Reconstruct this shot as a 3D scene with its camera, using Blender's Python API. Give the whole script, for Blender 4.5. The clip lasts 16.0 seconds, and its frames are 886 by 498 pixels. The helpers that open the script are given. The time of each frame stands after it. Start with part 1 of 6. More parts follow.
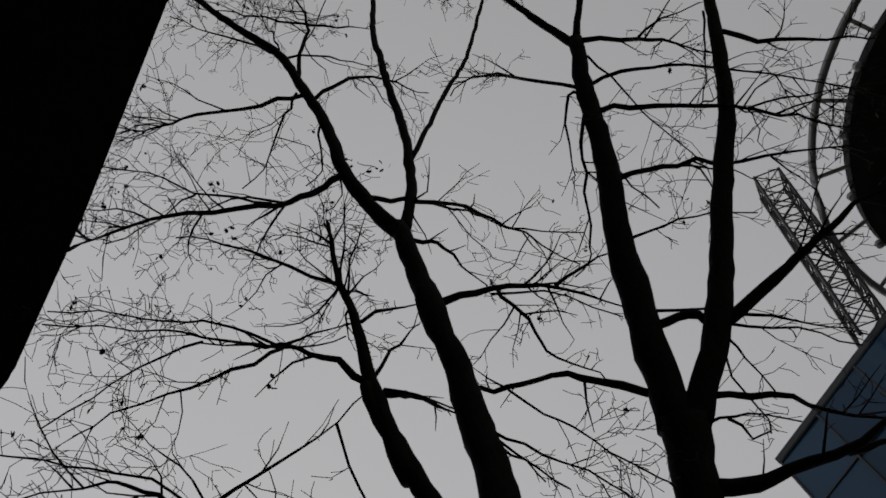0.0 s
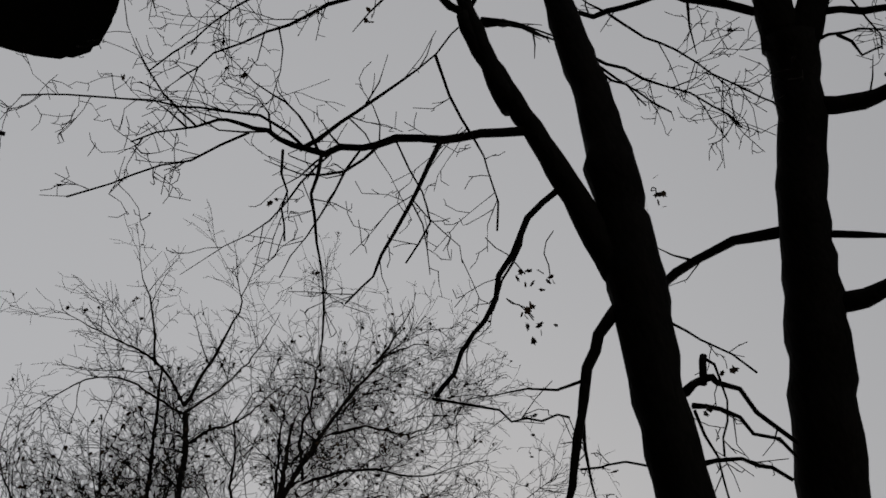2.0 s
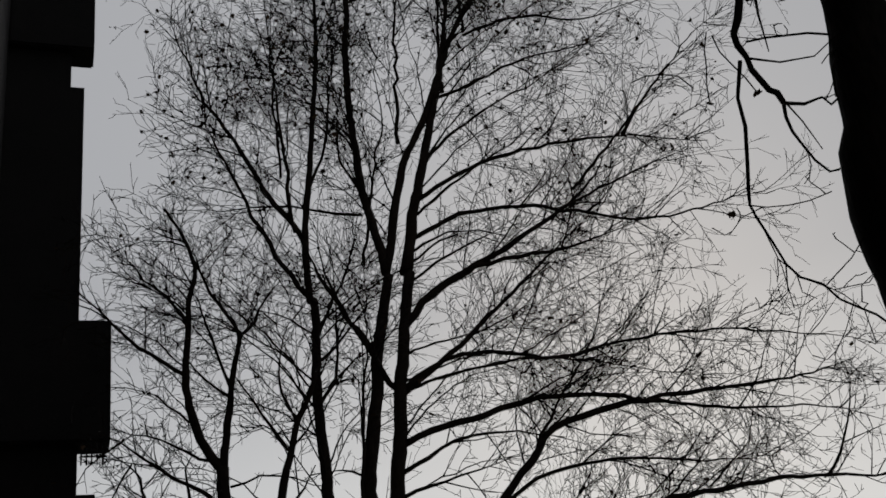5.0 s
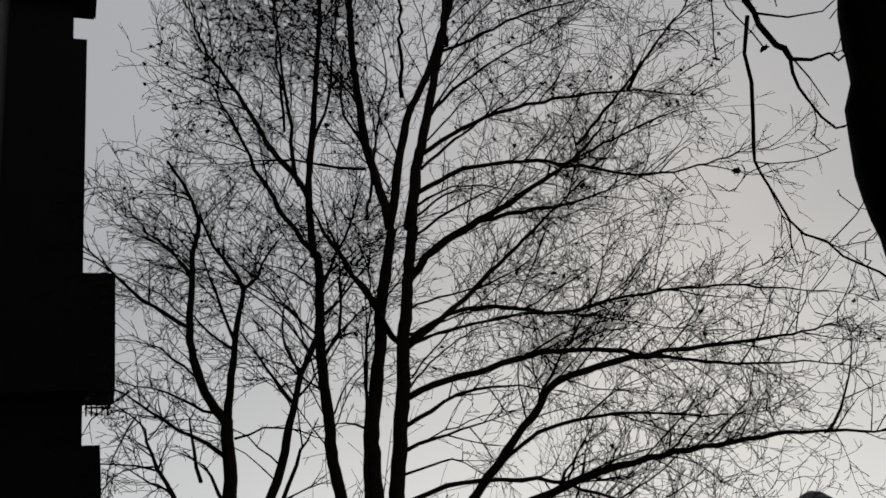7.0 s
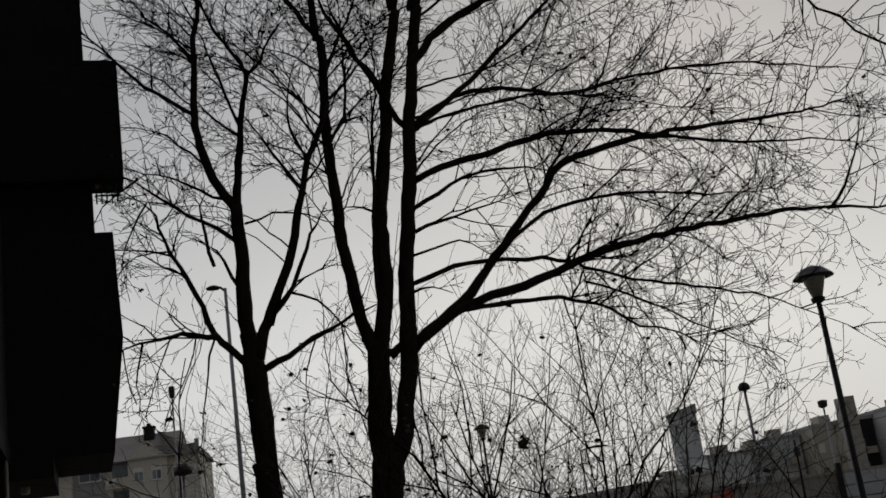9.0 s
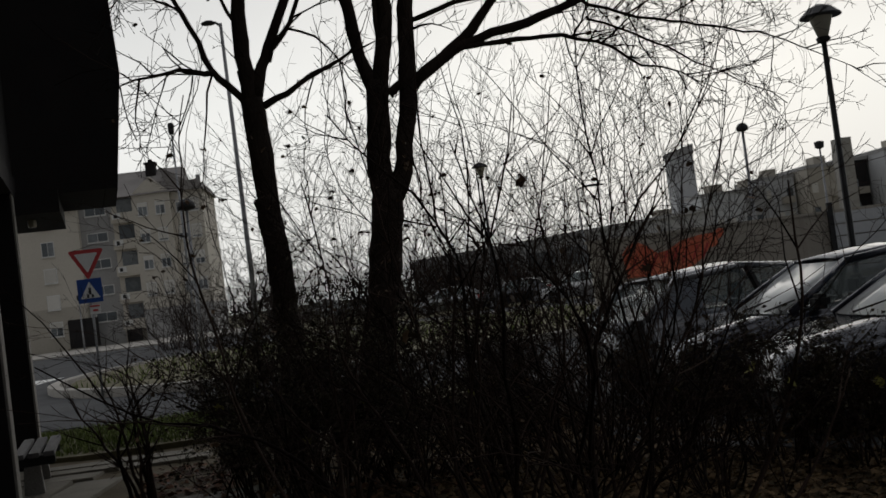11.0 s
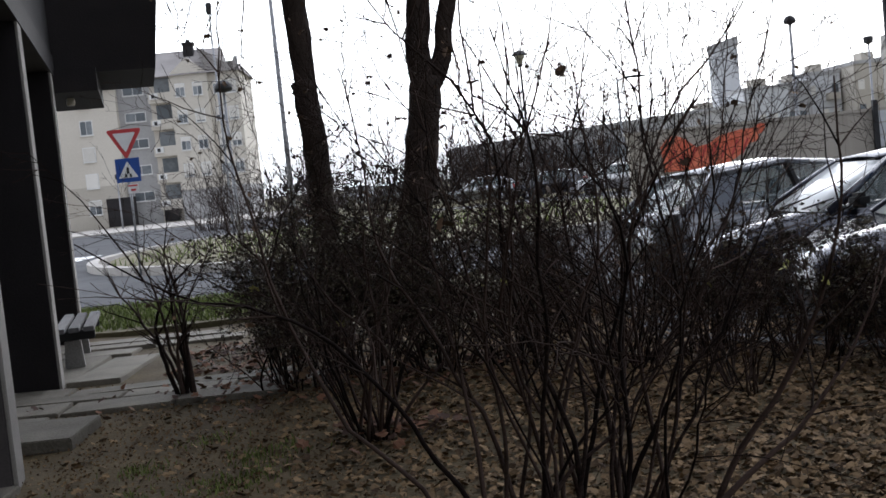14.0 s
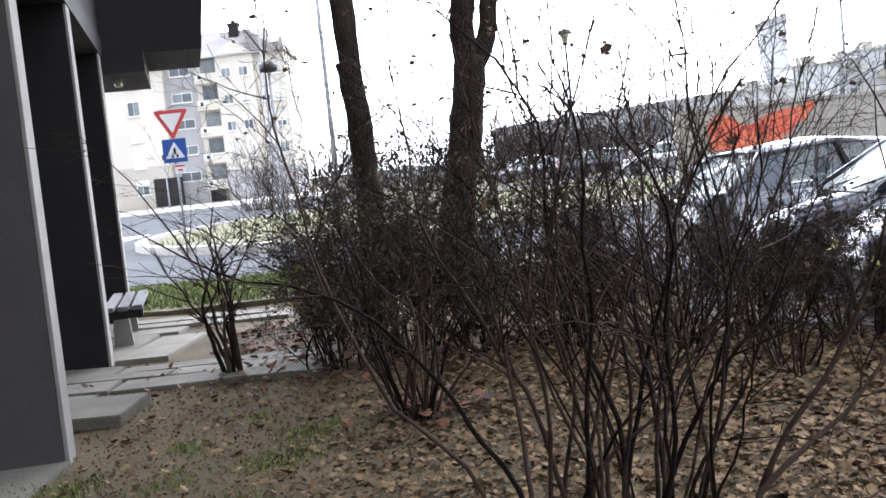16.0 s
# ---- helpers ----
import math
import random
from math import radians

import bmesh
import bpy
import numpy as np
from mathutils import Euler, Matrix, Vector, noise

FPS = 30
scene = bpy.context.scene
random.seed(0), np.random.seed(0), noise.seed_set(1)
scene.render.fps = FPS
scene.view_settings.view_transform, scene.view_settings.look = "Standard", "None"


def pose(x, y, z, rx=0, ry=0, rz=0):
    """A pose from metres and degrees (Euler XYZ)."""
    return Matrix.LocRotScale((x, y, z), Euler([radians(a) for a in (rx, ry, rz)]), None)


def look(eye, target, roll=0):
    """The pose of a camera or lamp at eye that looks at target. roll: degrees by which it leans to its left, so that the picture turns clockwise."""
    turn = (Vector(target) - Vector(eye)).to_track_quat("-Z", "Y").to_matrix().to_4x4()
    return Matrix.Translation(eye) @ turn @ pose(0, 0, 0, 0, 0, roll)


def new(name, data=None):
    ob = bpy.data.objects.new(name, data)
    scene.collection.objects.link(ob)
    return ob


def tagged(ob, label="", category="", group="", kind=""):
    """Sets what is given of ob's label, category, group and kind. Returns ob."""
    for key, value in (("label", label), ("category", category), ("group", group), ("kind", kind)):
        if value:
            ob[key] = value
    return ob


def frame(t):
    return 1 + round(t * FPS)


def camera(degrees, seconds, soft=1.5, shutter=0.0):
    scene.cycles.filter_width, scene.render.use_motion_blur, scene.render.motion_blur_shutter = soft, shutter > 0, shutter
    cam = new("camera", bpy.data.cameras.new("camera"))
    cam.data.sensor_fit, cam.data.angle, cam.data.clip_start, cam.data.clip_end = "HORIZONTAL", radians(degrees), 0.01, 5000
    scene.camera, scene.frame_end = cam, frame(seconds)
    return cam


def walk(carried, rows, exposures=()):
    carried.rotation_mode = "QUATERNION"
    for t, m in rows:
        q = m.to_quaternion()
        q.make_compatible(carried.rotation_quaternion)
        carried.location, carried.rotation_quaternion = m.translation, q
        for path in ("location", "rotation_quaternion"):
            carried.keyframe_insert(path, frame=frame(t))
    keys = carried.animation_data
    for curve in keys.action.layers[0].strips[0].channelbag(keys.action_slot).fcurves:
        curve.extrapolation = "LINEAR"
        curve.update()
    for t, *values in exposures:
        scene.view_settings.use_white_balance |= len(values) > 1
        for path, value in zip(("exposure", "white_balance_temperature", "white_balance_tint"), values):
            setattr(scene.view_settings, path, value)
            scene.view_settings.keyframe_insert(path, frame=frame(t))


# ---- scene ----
cam = camera(42.8, 16.0, soft=1.6)
EYE = (0.0, 0.0, 1.6)
TURNS = [
    (0.0, 157.45, 12.49, -18.18), (0.5, 154.73, 12.71, -17.89), (1.0, 150.51, 12.42, -17.53), (1.5, 146.89, 10.83, -16.28),
    (2.0, 139.67, 9.35, -13.75), (2.5, 132.95, 8.77, -10.93), (3.0, 126.78, 8.44, -6.55), (3.5, 122.18, 7.71, -5.26),
    (4.0, 120.37, 7.46, -4.82), (4.5, 119.27, 7.49, -4.94), (7.0, 115.98, 7.05, -5.01), (7.5, 114.56, 6.69, -4.94),
    (8.0, 108.37, 7.37, -4.13), (8.5, 105.48, 7.70, -4.68), (9.0, 105.09, 7.79, -4.41), (9.5, 104.57, 7.96, -4.47),
    (10.0, 99.52, 8.14, -4.39), (10.2, 97.38, 8.40, -3.95), (12.3, 89.33, 5.75, -5.12), (12.5, 89.22, 5.90, -4.60),
    (13.0, 88.78, 6.20, -3.77), (13.5, 87.53, 6.42, -3.35), (14.0, 86.43, 5.91, -2.72), (14.5, 84.61, 5.60, -1.74),
    (15.0, 84.75, 5.89, -1.45), (15.5, 85.02, 5.84, -1.04), (16.0, 85.64, 6.04, -0.47)]
walk(cam, [(t, pose(*EYE, rx, ry, rz)) for t, rx, ry, rz in TURNS],
     exposures=[(0.0, -2.95, 6450, 10), (2.5, -3.1, 6350, 10), (3.5, -3.2, 6250, 10), (7.0, -3.15, 6300, 10), (9.5, -3.3, 6400, 10), (10.0, -3.4, 6450, 9), (10.3, -3.4, 6450, 9), (11.2, -2.6, 6350, 9),
                (12.3, -1.75, 5980, 11), (13.5, -1.15, 5900, 12), (14.5, -0.3, 5820, 12), (15.5, 0.45, 5780, 12), (16.0, 0.75, 5740, 12)])

# ---- sky and sun: a closed, bright overcast, lighter towards the horizon ----
world = bpy.data.worlds.new("overcast_sky")
scene.world = world
world.use_nodes = True
wt = world.node_tree
wt.nodes.clear()
w_out = wt.nodes.new("ShaderNodeOutputWorld")
w_bg = wt.nodes.new("ShaderNodeBackground")
w_sky = wt.nodes.new("ShaderNodeTexSky")
w_sky.sky_type, w_sky.sun_disc = "NISHITA", False
w_sky.sun_elevation, w_sky.sun_rotation = radians(24), radians(20)
w_sky.air_density, w_sky.dust_density = 1.0, 4.0
w_dim = wt.nodes.new("ShaderNodeVectorMath")
w_dim.operation = "SCALE"
w_dim.inputs["Scale"].default_value = 0.1
w_tc = wt.nodes.new("ShaderNodeTexCoord")
w_sep = wt.nodes.new("ShaderNodeSeparateXYZ")
w_ramp = wt.nodes.new("ShaderNodeValToRGB")
w_noise = wt.nodes.new("ShaderNodeTexNoise")
w_noise.inputs["Scale"].default_value, w_noise.inputs["Detail"].default_value = 2.2, 3
w_add = wt.nodes.new("ShaderNodeMath")
w_add.operation = "MULTIPLY_ADD"
w_add.inputs[1].default_value = 0.16
w_shift = wt.nodes.new("ShaderNodeMath")
w_shift.operation = "ADD"
w_shift.inputs[1].default_value = -0.08
w_side = wt.nodes.new("ShaderNodeMapRange")
w_side.inputs["From Min"].default_value, w_side.inputs["From Max"].default_value = -1.0, 1.0
w_side.inputs["To Min"].default_value, w_side.inputs["To Max"].default_value = 0.22, 1.06
w_glow = wt.nodes.new("ShaderNodeVectorMath")
w_glow.operation = "SCALE"
cr = w_ramp.color_ramp
cr.elements[0].position, cr.elements[0].color = 0.0, (0.86, 0.855, 0.83, 1)
cr.elements[1].position, cr.elements[1].color = 0.9, (0.66, 0.655, 0.662, 1)
for at, col in ((0.15, (0.97, 0.965, 0.93, 1)), (0.27, (0.78, 0.776, 0.76, 1)), (0.42, (0.58, 0.58, 0.585, 1))):
    cr.elements.new(at).color = col
w_mix = wt.nodes.new("ShaderNodeMix")
w_mix.data_type = "RGBA"
w_mix.inputs["Factor"].default_value = 0.96
w_bg.inputs["Strength"].default_value = 6.2
for a, b in ((w_tc.outputs["Generated"], w_sep.inputs[0]), (w_tc.outputs["Generated"], w_noise.inputs["Vector"]),
             (w_noise.outputs["Fac"], w_add.inputs[0]), (w_sep.outputs["Z"], w_add.inputs[2]), (w_add.outputs[0], w_shift.inputs[0]),
             (w_shift.outputs[0], w_ramp.inputs["Fac"]), (w_sky.outputs[0], w_dim.inputs[0]),
             (w_dim.outputs[0], w_mix.inputs[6]), (w_ramp.outputs[0], w_mix.inputs[7]), (w_mix.outputs[2], w_glow.inputs[0]),
             (w_sep.outputs["Y"], w_side.inputs["Value"]), (w_side.outputs["Result"], w_glow.inputs["Scale"]), (w_glow.outputs[0], w_bg.inputs["Color"]),
             (w_bg.outputs[0], w_out.inputs[0])):
    wt.links.new(a, b)
sun = new("sun", bpy.data.lights.new("sun", "SUN"))
sun.data.energy, sun.data.angle, sun.data.color = 0.5, radians(40), (1.0, 0.97, 0.93)
sun.matrix_world = look((0, 0, 40), (-8, -25, 25.0))


# ---- materials ----
def material(name, low, high, rough=0.8, scale=6.0, fine=60.0, bump=0.3, metal=0.0, stretch=(1, 1, 1), island=0.0, spec=0.5, sharp=0.2):
    """Two colours mixed by coarse and fine noise, with relief."""
    m = bpy.data.materials.new(name)
    m.use_nodes = True
    nt = m.node_tree
    bsdf = nt.nodes["Principled BSDF"]
    tc = nt.nodes.new("ShaderNodeTexCoord")
    mp = nt.nodes.new("ShaderNodeMapping")
    mp.inputs["Scale"].default_value = stretch
    coarse, detail = nt.nodes.new("ShaderNodeTexNoise"), nt.nodes.new("ShaderNodeTexNoise")
    coarse.inputs["Scale"].default_value, coarse.inputs["Detail"].default_value = scale, 5
    detail.inputs["Scale"].default_value, detail.inputs["Detail"].default_value = fine, 3
    mix = nt.nodes.new("ShaderNodeMath")
    mix.operation = "MULTIPLY_ADD"
    mix.inputs[1].default_value = 0.45
    half = nt.nodes.new("ShaderNodeMath")
    half.operation = "MULTIPLY"
    half.inputs[1].default_value = 0.55
    ramp = nt.nodes.new("ShaderNodeValToRGB")
    ramp.color_ramp.elements[0].position, ramp.color_ramp.elements[1].position = 0.5 - sharp, 0.5 + sharp
    ramp.color_ramp.elements[0].color, ramp.color_ramp.elements[1].color = (*low, 1), (*high, 1)
    link = nt.links.new
    link(tc.outputs["Object"], mp.inputs["Vector"])
    link(mp.outputs[0], coarse.inputs["Vector"])
    link(mp.outputs[0], detail.inputs["Vector"])
    link(coarse.outputs["Fac"], half.inputs[0])
    link(detail.outputs["Fac"], mix.inputs[0])
    link(half.outputs[0], mix.inputs[2])
    value = mix.outputs[0]
    if island:
        geo = nt.nodes.new("ShaderNodeNewGeometry")
        info = nt.nodes.new("ShaderNodeObjectInfo")
        both = nt.nodes.new("ShaderNodeMath")
        both.operation = "ADD"
        wrap = nt.nodes.new("ShaderNodeMath")
        wrap.operation = "FRACT"
        shift = nt.nodes.new("ShaderNodeMath")
        shift.operation = "MULTIPLY_ADD"
        shift.inputs[1].default_value = island
        link(geo.outputs["Random Per Island"], both.inputs[0])
        link(info.outputs["Random"], both.inputs[1])
        link(both.outputs[0], wrap.inputs[0])
        link(wrap.outputs[0], shift.inputs[0])
        link(value, shift.inputs[2])
        low_shift = nt.nodes.new("ShaderNodeMath")
        low_shift.operation = "SUBTRACT"
        low_shift.inputs[1].default_value = island / 2
        link(shift.outputs[0], low_shift.inputs[0])
        value = low_shift.outputs[0]
    link(value, ramp.inputs["Fac"])
    link(ramp.outputs[0], bsdf.inputs["Base Color"])
    bsdf.inputs["Roughness"].default_value, bsdf.inputs["Metallic"].default_value = rough, metal
    bsdf.inputs["Specular IOR Level"].default_value = spec
    if bump:
        bp = nt.nodes.new("ShaderNodeBump")
        bp.inputs["Strength"].default_value, bp.inputs["Distance"].default_value = bump, 0.02
        link(mix.outputs[0], bp.inputs["Height"])
        link(bp.outputs[0], bsdf.inputs["Normal"])
    return m


def glass(name, tint, rough=0.04, alpha=0.35):
    """A dark pane: part clear, part glossy."""
    m = bpy.data.materials.new(name)
    m.use_nodes = True
    bsdf = m.node_tree.nodes["Principled BSDF"]
    bsdf.inputs["Base Color"].default_value = (*tint, 1)
    bsdf.inputs["Roughness"].default_value = rough
    bsdf.inputs["Alpha"].default_value = alpha
    return m


BARK = material("dark_wet_bark", (0.006, 0.005, 0.005), (0.026, 0.021, 0.018), 0.9, 5, 40, 0.9, stretch=(1, 1, 0.25), spec=0.2)
BARK_MID = material("mid_bark", (0.018, 0.013, 0.011), (0.070, 0.052, 0.042), 0.9, 7, 55, 0.8, stretch=(1, 1, 0.3), spec=0.2)
TWIG = material("twig_bark", (0.014, 0.011, 0.010), (0.042, 0.032, 0.027), 0.85, 9, 60, 0.0, island=0.3, spec=0.15)
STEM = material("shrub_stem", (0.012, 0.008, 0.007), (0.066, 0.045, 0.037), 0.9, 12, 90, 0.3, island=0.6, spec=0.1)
# Paler than STEM: the haze over far twigs is put into the colour.
FAR_STEM = material("hazed_thicket_twigs", (0.045, 0.038, 0.036), (0.10, 0.085, 0.08), 0.95, 2, 20, 0.0, island=0.6, spec=0.1)
DRY_LEAF = material("dry_brown_leaf", (0.050, 0.030, 0.016), (0.16, 0.095, 0.050), 0.75, 5, 30, 0.2, island=0.6)
FALLEN = material("fallen_leaf", (0.046, 0.027, 0.013), (0.290, 0.195, 0.104), 0.8, 8, 60, 0.3, island=0.95, sharp=0.45, spec=0.2)
RUST_LEAF = material("rust_leaf", (0.050, 0.021, 0.011), (0.165, 0.072, 0.034), 0.75, 8, 60, 0.2, island=0.8)
GREEN_LEAF = material("dull_olive_leaf", (0.024, 0.019, 0.012), (0.085, 0.070, 0.042), 0.9, 5, 40, 0.2, island=0.8)
YELLOW_LEAF = material("pale_yellow_leaf", (0.30, 0.30, 0.05), (0.45, 0.42, 0.12), 0.7, 6, 40, 0.1)
DIRT = material("dark_damp_soil", (0.028, 0.020, 0.008), (0.130, 0.094, 0.042), 0.95, 1.6, 30, 1.0, sharp=0.22)
GRASS = material("winter_grass", (0.075, 0.105, 0.018), (0.17, 0.22, 0.048), 0.9, 3, 50, 0.3, island=0.7)
DULL_GRASS = material("dull_verge", (0.075, 0.066, 0.032), (0.165, 0.148, 0.080), 0.95, 0.8, 12, 0.5)
ASPHALT = material("wet_asphalt", (0.050, 0.051, 0.055), (0.105, 0.107, 0.113), 0.92, 0.5, 60, 0.25, spec=0.12)
CONCRETE = material("weathered_concrete", (0.20, 0.19, 0.18), (0.40, 0.385, 0.36), 0.85, 2.2, 45, 0.4, island=0.3)
SLAB = material("paving_slab", (0.100, 0.090, 0.070), (0.225, 0.205, 0.168), 0.85, 2.5, 50, 0.6, island=0.3)
KERB = material("pale_kerb", (0.32, 0.30, 0.275), (0.48, 0.455, 0.42), 0.85, 3, 40, 0.3, island=0.3)
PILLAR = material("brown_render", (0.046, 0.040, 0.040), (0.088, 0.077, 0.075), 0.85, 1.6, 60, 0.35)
# For pillars deeper in the arcade: their shade is put into the colour.
PILLAR_SHADED = material("shaded_brown_render", (0.009, 0.007, 0.008), (0.018, 0.015, 0.016), 0.8, 1.6, 60, 0.3, spec=0.3)
# Skylight on the pillars' outer faces, painted as a pale colour.
PILLAR_EDGE = material("lit_edge_render", (0.22, 0.205, 0.19), (0.33, 0.31, 0.285), 0.85, 3, 60, 0.3)
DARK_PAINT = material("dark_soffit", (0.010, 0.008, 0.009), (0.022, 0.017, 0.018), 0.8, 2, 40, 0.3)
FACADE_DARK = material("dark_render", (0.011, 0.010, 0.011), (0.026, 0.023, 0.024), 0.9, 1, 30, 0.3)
FACADE = material("cream_render", (0.52, 0.485, 0.425), (0.64, 0.600, 0.535), 0.9, 0.25, 6, 0.15)
FACADE_GREY = material("grey_render", (0.32, 0.318, 0.32), (0.43, 0.425, 0.425), 0.9, 0.3, 6, 0.15)
FACADE_BASE = material("beige_plinth", (0.40, 0.370, 0.320), (0.50, 0.465, 0.410), 0.9, 0.3, 6, 0.15)
PALE_BLOCK = material("pale_block_render", (0.50, 0.51, 0.53), (0.62, 0.63, 0.65), 0.9, 0.25, 6, 0.15)
WALL = material("beige_wall_concrete", (0.31, 0.28, 0.24), (0.46, 0.42, 0.365), 0.9, 0.9, 30, 0.4, island=0.2)
# Lighter than the grey sheeting itself: distance haze is put into the colour.
SHED = material("hazed_grey_sheeting", (0.50, 0.495, 0.50), (0.62, 0.615, 0.615), 0.9, 0.4, 8, 0.15)
ROOF = material("weathered_roof", (0.22, 0.205, 0.20), (0.33, 0.31, 0.30), 0.9, 0.6, 9, 0.4)
WHITE = material("white_paint", (0.66, 0.66, 0.65), (0.80, 0.80, 0.79), 0.6, 2, 30, 0.05)
WINDOW = material("window_pane", (0.10, 0.115, 0.13), (0.24, 0.26, 0.28), 0.12, 0.4, 3, 0.0, island=0.8)
BLIND = material("pale_blind", (0.58, 0.56, 0.52), (0.72, 0.70, 0.66), 0.8, 0.6, 5, 0.05, island=0.6)
# Steel lightened so that the haze over far lamp posts is in its colour.
METAL = material("dull_steel", (0.22, 0.225, 0.24), (0.33, 0.335, 0.35), 0.5, 4, 50, 0.1, metal=0.4)
DARK_METAL = material("dark_metal", (0.020, 0.020, 0.022), (0.045, 0.045, 0.048), 0.5, 5, 50, 0.1, metal=0.5)
LAMP_GLASS = material("lamp_diffuser", (0.55, 0.52, 0.42), (0.70, 0.67, 0.56), 0.3, 3, 20, 0.0)
WOOD = material("grey_bench_board", (0.10, 0.097, 0.10), (0.22, 0.215, 0.22), 0.7, 2, 40, 0.5, stretch=(8, 1, 8), island=0.3)
RED = material("sign_red", (0.42, 0.035, 0.040), (0.52, 0.055, 0.055), 0.5, 4, 40, 0.0)
BLUE = material("sign_blue", (0.010, 0.050, 0.24), (0.018, 0.075, 0.31), 0.5, 4, 40, 0.0)
SIGN_WHITE = material("sign_white", (0.62, 0.62, 0.61), (0.74, 0.74, 0.73), 0.5, 4, 40, 0.0)
BLACK = material("black_rubber", (0.010, 0.010, 0.011), (0.022, 0.022, 0.023), 0.7, 8, 60, 0.1)
ORANGE = material("orange_mural_paint", (0.58, 0.105, 0.055), (0.74, 0.215, 0.12), 0.8, 1.3, 12, 0.1, sharp=0.12)
CAR_DARK = material("dark_grey_car_paint", (0.085, 0.088, 0.10), (0.11, 0.113, 0.125), 0.22, 2, 40, 0.0, metal=0.35)
CAR_NAVY = material("navy_car_paint", (0.05, 0.054, 0.075), (0.065, 0.07, 0.095), 0.2, 2, 40, 0.0, metal=0.35)
CAR_GREY = material("grey_car_paint", (0.22, 0.225, 0.245), (0.27, 0.275, 0.295), 0.24, 2, 40, 0.0, metal=0.4)
CAR_SILVER = material("silver_car_paint", (0.42, 0.43, 0.45), (0.52, 0.53, 0.55), 0.25, 2, 40, 0.0, metal=0.5)
CAR_WHITE = material("white_car_paint", (0.66, 0.66, 0.67), (0.75, 0.75, 0.75), 0.25, 2, 40, 0.0)
CAR_GLASS = glass("car_window", (0.30, 0.35, 0.35), 0.03, 0.28)
# Near-white and almost opaque: the sky's reflection is painted into this pane.
WINDSCREEN = glass("windscreen_painted_sky", (0.86, 0.89, 0.90), 0.10, 0.97)
HEADLIGHT = glass("headlight_lens", (0.70, 0.72, 0.74), 0.08, 0.8)
for paint in (CAR_DARK, CAR_GREY, CAR_NAVY, CAR_SILVER, CAR_WHITE):
    coat = paint.node_tree.nodes["Principled BSDF"]
    coat.inputs["Coat Weight"].default_value, coat.inputs["Coat Roughness"].default_value = 1.0, 0.08
TOWER_GLASS = material("blue_curtain_wall", (0.018, 0.060, 0.125), (0.035, 0.095, 0.18), 0.2, 0.3, 3, 0.0, island=0.8, spec=0.25)
TOWER_BAR = material("curtain_wall_bar", (0.018, 0.024, 0.035), (0.030, 0.038, 0.050), 0.5, 2, 20, 0.0)


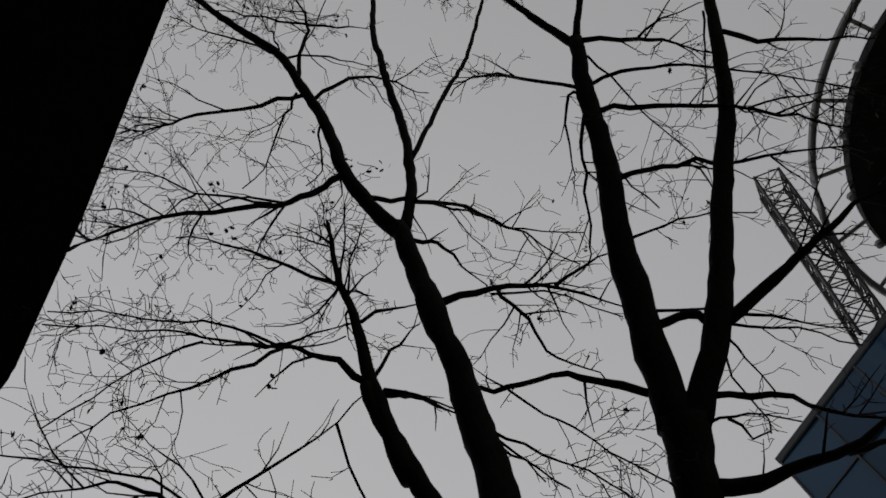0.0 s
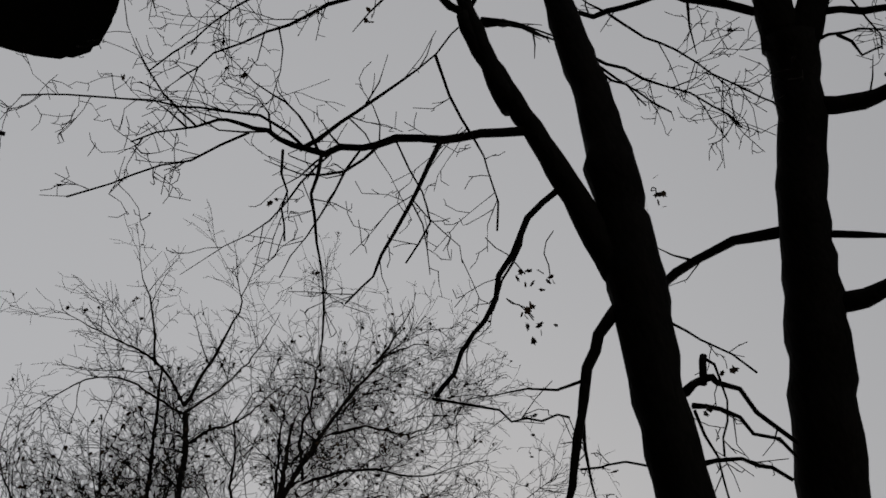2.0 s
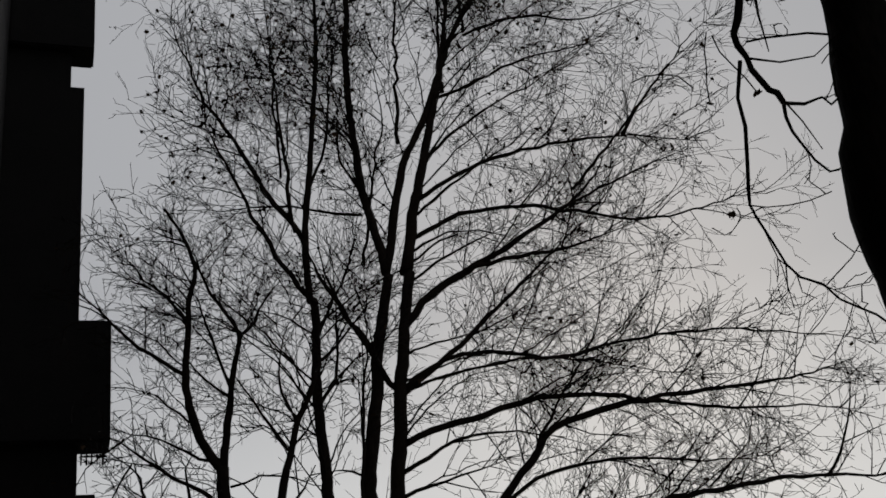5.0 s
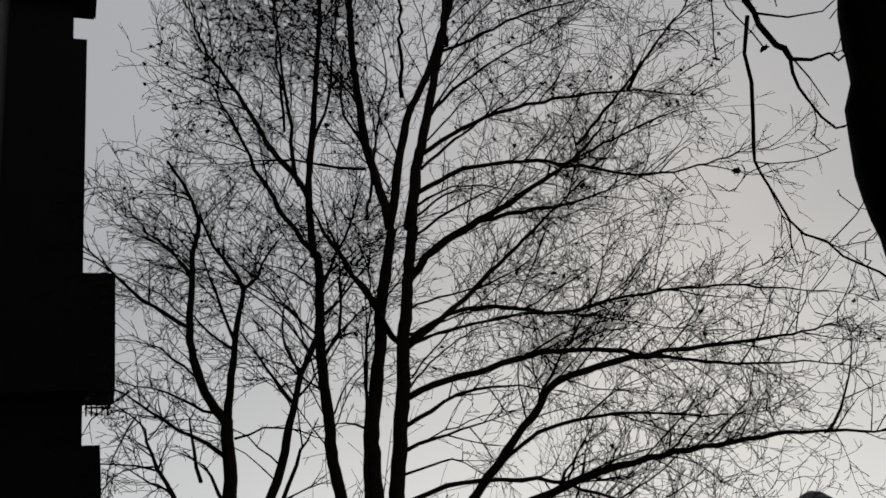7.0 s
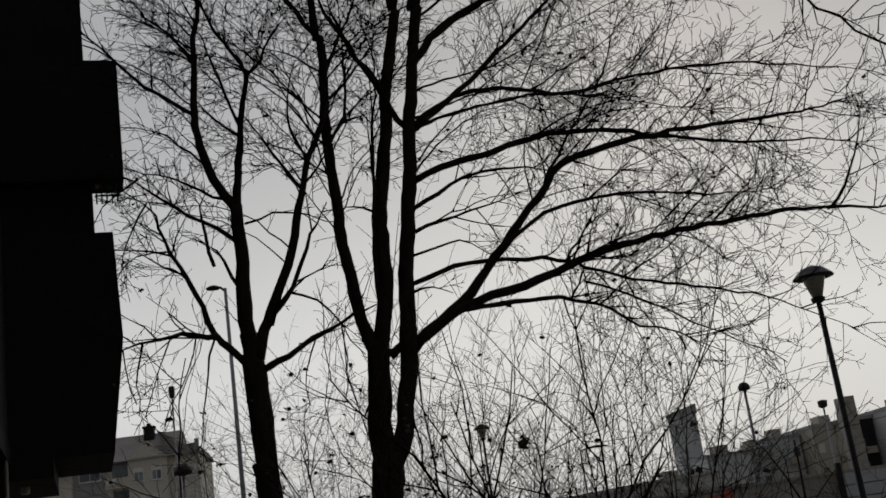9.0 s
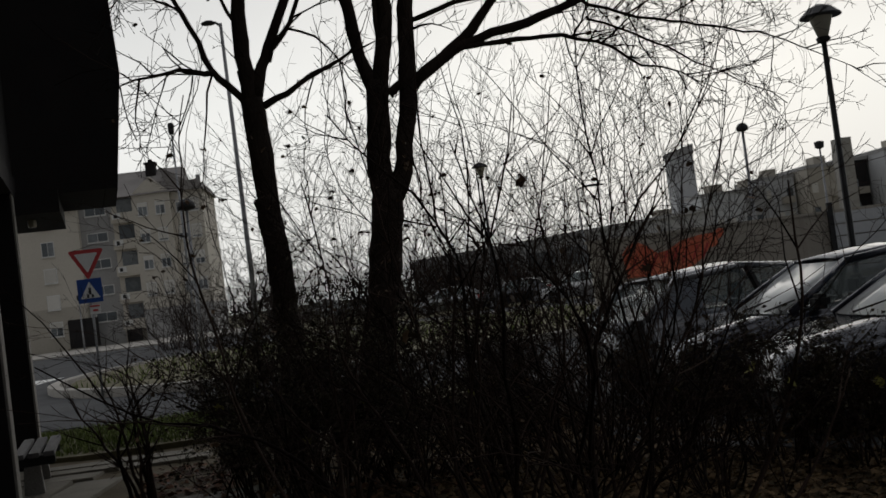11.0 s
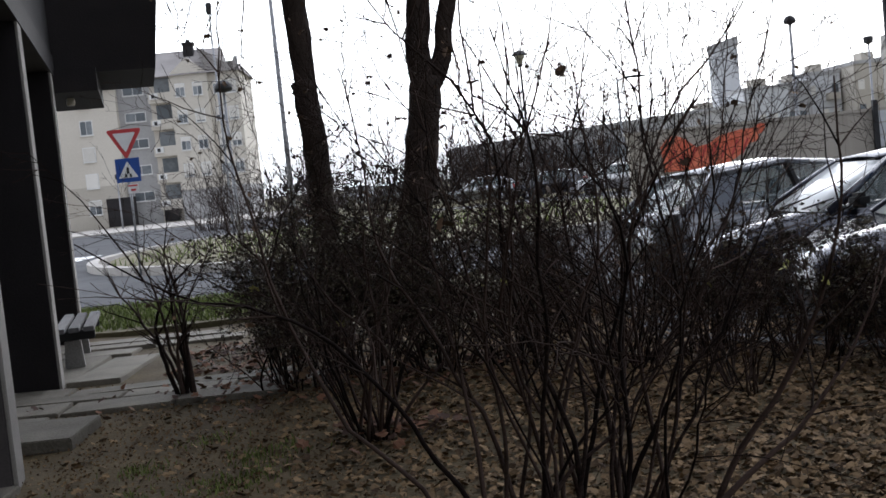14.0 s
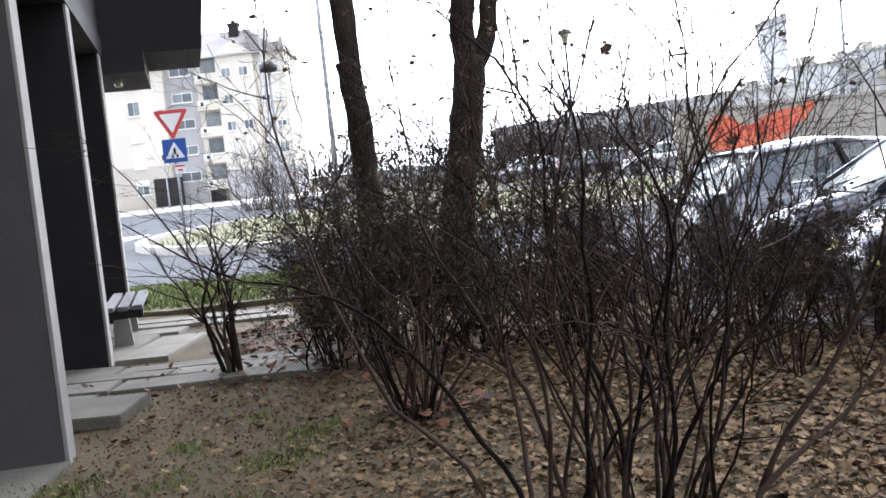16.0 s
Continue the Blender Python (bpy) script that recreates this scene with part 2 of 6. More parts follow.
# ---- geometry helpers ----
class Geo:
    """Gathers vertices and faces for one mesh."""

    def __init__(self):
        self.v, self.f = [], []

    def tube(self, pts, radii, sides=5, cap=True):
        n, base = len(pts), len(self.v)
        for i in range(n):
            p = pts[i]
            tx, ty, tz = (pts[min(i + 1, n - 1)][k] - pts[max(i - 1, 0)][k] for k in range(3))
            ln = math.sqrt(tx * tx + ty * ty + tz * tz) or 1.0
            tx, ty, tz = tx / ln, ty / ln, tz / ln
            ax, ay, az = (0.0, 1.0, 0.0) if abs(ty) < 0.8 else (1.0, 0.0, 0.0)
            ux, uy, uz = ty * az - tz * ay, tz * ax - tx * az, tx * ay - ty * ax
            ul = math.sqrt(ux * ux + uy * uy + uz * uz)
            ux, uy, uz = ux / ul, uy / ul, uz / ul
            wx, wy, wz = ty * uz - tz * uy, tz * ux - tx * uz, tx * uy - ty * ux
            r = radii[i]
            for k in range(sides):
                a = 2 * math.pi * k / sides
                c, s = r * math.cos(a), r * math.sin(a)
                self.v.append((p[0] + c * ux + s * wx, p[1] + c * uy + s * wy, p[2] + c * uz + s * wz))
        for i in range(n - 1):
            o = base + i * sides
            for k in range(sides):
                k2 = (k + 1) % sides
                self.f.append((o + k, o + k2, o + sides + k2, o + sides + k))
        if cap:
            self.f.append(tuple(range(base + sides - 1, base - 1, -1)))
            self.f.append(tuple(range(base + (n - 1) * sides, base + n * sides)))
        return self

    def box(self, x0, x1, y0, y1, z0, z1):
        b = len(self.v)
        self.v += [(x, y, z) for z in (z0, z1) for x, y in ((x0, y0), (x1, y0), (x1, y1), (x0, y1))]
        self.f += [(b + 3, b + 2, b + 1, b), (b + 4, b + 5, b + 6, b + 7)] + [(b + i, b + (i + 1) % 4, b + 4 + (i + 1) % 4, b + 4 + i) for i in range(4)]
        return self

    def prism(self, outline, depth, axis="y", start=0.0):
        """A closed outline of (a, z) pairs, carried along an axis."""
        b, n = len(self.v), len(outline)
        for d in (start, start + depth):
            for a, z in outline:
                self.v.append((a, d, z) if axis == "y" else (d, a, z) if axis == "x" else (a, z, d))
        self.f += [tuple(b + i for i in range(n)), tuple(b + n + i for i in reversed(range(n)))]
        self.f += [(b + (i + 1) % n, b + i, b + n + i, b + n + (i + 1) % n) for i in range(n)]
        return self

    def lathe(self, profile, sides=16, centre=(0, 0)):
        """(radius, z) pairs turned about an upright axis."""
        b, n = len(self.v), len(profile)
        for r, z in profile:
            for k in range(sides):
                a = 2 * math.pi * k / sides
                self.v.append((centre[0] + r * math.cos(a), centre[1] + r * math.sin(a), z))
        for i in range(n - 1):
            for k in range(sides):
                k2 = (k + 1) % sides
                self.f.append((b + i * sides + k, b + i * sides + k2, b + (i + 1) * sides + k2, b + (i + 1) * sides + k))
        self.f += [tuple(b + k for k in reversed(range(sides))), tuple(b + (n - 1) * sides + k for k in range(sides))]
        return self

    def leaf(self, p, size, turn, rng, flat=0.3):
        """A lobed leaf of six faces, curled about its rib."""
        q = Euler((rng.uniform(-flat, flat), rng.uniform(-flat, flat), turn)).to_matrix()
        curl = rng.uniform(-0.25, 0.35)
        b = len(self.v)
        outline = ((0, -0.5), (0.36, -0.28), (0.28, 0.06), (0.46, 0.24), (0.14, 0.30), (0, 0.56), (-0.16, 0.30), (-0.44, 0.20), (-0.26, 0.04), (-0.38, -0.26))
        for x, y in outline:
            k = q @ Vector((x * size * rng.uniform(0.75, 1.15), y * size, abs(x) * curl * size))
            self.v.append((p[0] + k.x, p[1] + k.y, p[2] + k.z))
        self.f += [(b, b + 1, b + 2, b + 8, b + 9), (b + 2, b + 3, b + 4, b + 6, b + 7, b + 8), (b + 4, b + 5, b + 6)]
        return self

    def leaflet(self, p, size, rng):
        """A small folded leaf of two faces."""
        q = Euler((rng.uniform(-1.4, 1.4), rng.uniform(-1.4, 1.4), rng.uniform(0, 6.3))).to_matrix()
        b = len(self.v)
        for x, y, z in ((0, -0.5, 0), (0.34, 0.05, 0.12), (0, 0.55, 0), (-0.34, 0.05, 0.12)):
            k = q @ Vector((x * size, y * size, z * size))
            self.v.append((p[0] + k.x, p[1] + k.y, p[2] + k.z))
        self.f += [(b, b + 1, b + 2), (b, b + 2, b + 3)]
        return self

    def mesh(self, name, mat, smooth=False, off=(0, 0, 0)):
        me = bpy.data.meshes.new(name)
        v = self.v if off == (0, 0, 0) else [(x - off[0], y - off[1], z - off[2]) for x, y, z in self.v]
        me.from_pydata(v, [], self.f)
        me.materials.append(mat)
        if smooth:
            me.shade_smooth()
        me.update()
        return me


def part(name, geo, mat, parent, label="", smooth=False, off=(0, 0, 0)):
    ob = new(name, geo.mesh(name, mat, smooth, off))
    ob.parent = parent
    return tagged(ob, label)


def thing(name, m, label, category, group="", kind=""):
    ob = new(name)
    ob.empty_display_size = 0.1
    ob.matrix_world = m
    return tagged(ob, label, category, group, kind)


def solid(name, geo, mat, label, category="", kind="structure", smooth=False):
    return tagged(new(name, geo.mesh(name, mat, smooth)), label, category, kind=kind)


def bevelled(geo, mat, name, width=0.012):
    """The mesh with its edges rounded off."""
    me = geo.mesh(name, mat)
    bm = bmesh.new()
    bm.from_mesh(me)
    bmesh.ops.recalc_face_normals(bm, faces=bm.faces)
    bmesh.ops.bevel(bm, geom=list(bm.edges), offset=width, segments=2, affect="EDGES", clamp_overlap=True)
    bm.to_mesh(me)
    bm.free()
    return me


# ---- trees and shrubs ----
def glide(pts, step, wobble, rng):
    """A smooth way through the guide points, with small kinks of growth."""
    pts = [Vector(p) for p in pts]
    if len(pts) == 2:
        pts.insert(1, (pts[0] + pts[1]) / 2 + Vector((0, 0, 0.03 * (pts[1] - pts[0]).length)))
    ext = [2 * pts[0] - pts[1], *pts, 2 * pts[-1] - pts[-2]]
    out = []
    for i in range(1, len(ext) - 2):
        p0, p1, p2, p3 = ext[i - 1:i + 3]
        n = max(2, int((p2 - p1).length / step))
        for k in range(n):
            t = k / n
            out.append(0.5 * (2 * p1 + (p2 - p0) * t + (2 * p0 - 5 * p1 + 4 * p2 - p3) * t * t + (3 * p1 - p0 - 3 * p2 + p3) * t ** 3))
    out.append(pts[-1])
    for i in range(1, len(out)):
        out[i] = out[i] + Vector((rng.gauss(0, wobble), rng.gauss(0, wobble), rng.gauss(0, wobble)))
    return out


def shoot(start, way, length, seg, zig, lift, rng):
    """A twig that grows from start along way, kinked, and bent up (or down) by lift."""
    pts, p, w = [start], start.copy(), way.normalized()
    n = max(2, int(length / seg))
    for i in range(n):
        w = (w + Vector((rng.gauss(0, zig), rng.gauss(0, zig), rng.gauss(0, zig) + lift))).normalized()
        p = p + w * (length / n)
        pts.append(p)
    return pts


class Tree:
    def __init__(self, base, label, seed, bark, seg=0.12, zig=0.22, lift=0.03, dense=(2.2, 4.0, 5.0), reach=(0.42, 0.42, 0.40), leaves=0.0,
                 leaf_size=0.07, thin=0.0022, name="tree", group="", droop=0.0, tufts=False, leafy=99.0):
        self.base, self.rng, self.bark = base, random.Random(seed), bark
        self.seg, self.zig, self.lift, self.dense, self.reach = seg, zig, lift, dense, reach
        self.leaves, self.leaf_size, self.thin, self.droop, self.tufts, self.leafy = leaves, leaf_size, thin, droop, tufts, leafy
        self.ob = thing(name, Matrix.Translation(base), label, name, group)
        self.trunk, self.twigs, self.crown = Geo(), Geo(), Geo()

    def stem(self, pts, r0, r1, sides=14, bare=0.6, girth=()):
        """A part of the trunk; twigs grow from its far end."""
        path = glide(pts, 0.11, 0.004 + 0.02 * r1, self.rng)
        n = len(path)
        radii = [(r0 + (r1 - r0) * i / (n - 1)) * (1 + 0.10 * noise.noise(Vector((i * 0.45, r0 * 40, 5))) + self.rng.uniform(-0.025, 0.035)) for i in range(n)]
        for (z0, g0), (z1, g1) in zip(girth, girth[1:]):
            for i, p in enumerate(path):
                if z0 <= p.z <= z1:
                    radii[i] = (g0 + (g1 - g0) * (p.z - z0) / (z1 - z0)) * self.rng.uniform(0.975, 1.03)
        first = len(self.trunk.v)
        self.trunk.tube(path, radii, sides)
        for q in range(first, len(self.trunk.v)):
            v = Vector(self.trunk.v[q])
            self.trunk.v[q] = tuple(v + noise.noise_vector(v * 7) * 0.07 * r0 * 0.6)
        if bare < 1:
            self.sprout(path[int(bare * n):], (r0 + r1) * 0.3, 0, 1.1)
        return path

    def limb(self, *pts, r=0.04, end=0.006, amount=1.0):
        path = glide(pts, 0.16, 0.012, self.rng)
        n = len(path)
        radii = [max(end, r * (1 - i / (n - 1)) ** 0.68) * self.rng.uniform(0.9, 1.1) for i in range(n)]
        g = Geo().tube(path, radii, 8 if r > 0.03 else 6)
        part("limb", g, self.bark, self.ob, off=self.base, smooth=True)
        self.sprout(path, min(r * 0.75, 0.024), 0, amount)

    def fan(self, path, count, low, high, way, spread, length, rise, r):
        """Side limbs from a stretch of a stem, all swept to one side."""
        rng = self.rng
        for k in range(count):
            p = path[int((low + (high - low) * (k + rng.random()) / count) * (len(path) - 1))]
            a = way + rng.gauss(0, spread)
            ln, up = length * rng.uniform(0.55, 1.25), rise * rng.uniform(0.5, 1.4)
            side = Vector((math.cos(a), math.sin(a), 0))
            pts = [p, p + side * ln * 0.3 + Vector((0, 0, up * ln * 0.5)), p + side * ln * 0.65 + Vector((0, 0, up * ln * 0.85)), p + side * ln + Vector((0, 0, up * ln * rng.uniform(0.75, 1.1)))]
            self.limb(*pts, r=r * rng.uniform(0.7, 1.3), amount=0.8)

    def sprout(self, path, radius, level, amount=1.0):
        rng = self.rng
        length = sum((path[i + 1] - path[i]).length for i in range(len(path) - 1))
        count = length * self.dense[level] * amount
        count = int(count) + (rng.random() < count % 1)
        for _ in range(count):
            f = rng.uniform(0.12, 1.0) if level else rng.uniform(0.18, 1.0) ** 0.85
            if self.tufts and level == 2:
                f = 1 - 0.4 * rng.random() ** 2
            i = min(int(f * (len(path) - 1)), len(path) - 2)
            p = path[i].lerp(path[i + 1], f * (len(path) - 1) - i)
            tangent = (path[i + 1] - path[i]).normalized()
            side = tangent.cross(Vector((rng.gauss(0, 1), rng.gauss(0, 1), rng.gauss(0, 1)))).normalized()
            spread = rng.uniform(0.5, 1.15)
            way = tangent * math.cos(spread) + side * math.sin(spread)
            way.z += 0.12 if level < 2 else 0.0
            ln = max(0.06, min(length, (2.8, 1.3, 0.55)[level]) * self.reach[level] * rng.uniform(0.4, 1.5) * (1.15 - 0.5 * f))
            if self.tufts and level == 2:
                ln = rng.uniform(0.05, 0.17)
            r = max(self.thin, radius * (0.6, 0.52, 0.55)[level] * rng.uniform(0.6, 1.1) * (1.1 - 0.5 * f))
            lift = self.lift if rng.random() > self.droop else -0.05
            pts = shoot(p, way, ln, self.seg * (1.2, 0.8, 0.5)[level], self.zig * (0.5, 0.9, 1.3)[level], lift, rng)
            n = len(pts)
            self.twigs.tube(pts, [max(self.thin * 0.8, r * (1 - 0.75 * k / (n - 1))) for k in range(n)], (4, 3, 3)[level], cap=False)
            if level < 2:
                self.sprout(pts, r, level + 1, amount)
            if level and rng.random() < self.leaves * (7 if pts[-1].z > self.leafy else 1):
                for _k in range(rng.choice((3, 4, 5)) if self.leaf_size < 0.04 else 0):
                    q = pts[rng.randrange(1, n)] + Vector((rng.gauss(0, 0.02), rng.gauss(0, 0.02), rng.gauss(0, 0.02)))
                    self.crown.leaflet(q, self.leaf_size * rng.uniform(0.6, 1.4), rng)
                for _k in range(0 if self.leaf_size < 0.04 else rng.choice((1, 1, 2, 3))):
                    q = pts[-1] + Vector((rng.gauss(0, 0.02), rng.gauss(0, 0.02), -0.02))
                    self.crown.leaf(q, self.leaf_size * rng.uniform(0.6, 1.3), rng.uniform(0, 6.3), rng, 1.4)

    def bunch(self, at, count):
        """Withered leaves hanging together from one twig."""
        rng, at = self.rng, Vector(at)
        for _ in range(count):
            q = at + Vector((rng.gauss(0, 0.05), rng.gauss(0, 0.05), rng.gauss(0, 0.04))) * min(1, count - 1)
            self.crown.leaf(q, rng.uniform(0.035, 0.06), rng.uniform(0, 6.3), rng, 1.4)
        way = Vector((rng.gauss(0, 0.3), rng.gauss(0, 0.3), 1.0))
        self.twigs.tube(shoot(at, way, 0.35, 0.07, 0.25, 0.0, rng), [0.004] * 6, 3, cap=False)

    def finish(self, leaf_mat=None):
        part("trunk", self.trunk, self.bark, self.ob, off=self.base, smooth=True)
        tagged(part("crown", self.twigs, TWIG, self.ob, off=self.base), "fine bare twigs of the crown", kind="stuff")
        if self.crown.f:
            tagged(part("foliage", self.crown, leaf_mat or DRY_LEAF, self.ob, "a few withered brown leaves", off=self.base), kind="stuff")


# The leaning tree close by, seen from below.
t = Tree((2.6, 4.3, 0), "leaning bare tree with dark trunk and withered leaves", 11, BARK, seg=0.12, zig=0.44, lift=0.0, dense=(9.0, 8.0, 13.0),
         reach=(0.34, 0.40, 0.36), leaves=0.02, leaf_size=0.05, thin=0.0034, tufts=True, group="trees close by", droop=0.45)
t.stem([(3.02, 4.45, 0), (2.96, 4.40, 1.6), (2.84, 4.24, 3.2), (2.70, 4.14, 3.88), (2.72, 4.02, 4.35), (2.72, 3.95, 4.72), (2.73, 3.88, 5.02), (2.73, 3.82, 5.33), (2.75, 3.74, 5.67), (2.77, 3.66, 6.04), (2.80, 3.57, 6.43), (2.80, 3.47, 6.86), (2.81, 3.36, 7.39),
        (2.80, 3.31, 7.65), (2.76, 3.21, 8.20), (2.75, 3.15, 8.50), (2.71, 3.09, 8.82), (2.67, 3.03, 9.17), (2.64, 2.97, 9.54), (2.60, 2.90, 9.94), (2.56, 2.82, 10.35)],
       0.29, 0.075, 20, bare=1, girth=((-1, 0.33), (2.6, 0.25), (4.0, 0.188), (4.7, 0.146), (5.3, 0.138), (5.7, 0.151), (6.05, 0.166), (6.43, 0.141), (6.85, 0.160), (7.1, 0.128), (7.65, 0.117), (8.2, 0.107), (8.82, 0.093), (9.17, 0.112), (9.54, 0.088), (10.5, 0.076)))
t.stem([(2.56, 2.84, 10.26), (2.43, 2.83, 10.52), (2.32, 2.80, 10.86), (2.19, 2.74, 11.38), (2.14, 2.64, 11.92), (2.05, 2.55, 12.52), (1.90, 2.46, 13.18), (1.74, 2.37, 13.90), (1.41, 2.35, 14.54), (1.07, 2.33, 15.20), (0.85, 2.31, 15.68), (0.42, 2.26, 16.60), (-0.15, 2.15, 18.08)], 0.071, 0.019, 12, bare=0.62)
t.stem([(2.60, 2.83, 10.27), (2.72, 2.68, 10.79), (2.77, 2.56, 11.27), (2.80, 2.44, 11.80), (2.79, 2.32, 12.38), (2.76, 2.19, 13.03), (2.75, 2.05, 13.73), (2.75, 1.89, 14.50), (2.84, 1.68, 15.35), (2.91, 1.41, 16.51), (2.97, 1.01, 18.34)], 0.052, 0.020, 10, bare=0.65)
t.stem([(2.79, 2.52, 11.42), (2.97, 2.36, 11.88), (3.14, 2.21, 12.32), (3.35, 2.02, 12.86), (3.65, 1.77, 13.58), (4.03, 1.36, 14.89), (4.40, 0.94, 16.27), (4.86, 0.46, 17.81)], 0.026, 0.016, 8, bare=0.55)
t.stem([(2.72, 3.67, 6.05), (2.66, 3.65, 6.24), (2.60, 3.62, 6.48), (2.56, 3.59, 6.70), (2.50, 3.56, 6.94), (2.37, 3.51, 7.42), (2.30, 3.47, 7.71), (2.19, 3.44, 8.06), (2.13, 3.38, 8.41)], 0.098, 0.050, 12, bare=1)
t.stem([(2.31, 3.51, 7.49), (2.26, 3.47, 7.75), (2.22, 3.43, 8.02), (2.17, 3.38, 8.37), (2.13, 3.27, 8.93), (2.10, 3.20, 9.35), (2.04, 3.16, 9.65), (2.02, 3.08, 10.05), (2.02, 3.02, 10.34), (2.01, 2.98, 10.55)], 0.071, 0.012, 10, bare=0.4)
t.limb((2.15, 3.37, 8.43), (1.96, 3.37, 8.66), (1.77, 3.38, 8.77), (1.57, 3.40, 8.82), (1.33, 3.43, 8.84), (0.99, 3.49, 8.84), r=0.031, amount=0.5)
t.limb((1.60, 3.46, 8.94), (1.38, 3.51, 9.18), (1.07, 3.60, 9.41), (0.64, 3.75, 9.64), (-0.03, 3.98, 9.95), r=0.013, amount=0.8)
t.limb((1.60, 3.46, 8.94), (1.06, 3.59, 9.09), (0.78, 3.61, 9.18), (0.35, 3.69, 9.22), (-0.04, 3.75, 9.18), r=0.013, amount=0.8)
t.limb((1.60, 3.46, 8.93), (1.41, 3.56, 8.84), (1.16, 3.70, 8.74), (0.88, 3.85, 8.67), (0.53, 4.03, 8.61), (0.31, 4.18, 8.52), r=0.017, amount=0.8)
t.limb((1.06, 3.61, 9.11), (0.80, 3.70, 8.96), (0.49, 3.83, 8.66), (0.08, 4.00, 8.22), r=0.011, amount=0.8)
t.limb((2.18, 3.35, 8.49), (2.34, 3.27, 8.82), (2.51, 3.23, 9.06), (2.68, 3.22, 9.30), r=0.017, amount=0.6)
t.limb((2.03, 3.16, 9.62), (1.83, 3.19, 9.75), (1.54, 3.22, 9.99), (1.32, 3.23, 10.13), (1.05, 3.26, 10.24), (0.79, 3.30, 10.25), r=0.019, amount=0.8)
t.limb((2.16, 3.22, 9.13), (2.41, 3.17, 9.38), (2.72, 3.16, 9.62), r=0.018, amount=0.5)
t.limb((1.60, 3.45, 8.96), (1.81, 3.31, 8.96), (2.00, 3.14, 8.83), r=0.013, amount=0.5)
t.limb((1.60, 3.46, 8.94), (1.85, 3.41, 9.03), (2.10, 3.39, 9.17), r=0.011, amount=0.4)
t.limb((2.24, 3.36, 8.36), (2.42, 3.26, 8.16), (2.56, 3.14, 7.81), r=0.018, amount=0.5)
t.limb((2.27, 3.35, 8.32), (2.48, 3.35, 8.30), (2.75, 3.39, 8.23), r=0.014, amount=0.5)
t.limb((2.15, 2.78, 11.25), (2.00, 2.86, 11.10), (1.80, 2.96, 10.93), (1.60, 3.03, 10.84), (1.28, 3.14, 10.80), (0.88, 3.27, 10.78), (0.62, 3.36, 10.69), (0.33, 3.47, 10.54), (0.05, 3.59, 10.31), (-0.19, 3.72, 10.02), r=0.035, amount=0.8)
t.limb((1.57, 3.06, 10.91), (1.30, 3.13, 11.11), (0.95, 3.24, 11.30), (0.69, 3.30, 11.67), (0.15, 3.45, 12.09), (-0.26, 3.60, 12.36), r=0.013, amount=0.8)
t.limb((0.95, 3.22, 11.16), (0.75, 3.31, 10.92), (0.54, 3.41, 10.51), (0.26, 3.49, 10.24), r=0.010, amount=0.8)
t.limb((1.91, 2.51, 12.91), (1.67, 2.62, 12.86), (1.35, 2.77, 12.81), (0.94, 2.94, 12.82), (0.69, 3.08, 12.75), (0.44, 3.21, 12.72), (0.23, 3.29, 12.87), (-0.08, 3.41, 13.06), r=0.024, amount=0.8)
t.limb((1.86, 2.52, 12.99), (1.70, 2.68, 12.35), (1.57, 2.83, 11.68), (1.48, 2.89, 11.28), (1.29, 2.97, 10.86), r=0.015, amount=0.6)
t.limb((2.02, 2.50, 12.81), (2.23, 2.38, 13.08), (2.54, 2.25, 13.32), (2.78, 2.19, 13.34), (3.00, 2.19, 13.15), (3.23, 2.17, 13.06), r=0.024, amount=0.7)
t.limb((1.75, 2.38, 13.83), (2.09, 2.23, 13.79), (2.39, 2.13, 13.38), (2.61, 2.03, 13.02), r=0.016, amount=0.6)
t.limb((1.89, 2.44, 13.31), (1.94, 2.30, 13.99), (2.07, 2.12, 14.85), (2.03, 2.02, 15.59), (1.92, 1.88, 16.73), r=0.025, amount=0.6)
t.limb((2.05, 2.09, 14.70), (2.35, 1.96, 14.40), (2.60, 1.82, 13.92), r=0.017, amount=0.5)
t.limb((2.06, 2.08, 14.75), (1.49, 2.23, 15.14), (1.19, 2.32, 15.54), (0.75, 2.47, 16.02), r=0.017, amount=0.8)
t.limb((2.04, 2.62, 12.22), (2.01, 2.71, 11.67), (1.98, 2.76, 11.21), (1.80, 2.82, 10.87), r=0.014, amount=0.6)
t.limb((2.15, 2.77, 11.28), (2.17, 2.89, 11.08), (2.07, 3.09, 10.99), r=0.011, amount=0.6)
t.limb((1.64, 2.38, 13.99), (1.16, 2.40, 14.38), (0.53, 2.43, 14.75), r=0.016, amount=0.8)
t.limb((1.78, 2.39, 13.75), (1.67, 2.29, 14.65), (1.46, 2.18, 15.94), r=0.013, amount=0.8)
t.limb((2.35, 2.79, 10.86), (2.54, 2.73, 10.78), (2.75, 2.66, 10.68), (3.02, 2.56, 10.57), (3.19, 2.53, 10.29), (3.36, 2.49, 10.00), (3.55, 2.46, 9.65), (3.75, 2.43, 9.27), r=0.026, amount=0.6)
t.limb((2.73, 2.69, 10.71), (3.19, 2.62, 10.57), (3.54, 2.63, 10.44), r=0.016, amount=0.5)
t.limb((3.43, 2.56, 10.16), (3.64, 2.45, 9.94), (3.89, 2.27, 9.66), r=0.010, amount=0.8)
t.limb((2.60, 2.86, 10.14), (2.74, 2.83, 10.14), (2.87, 2.81, 10.13), (2.97, 2.85, 9.97), (3.09, 2.89, 9.82), (3.22, 2.93, 9.68), r=0.022, amount=0.5)
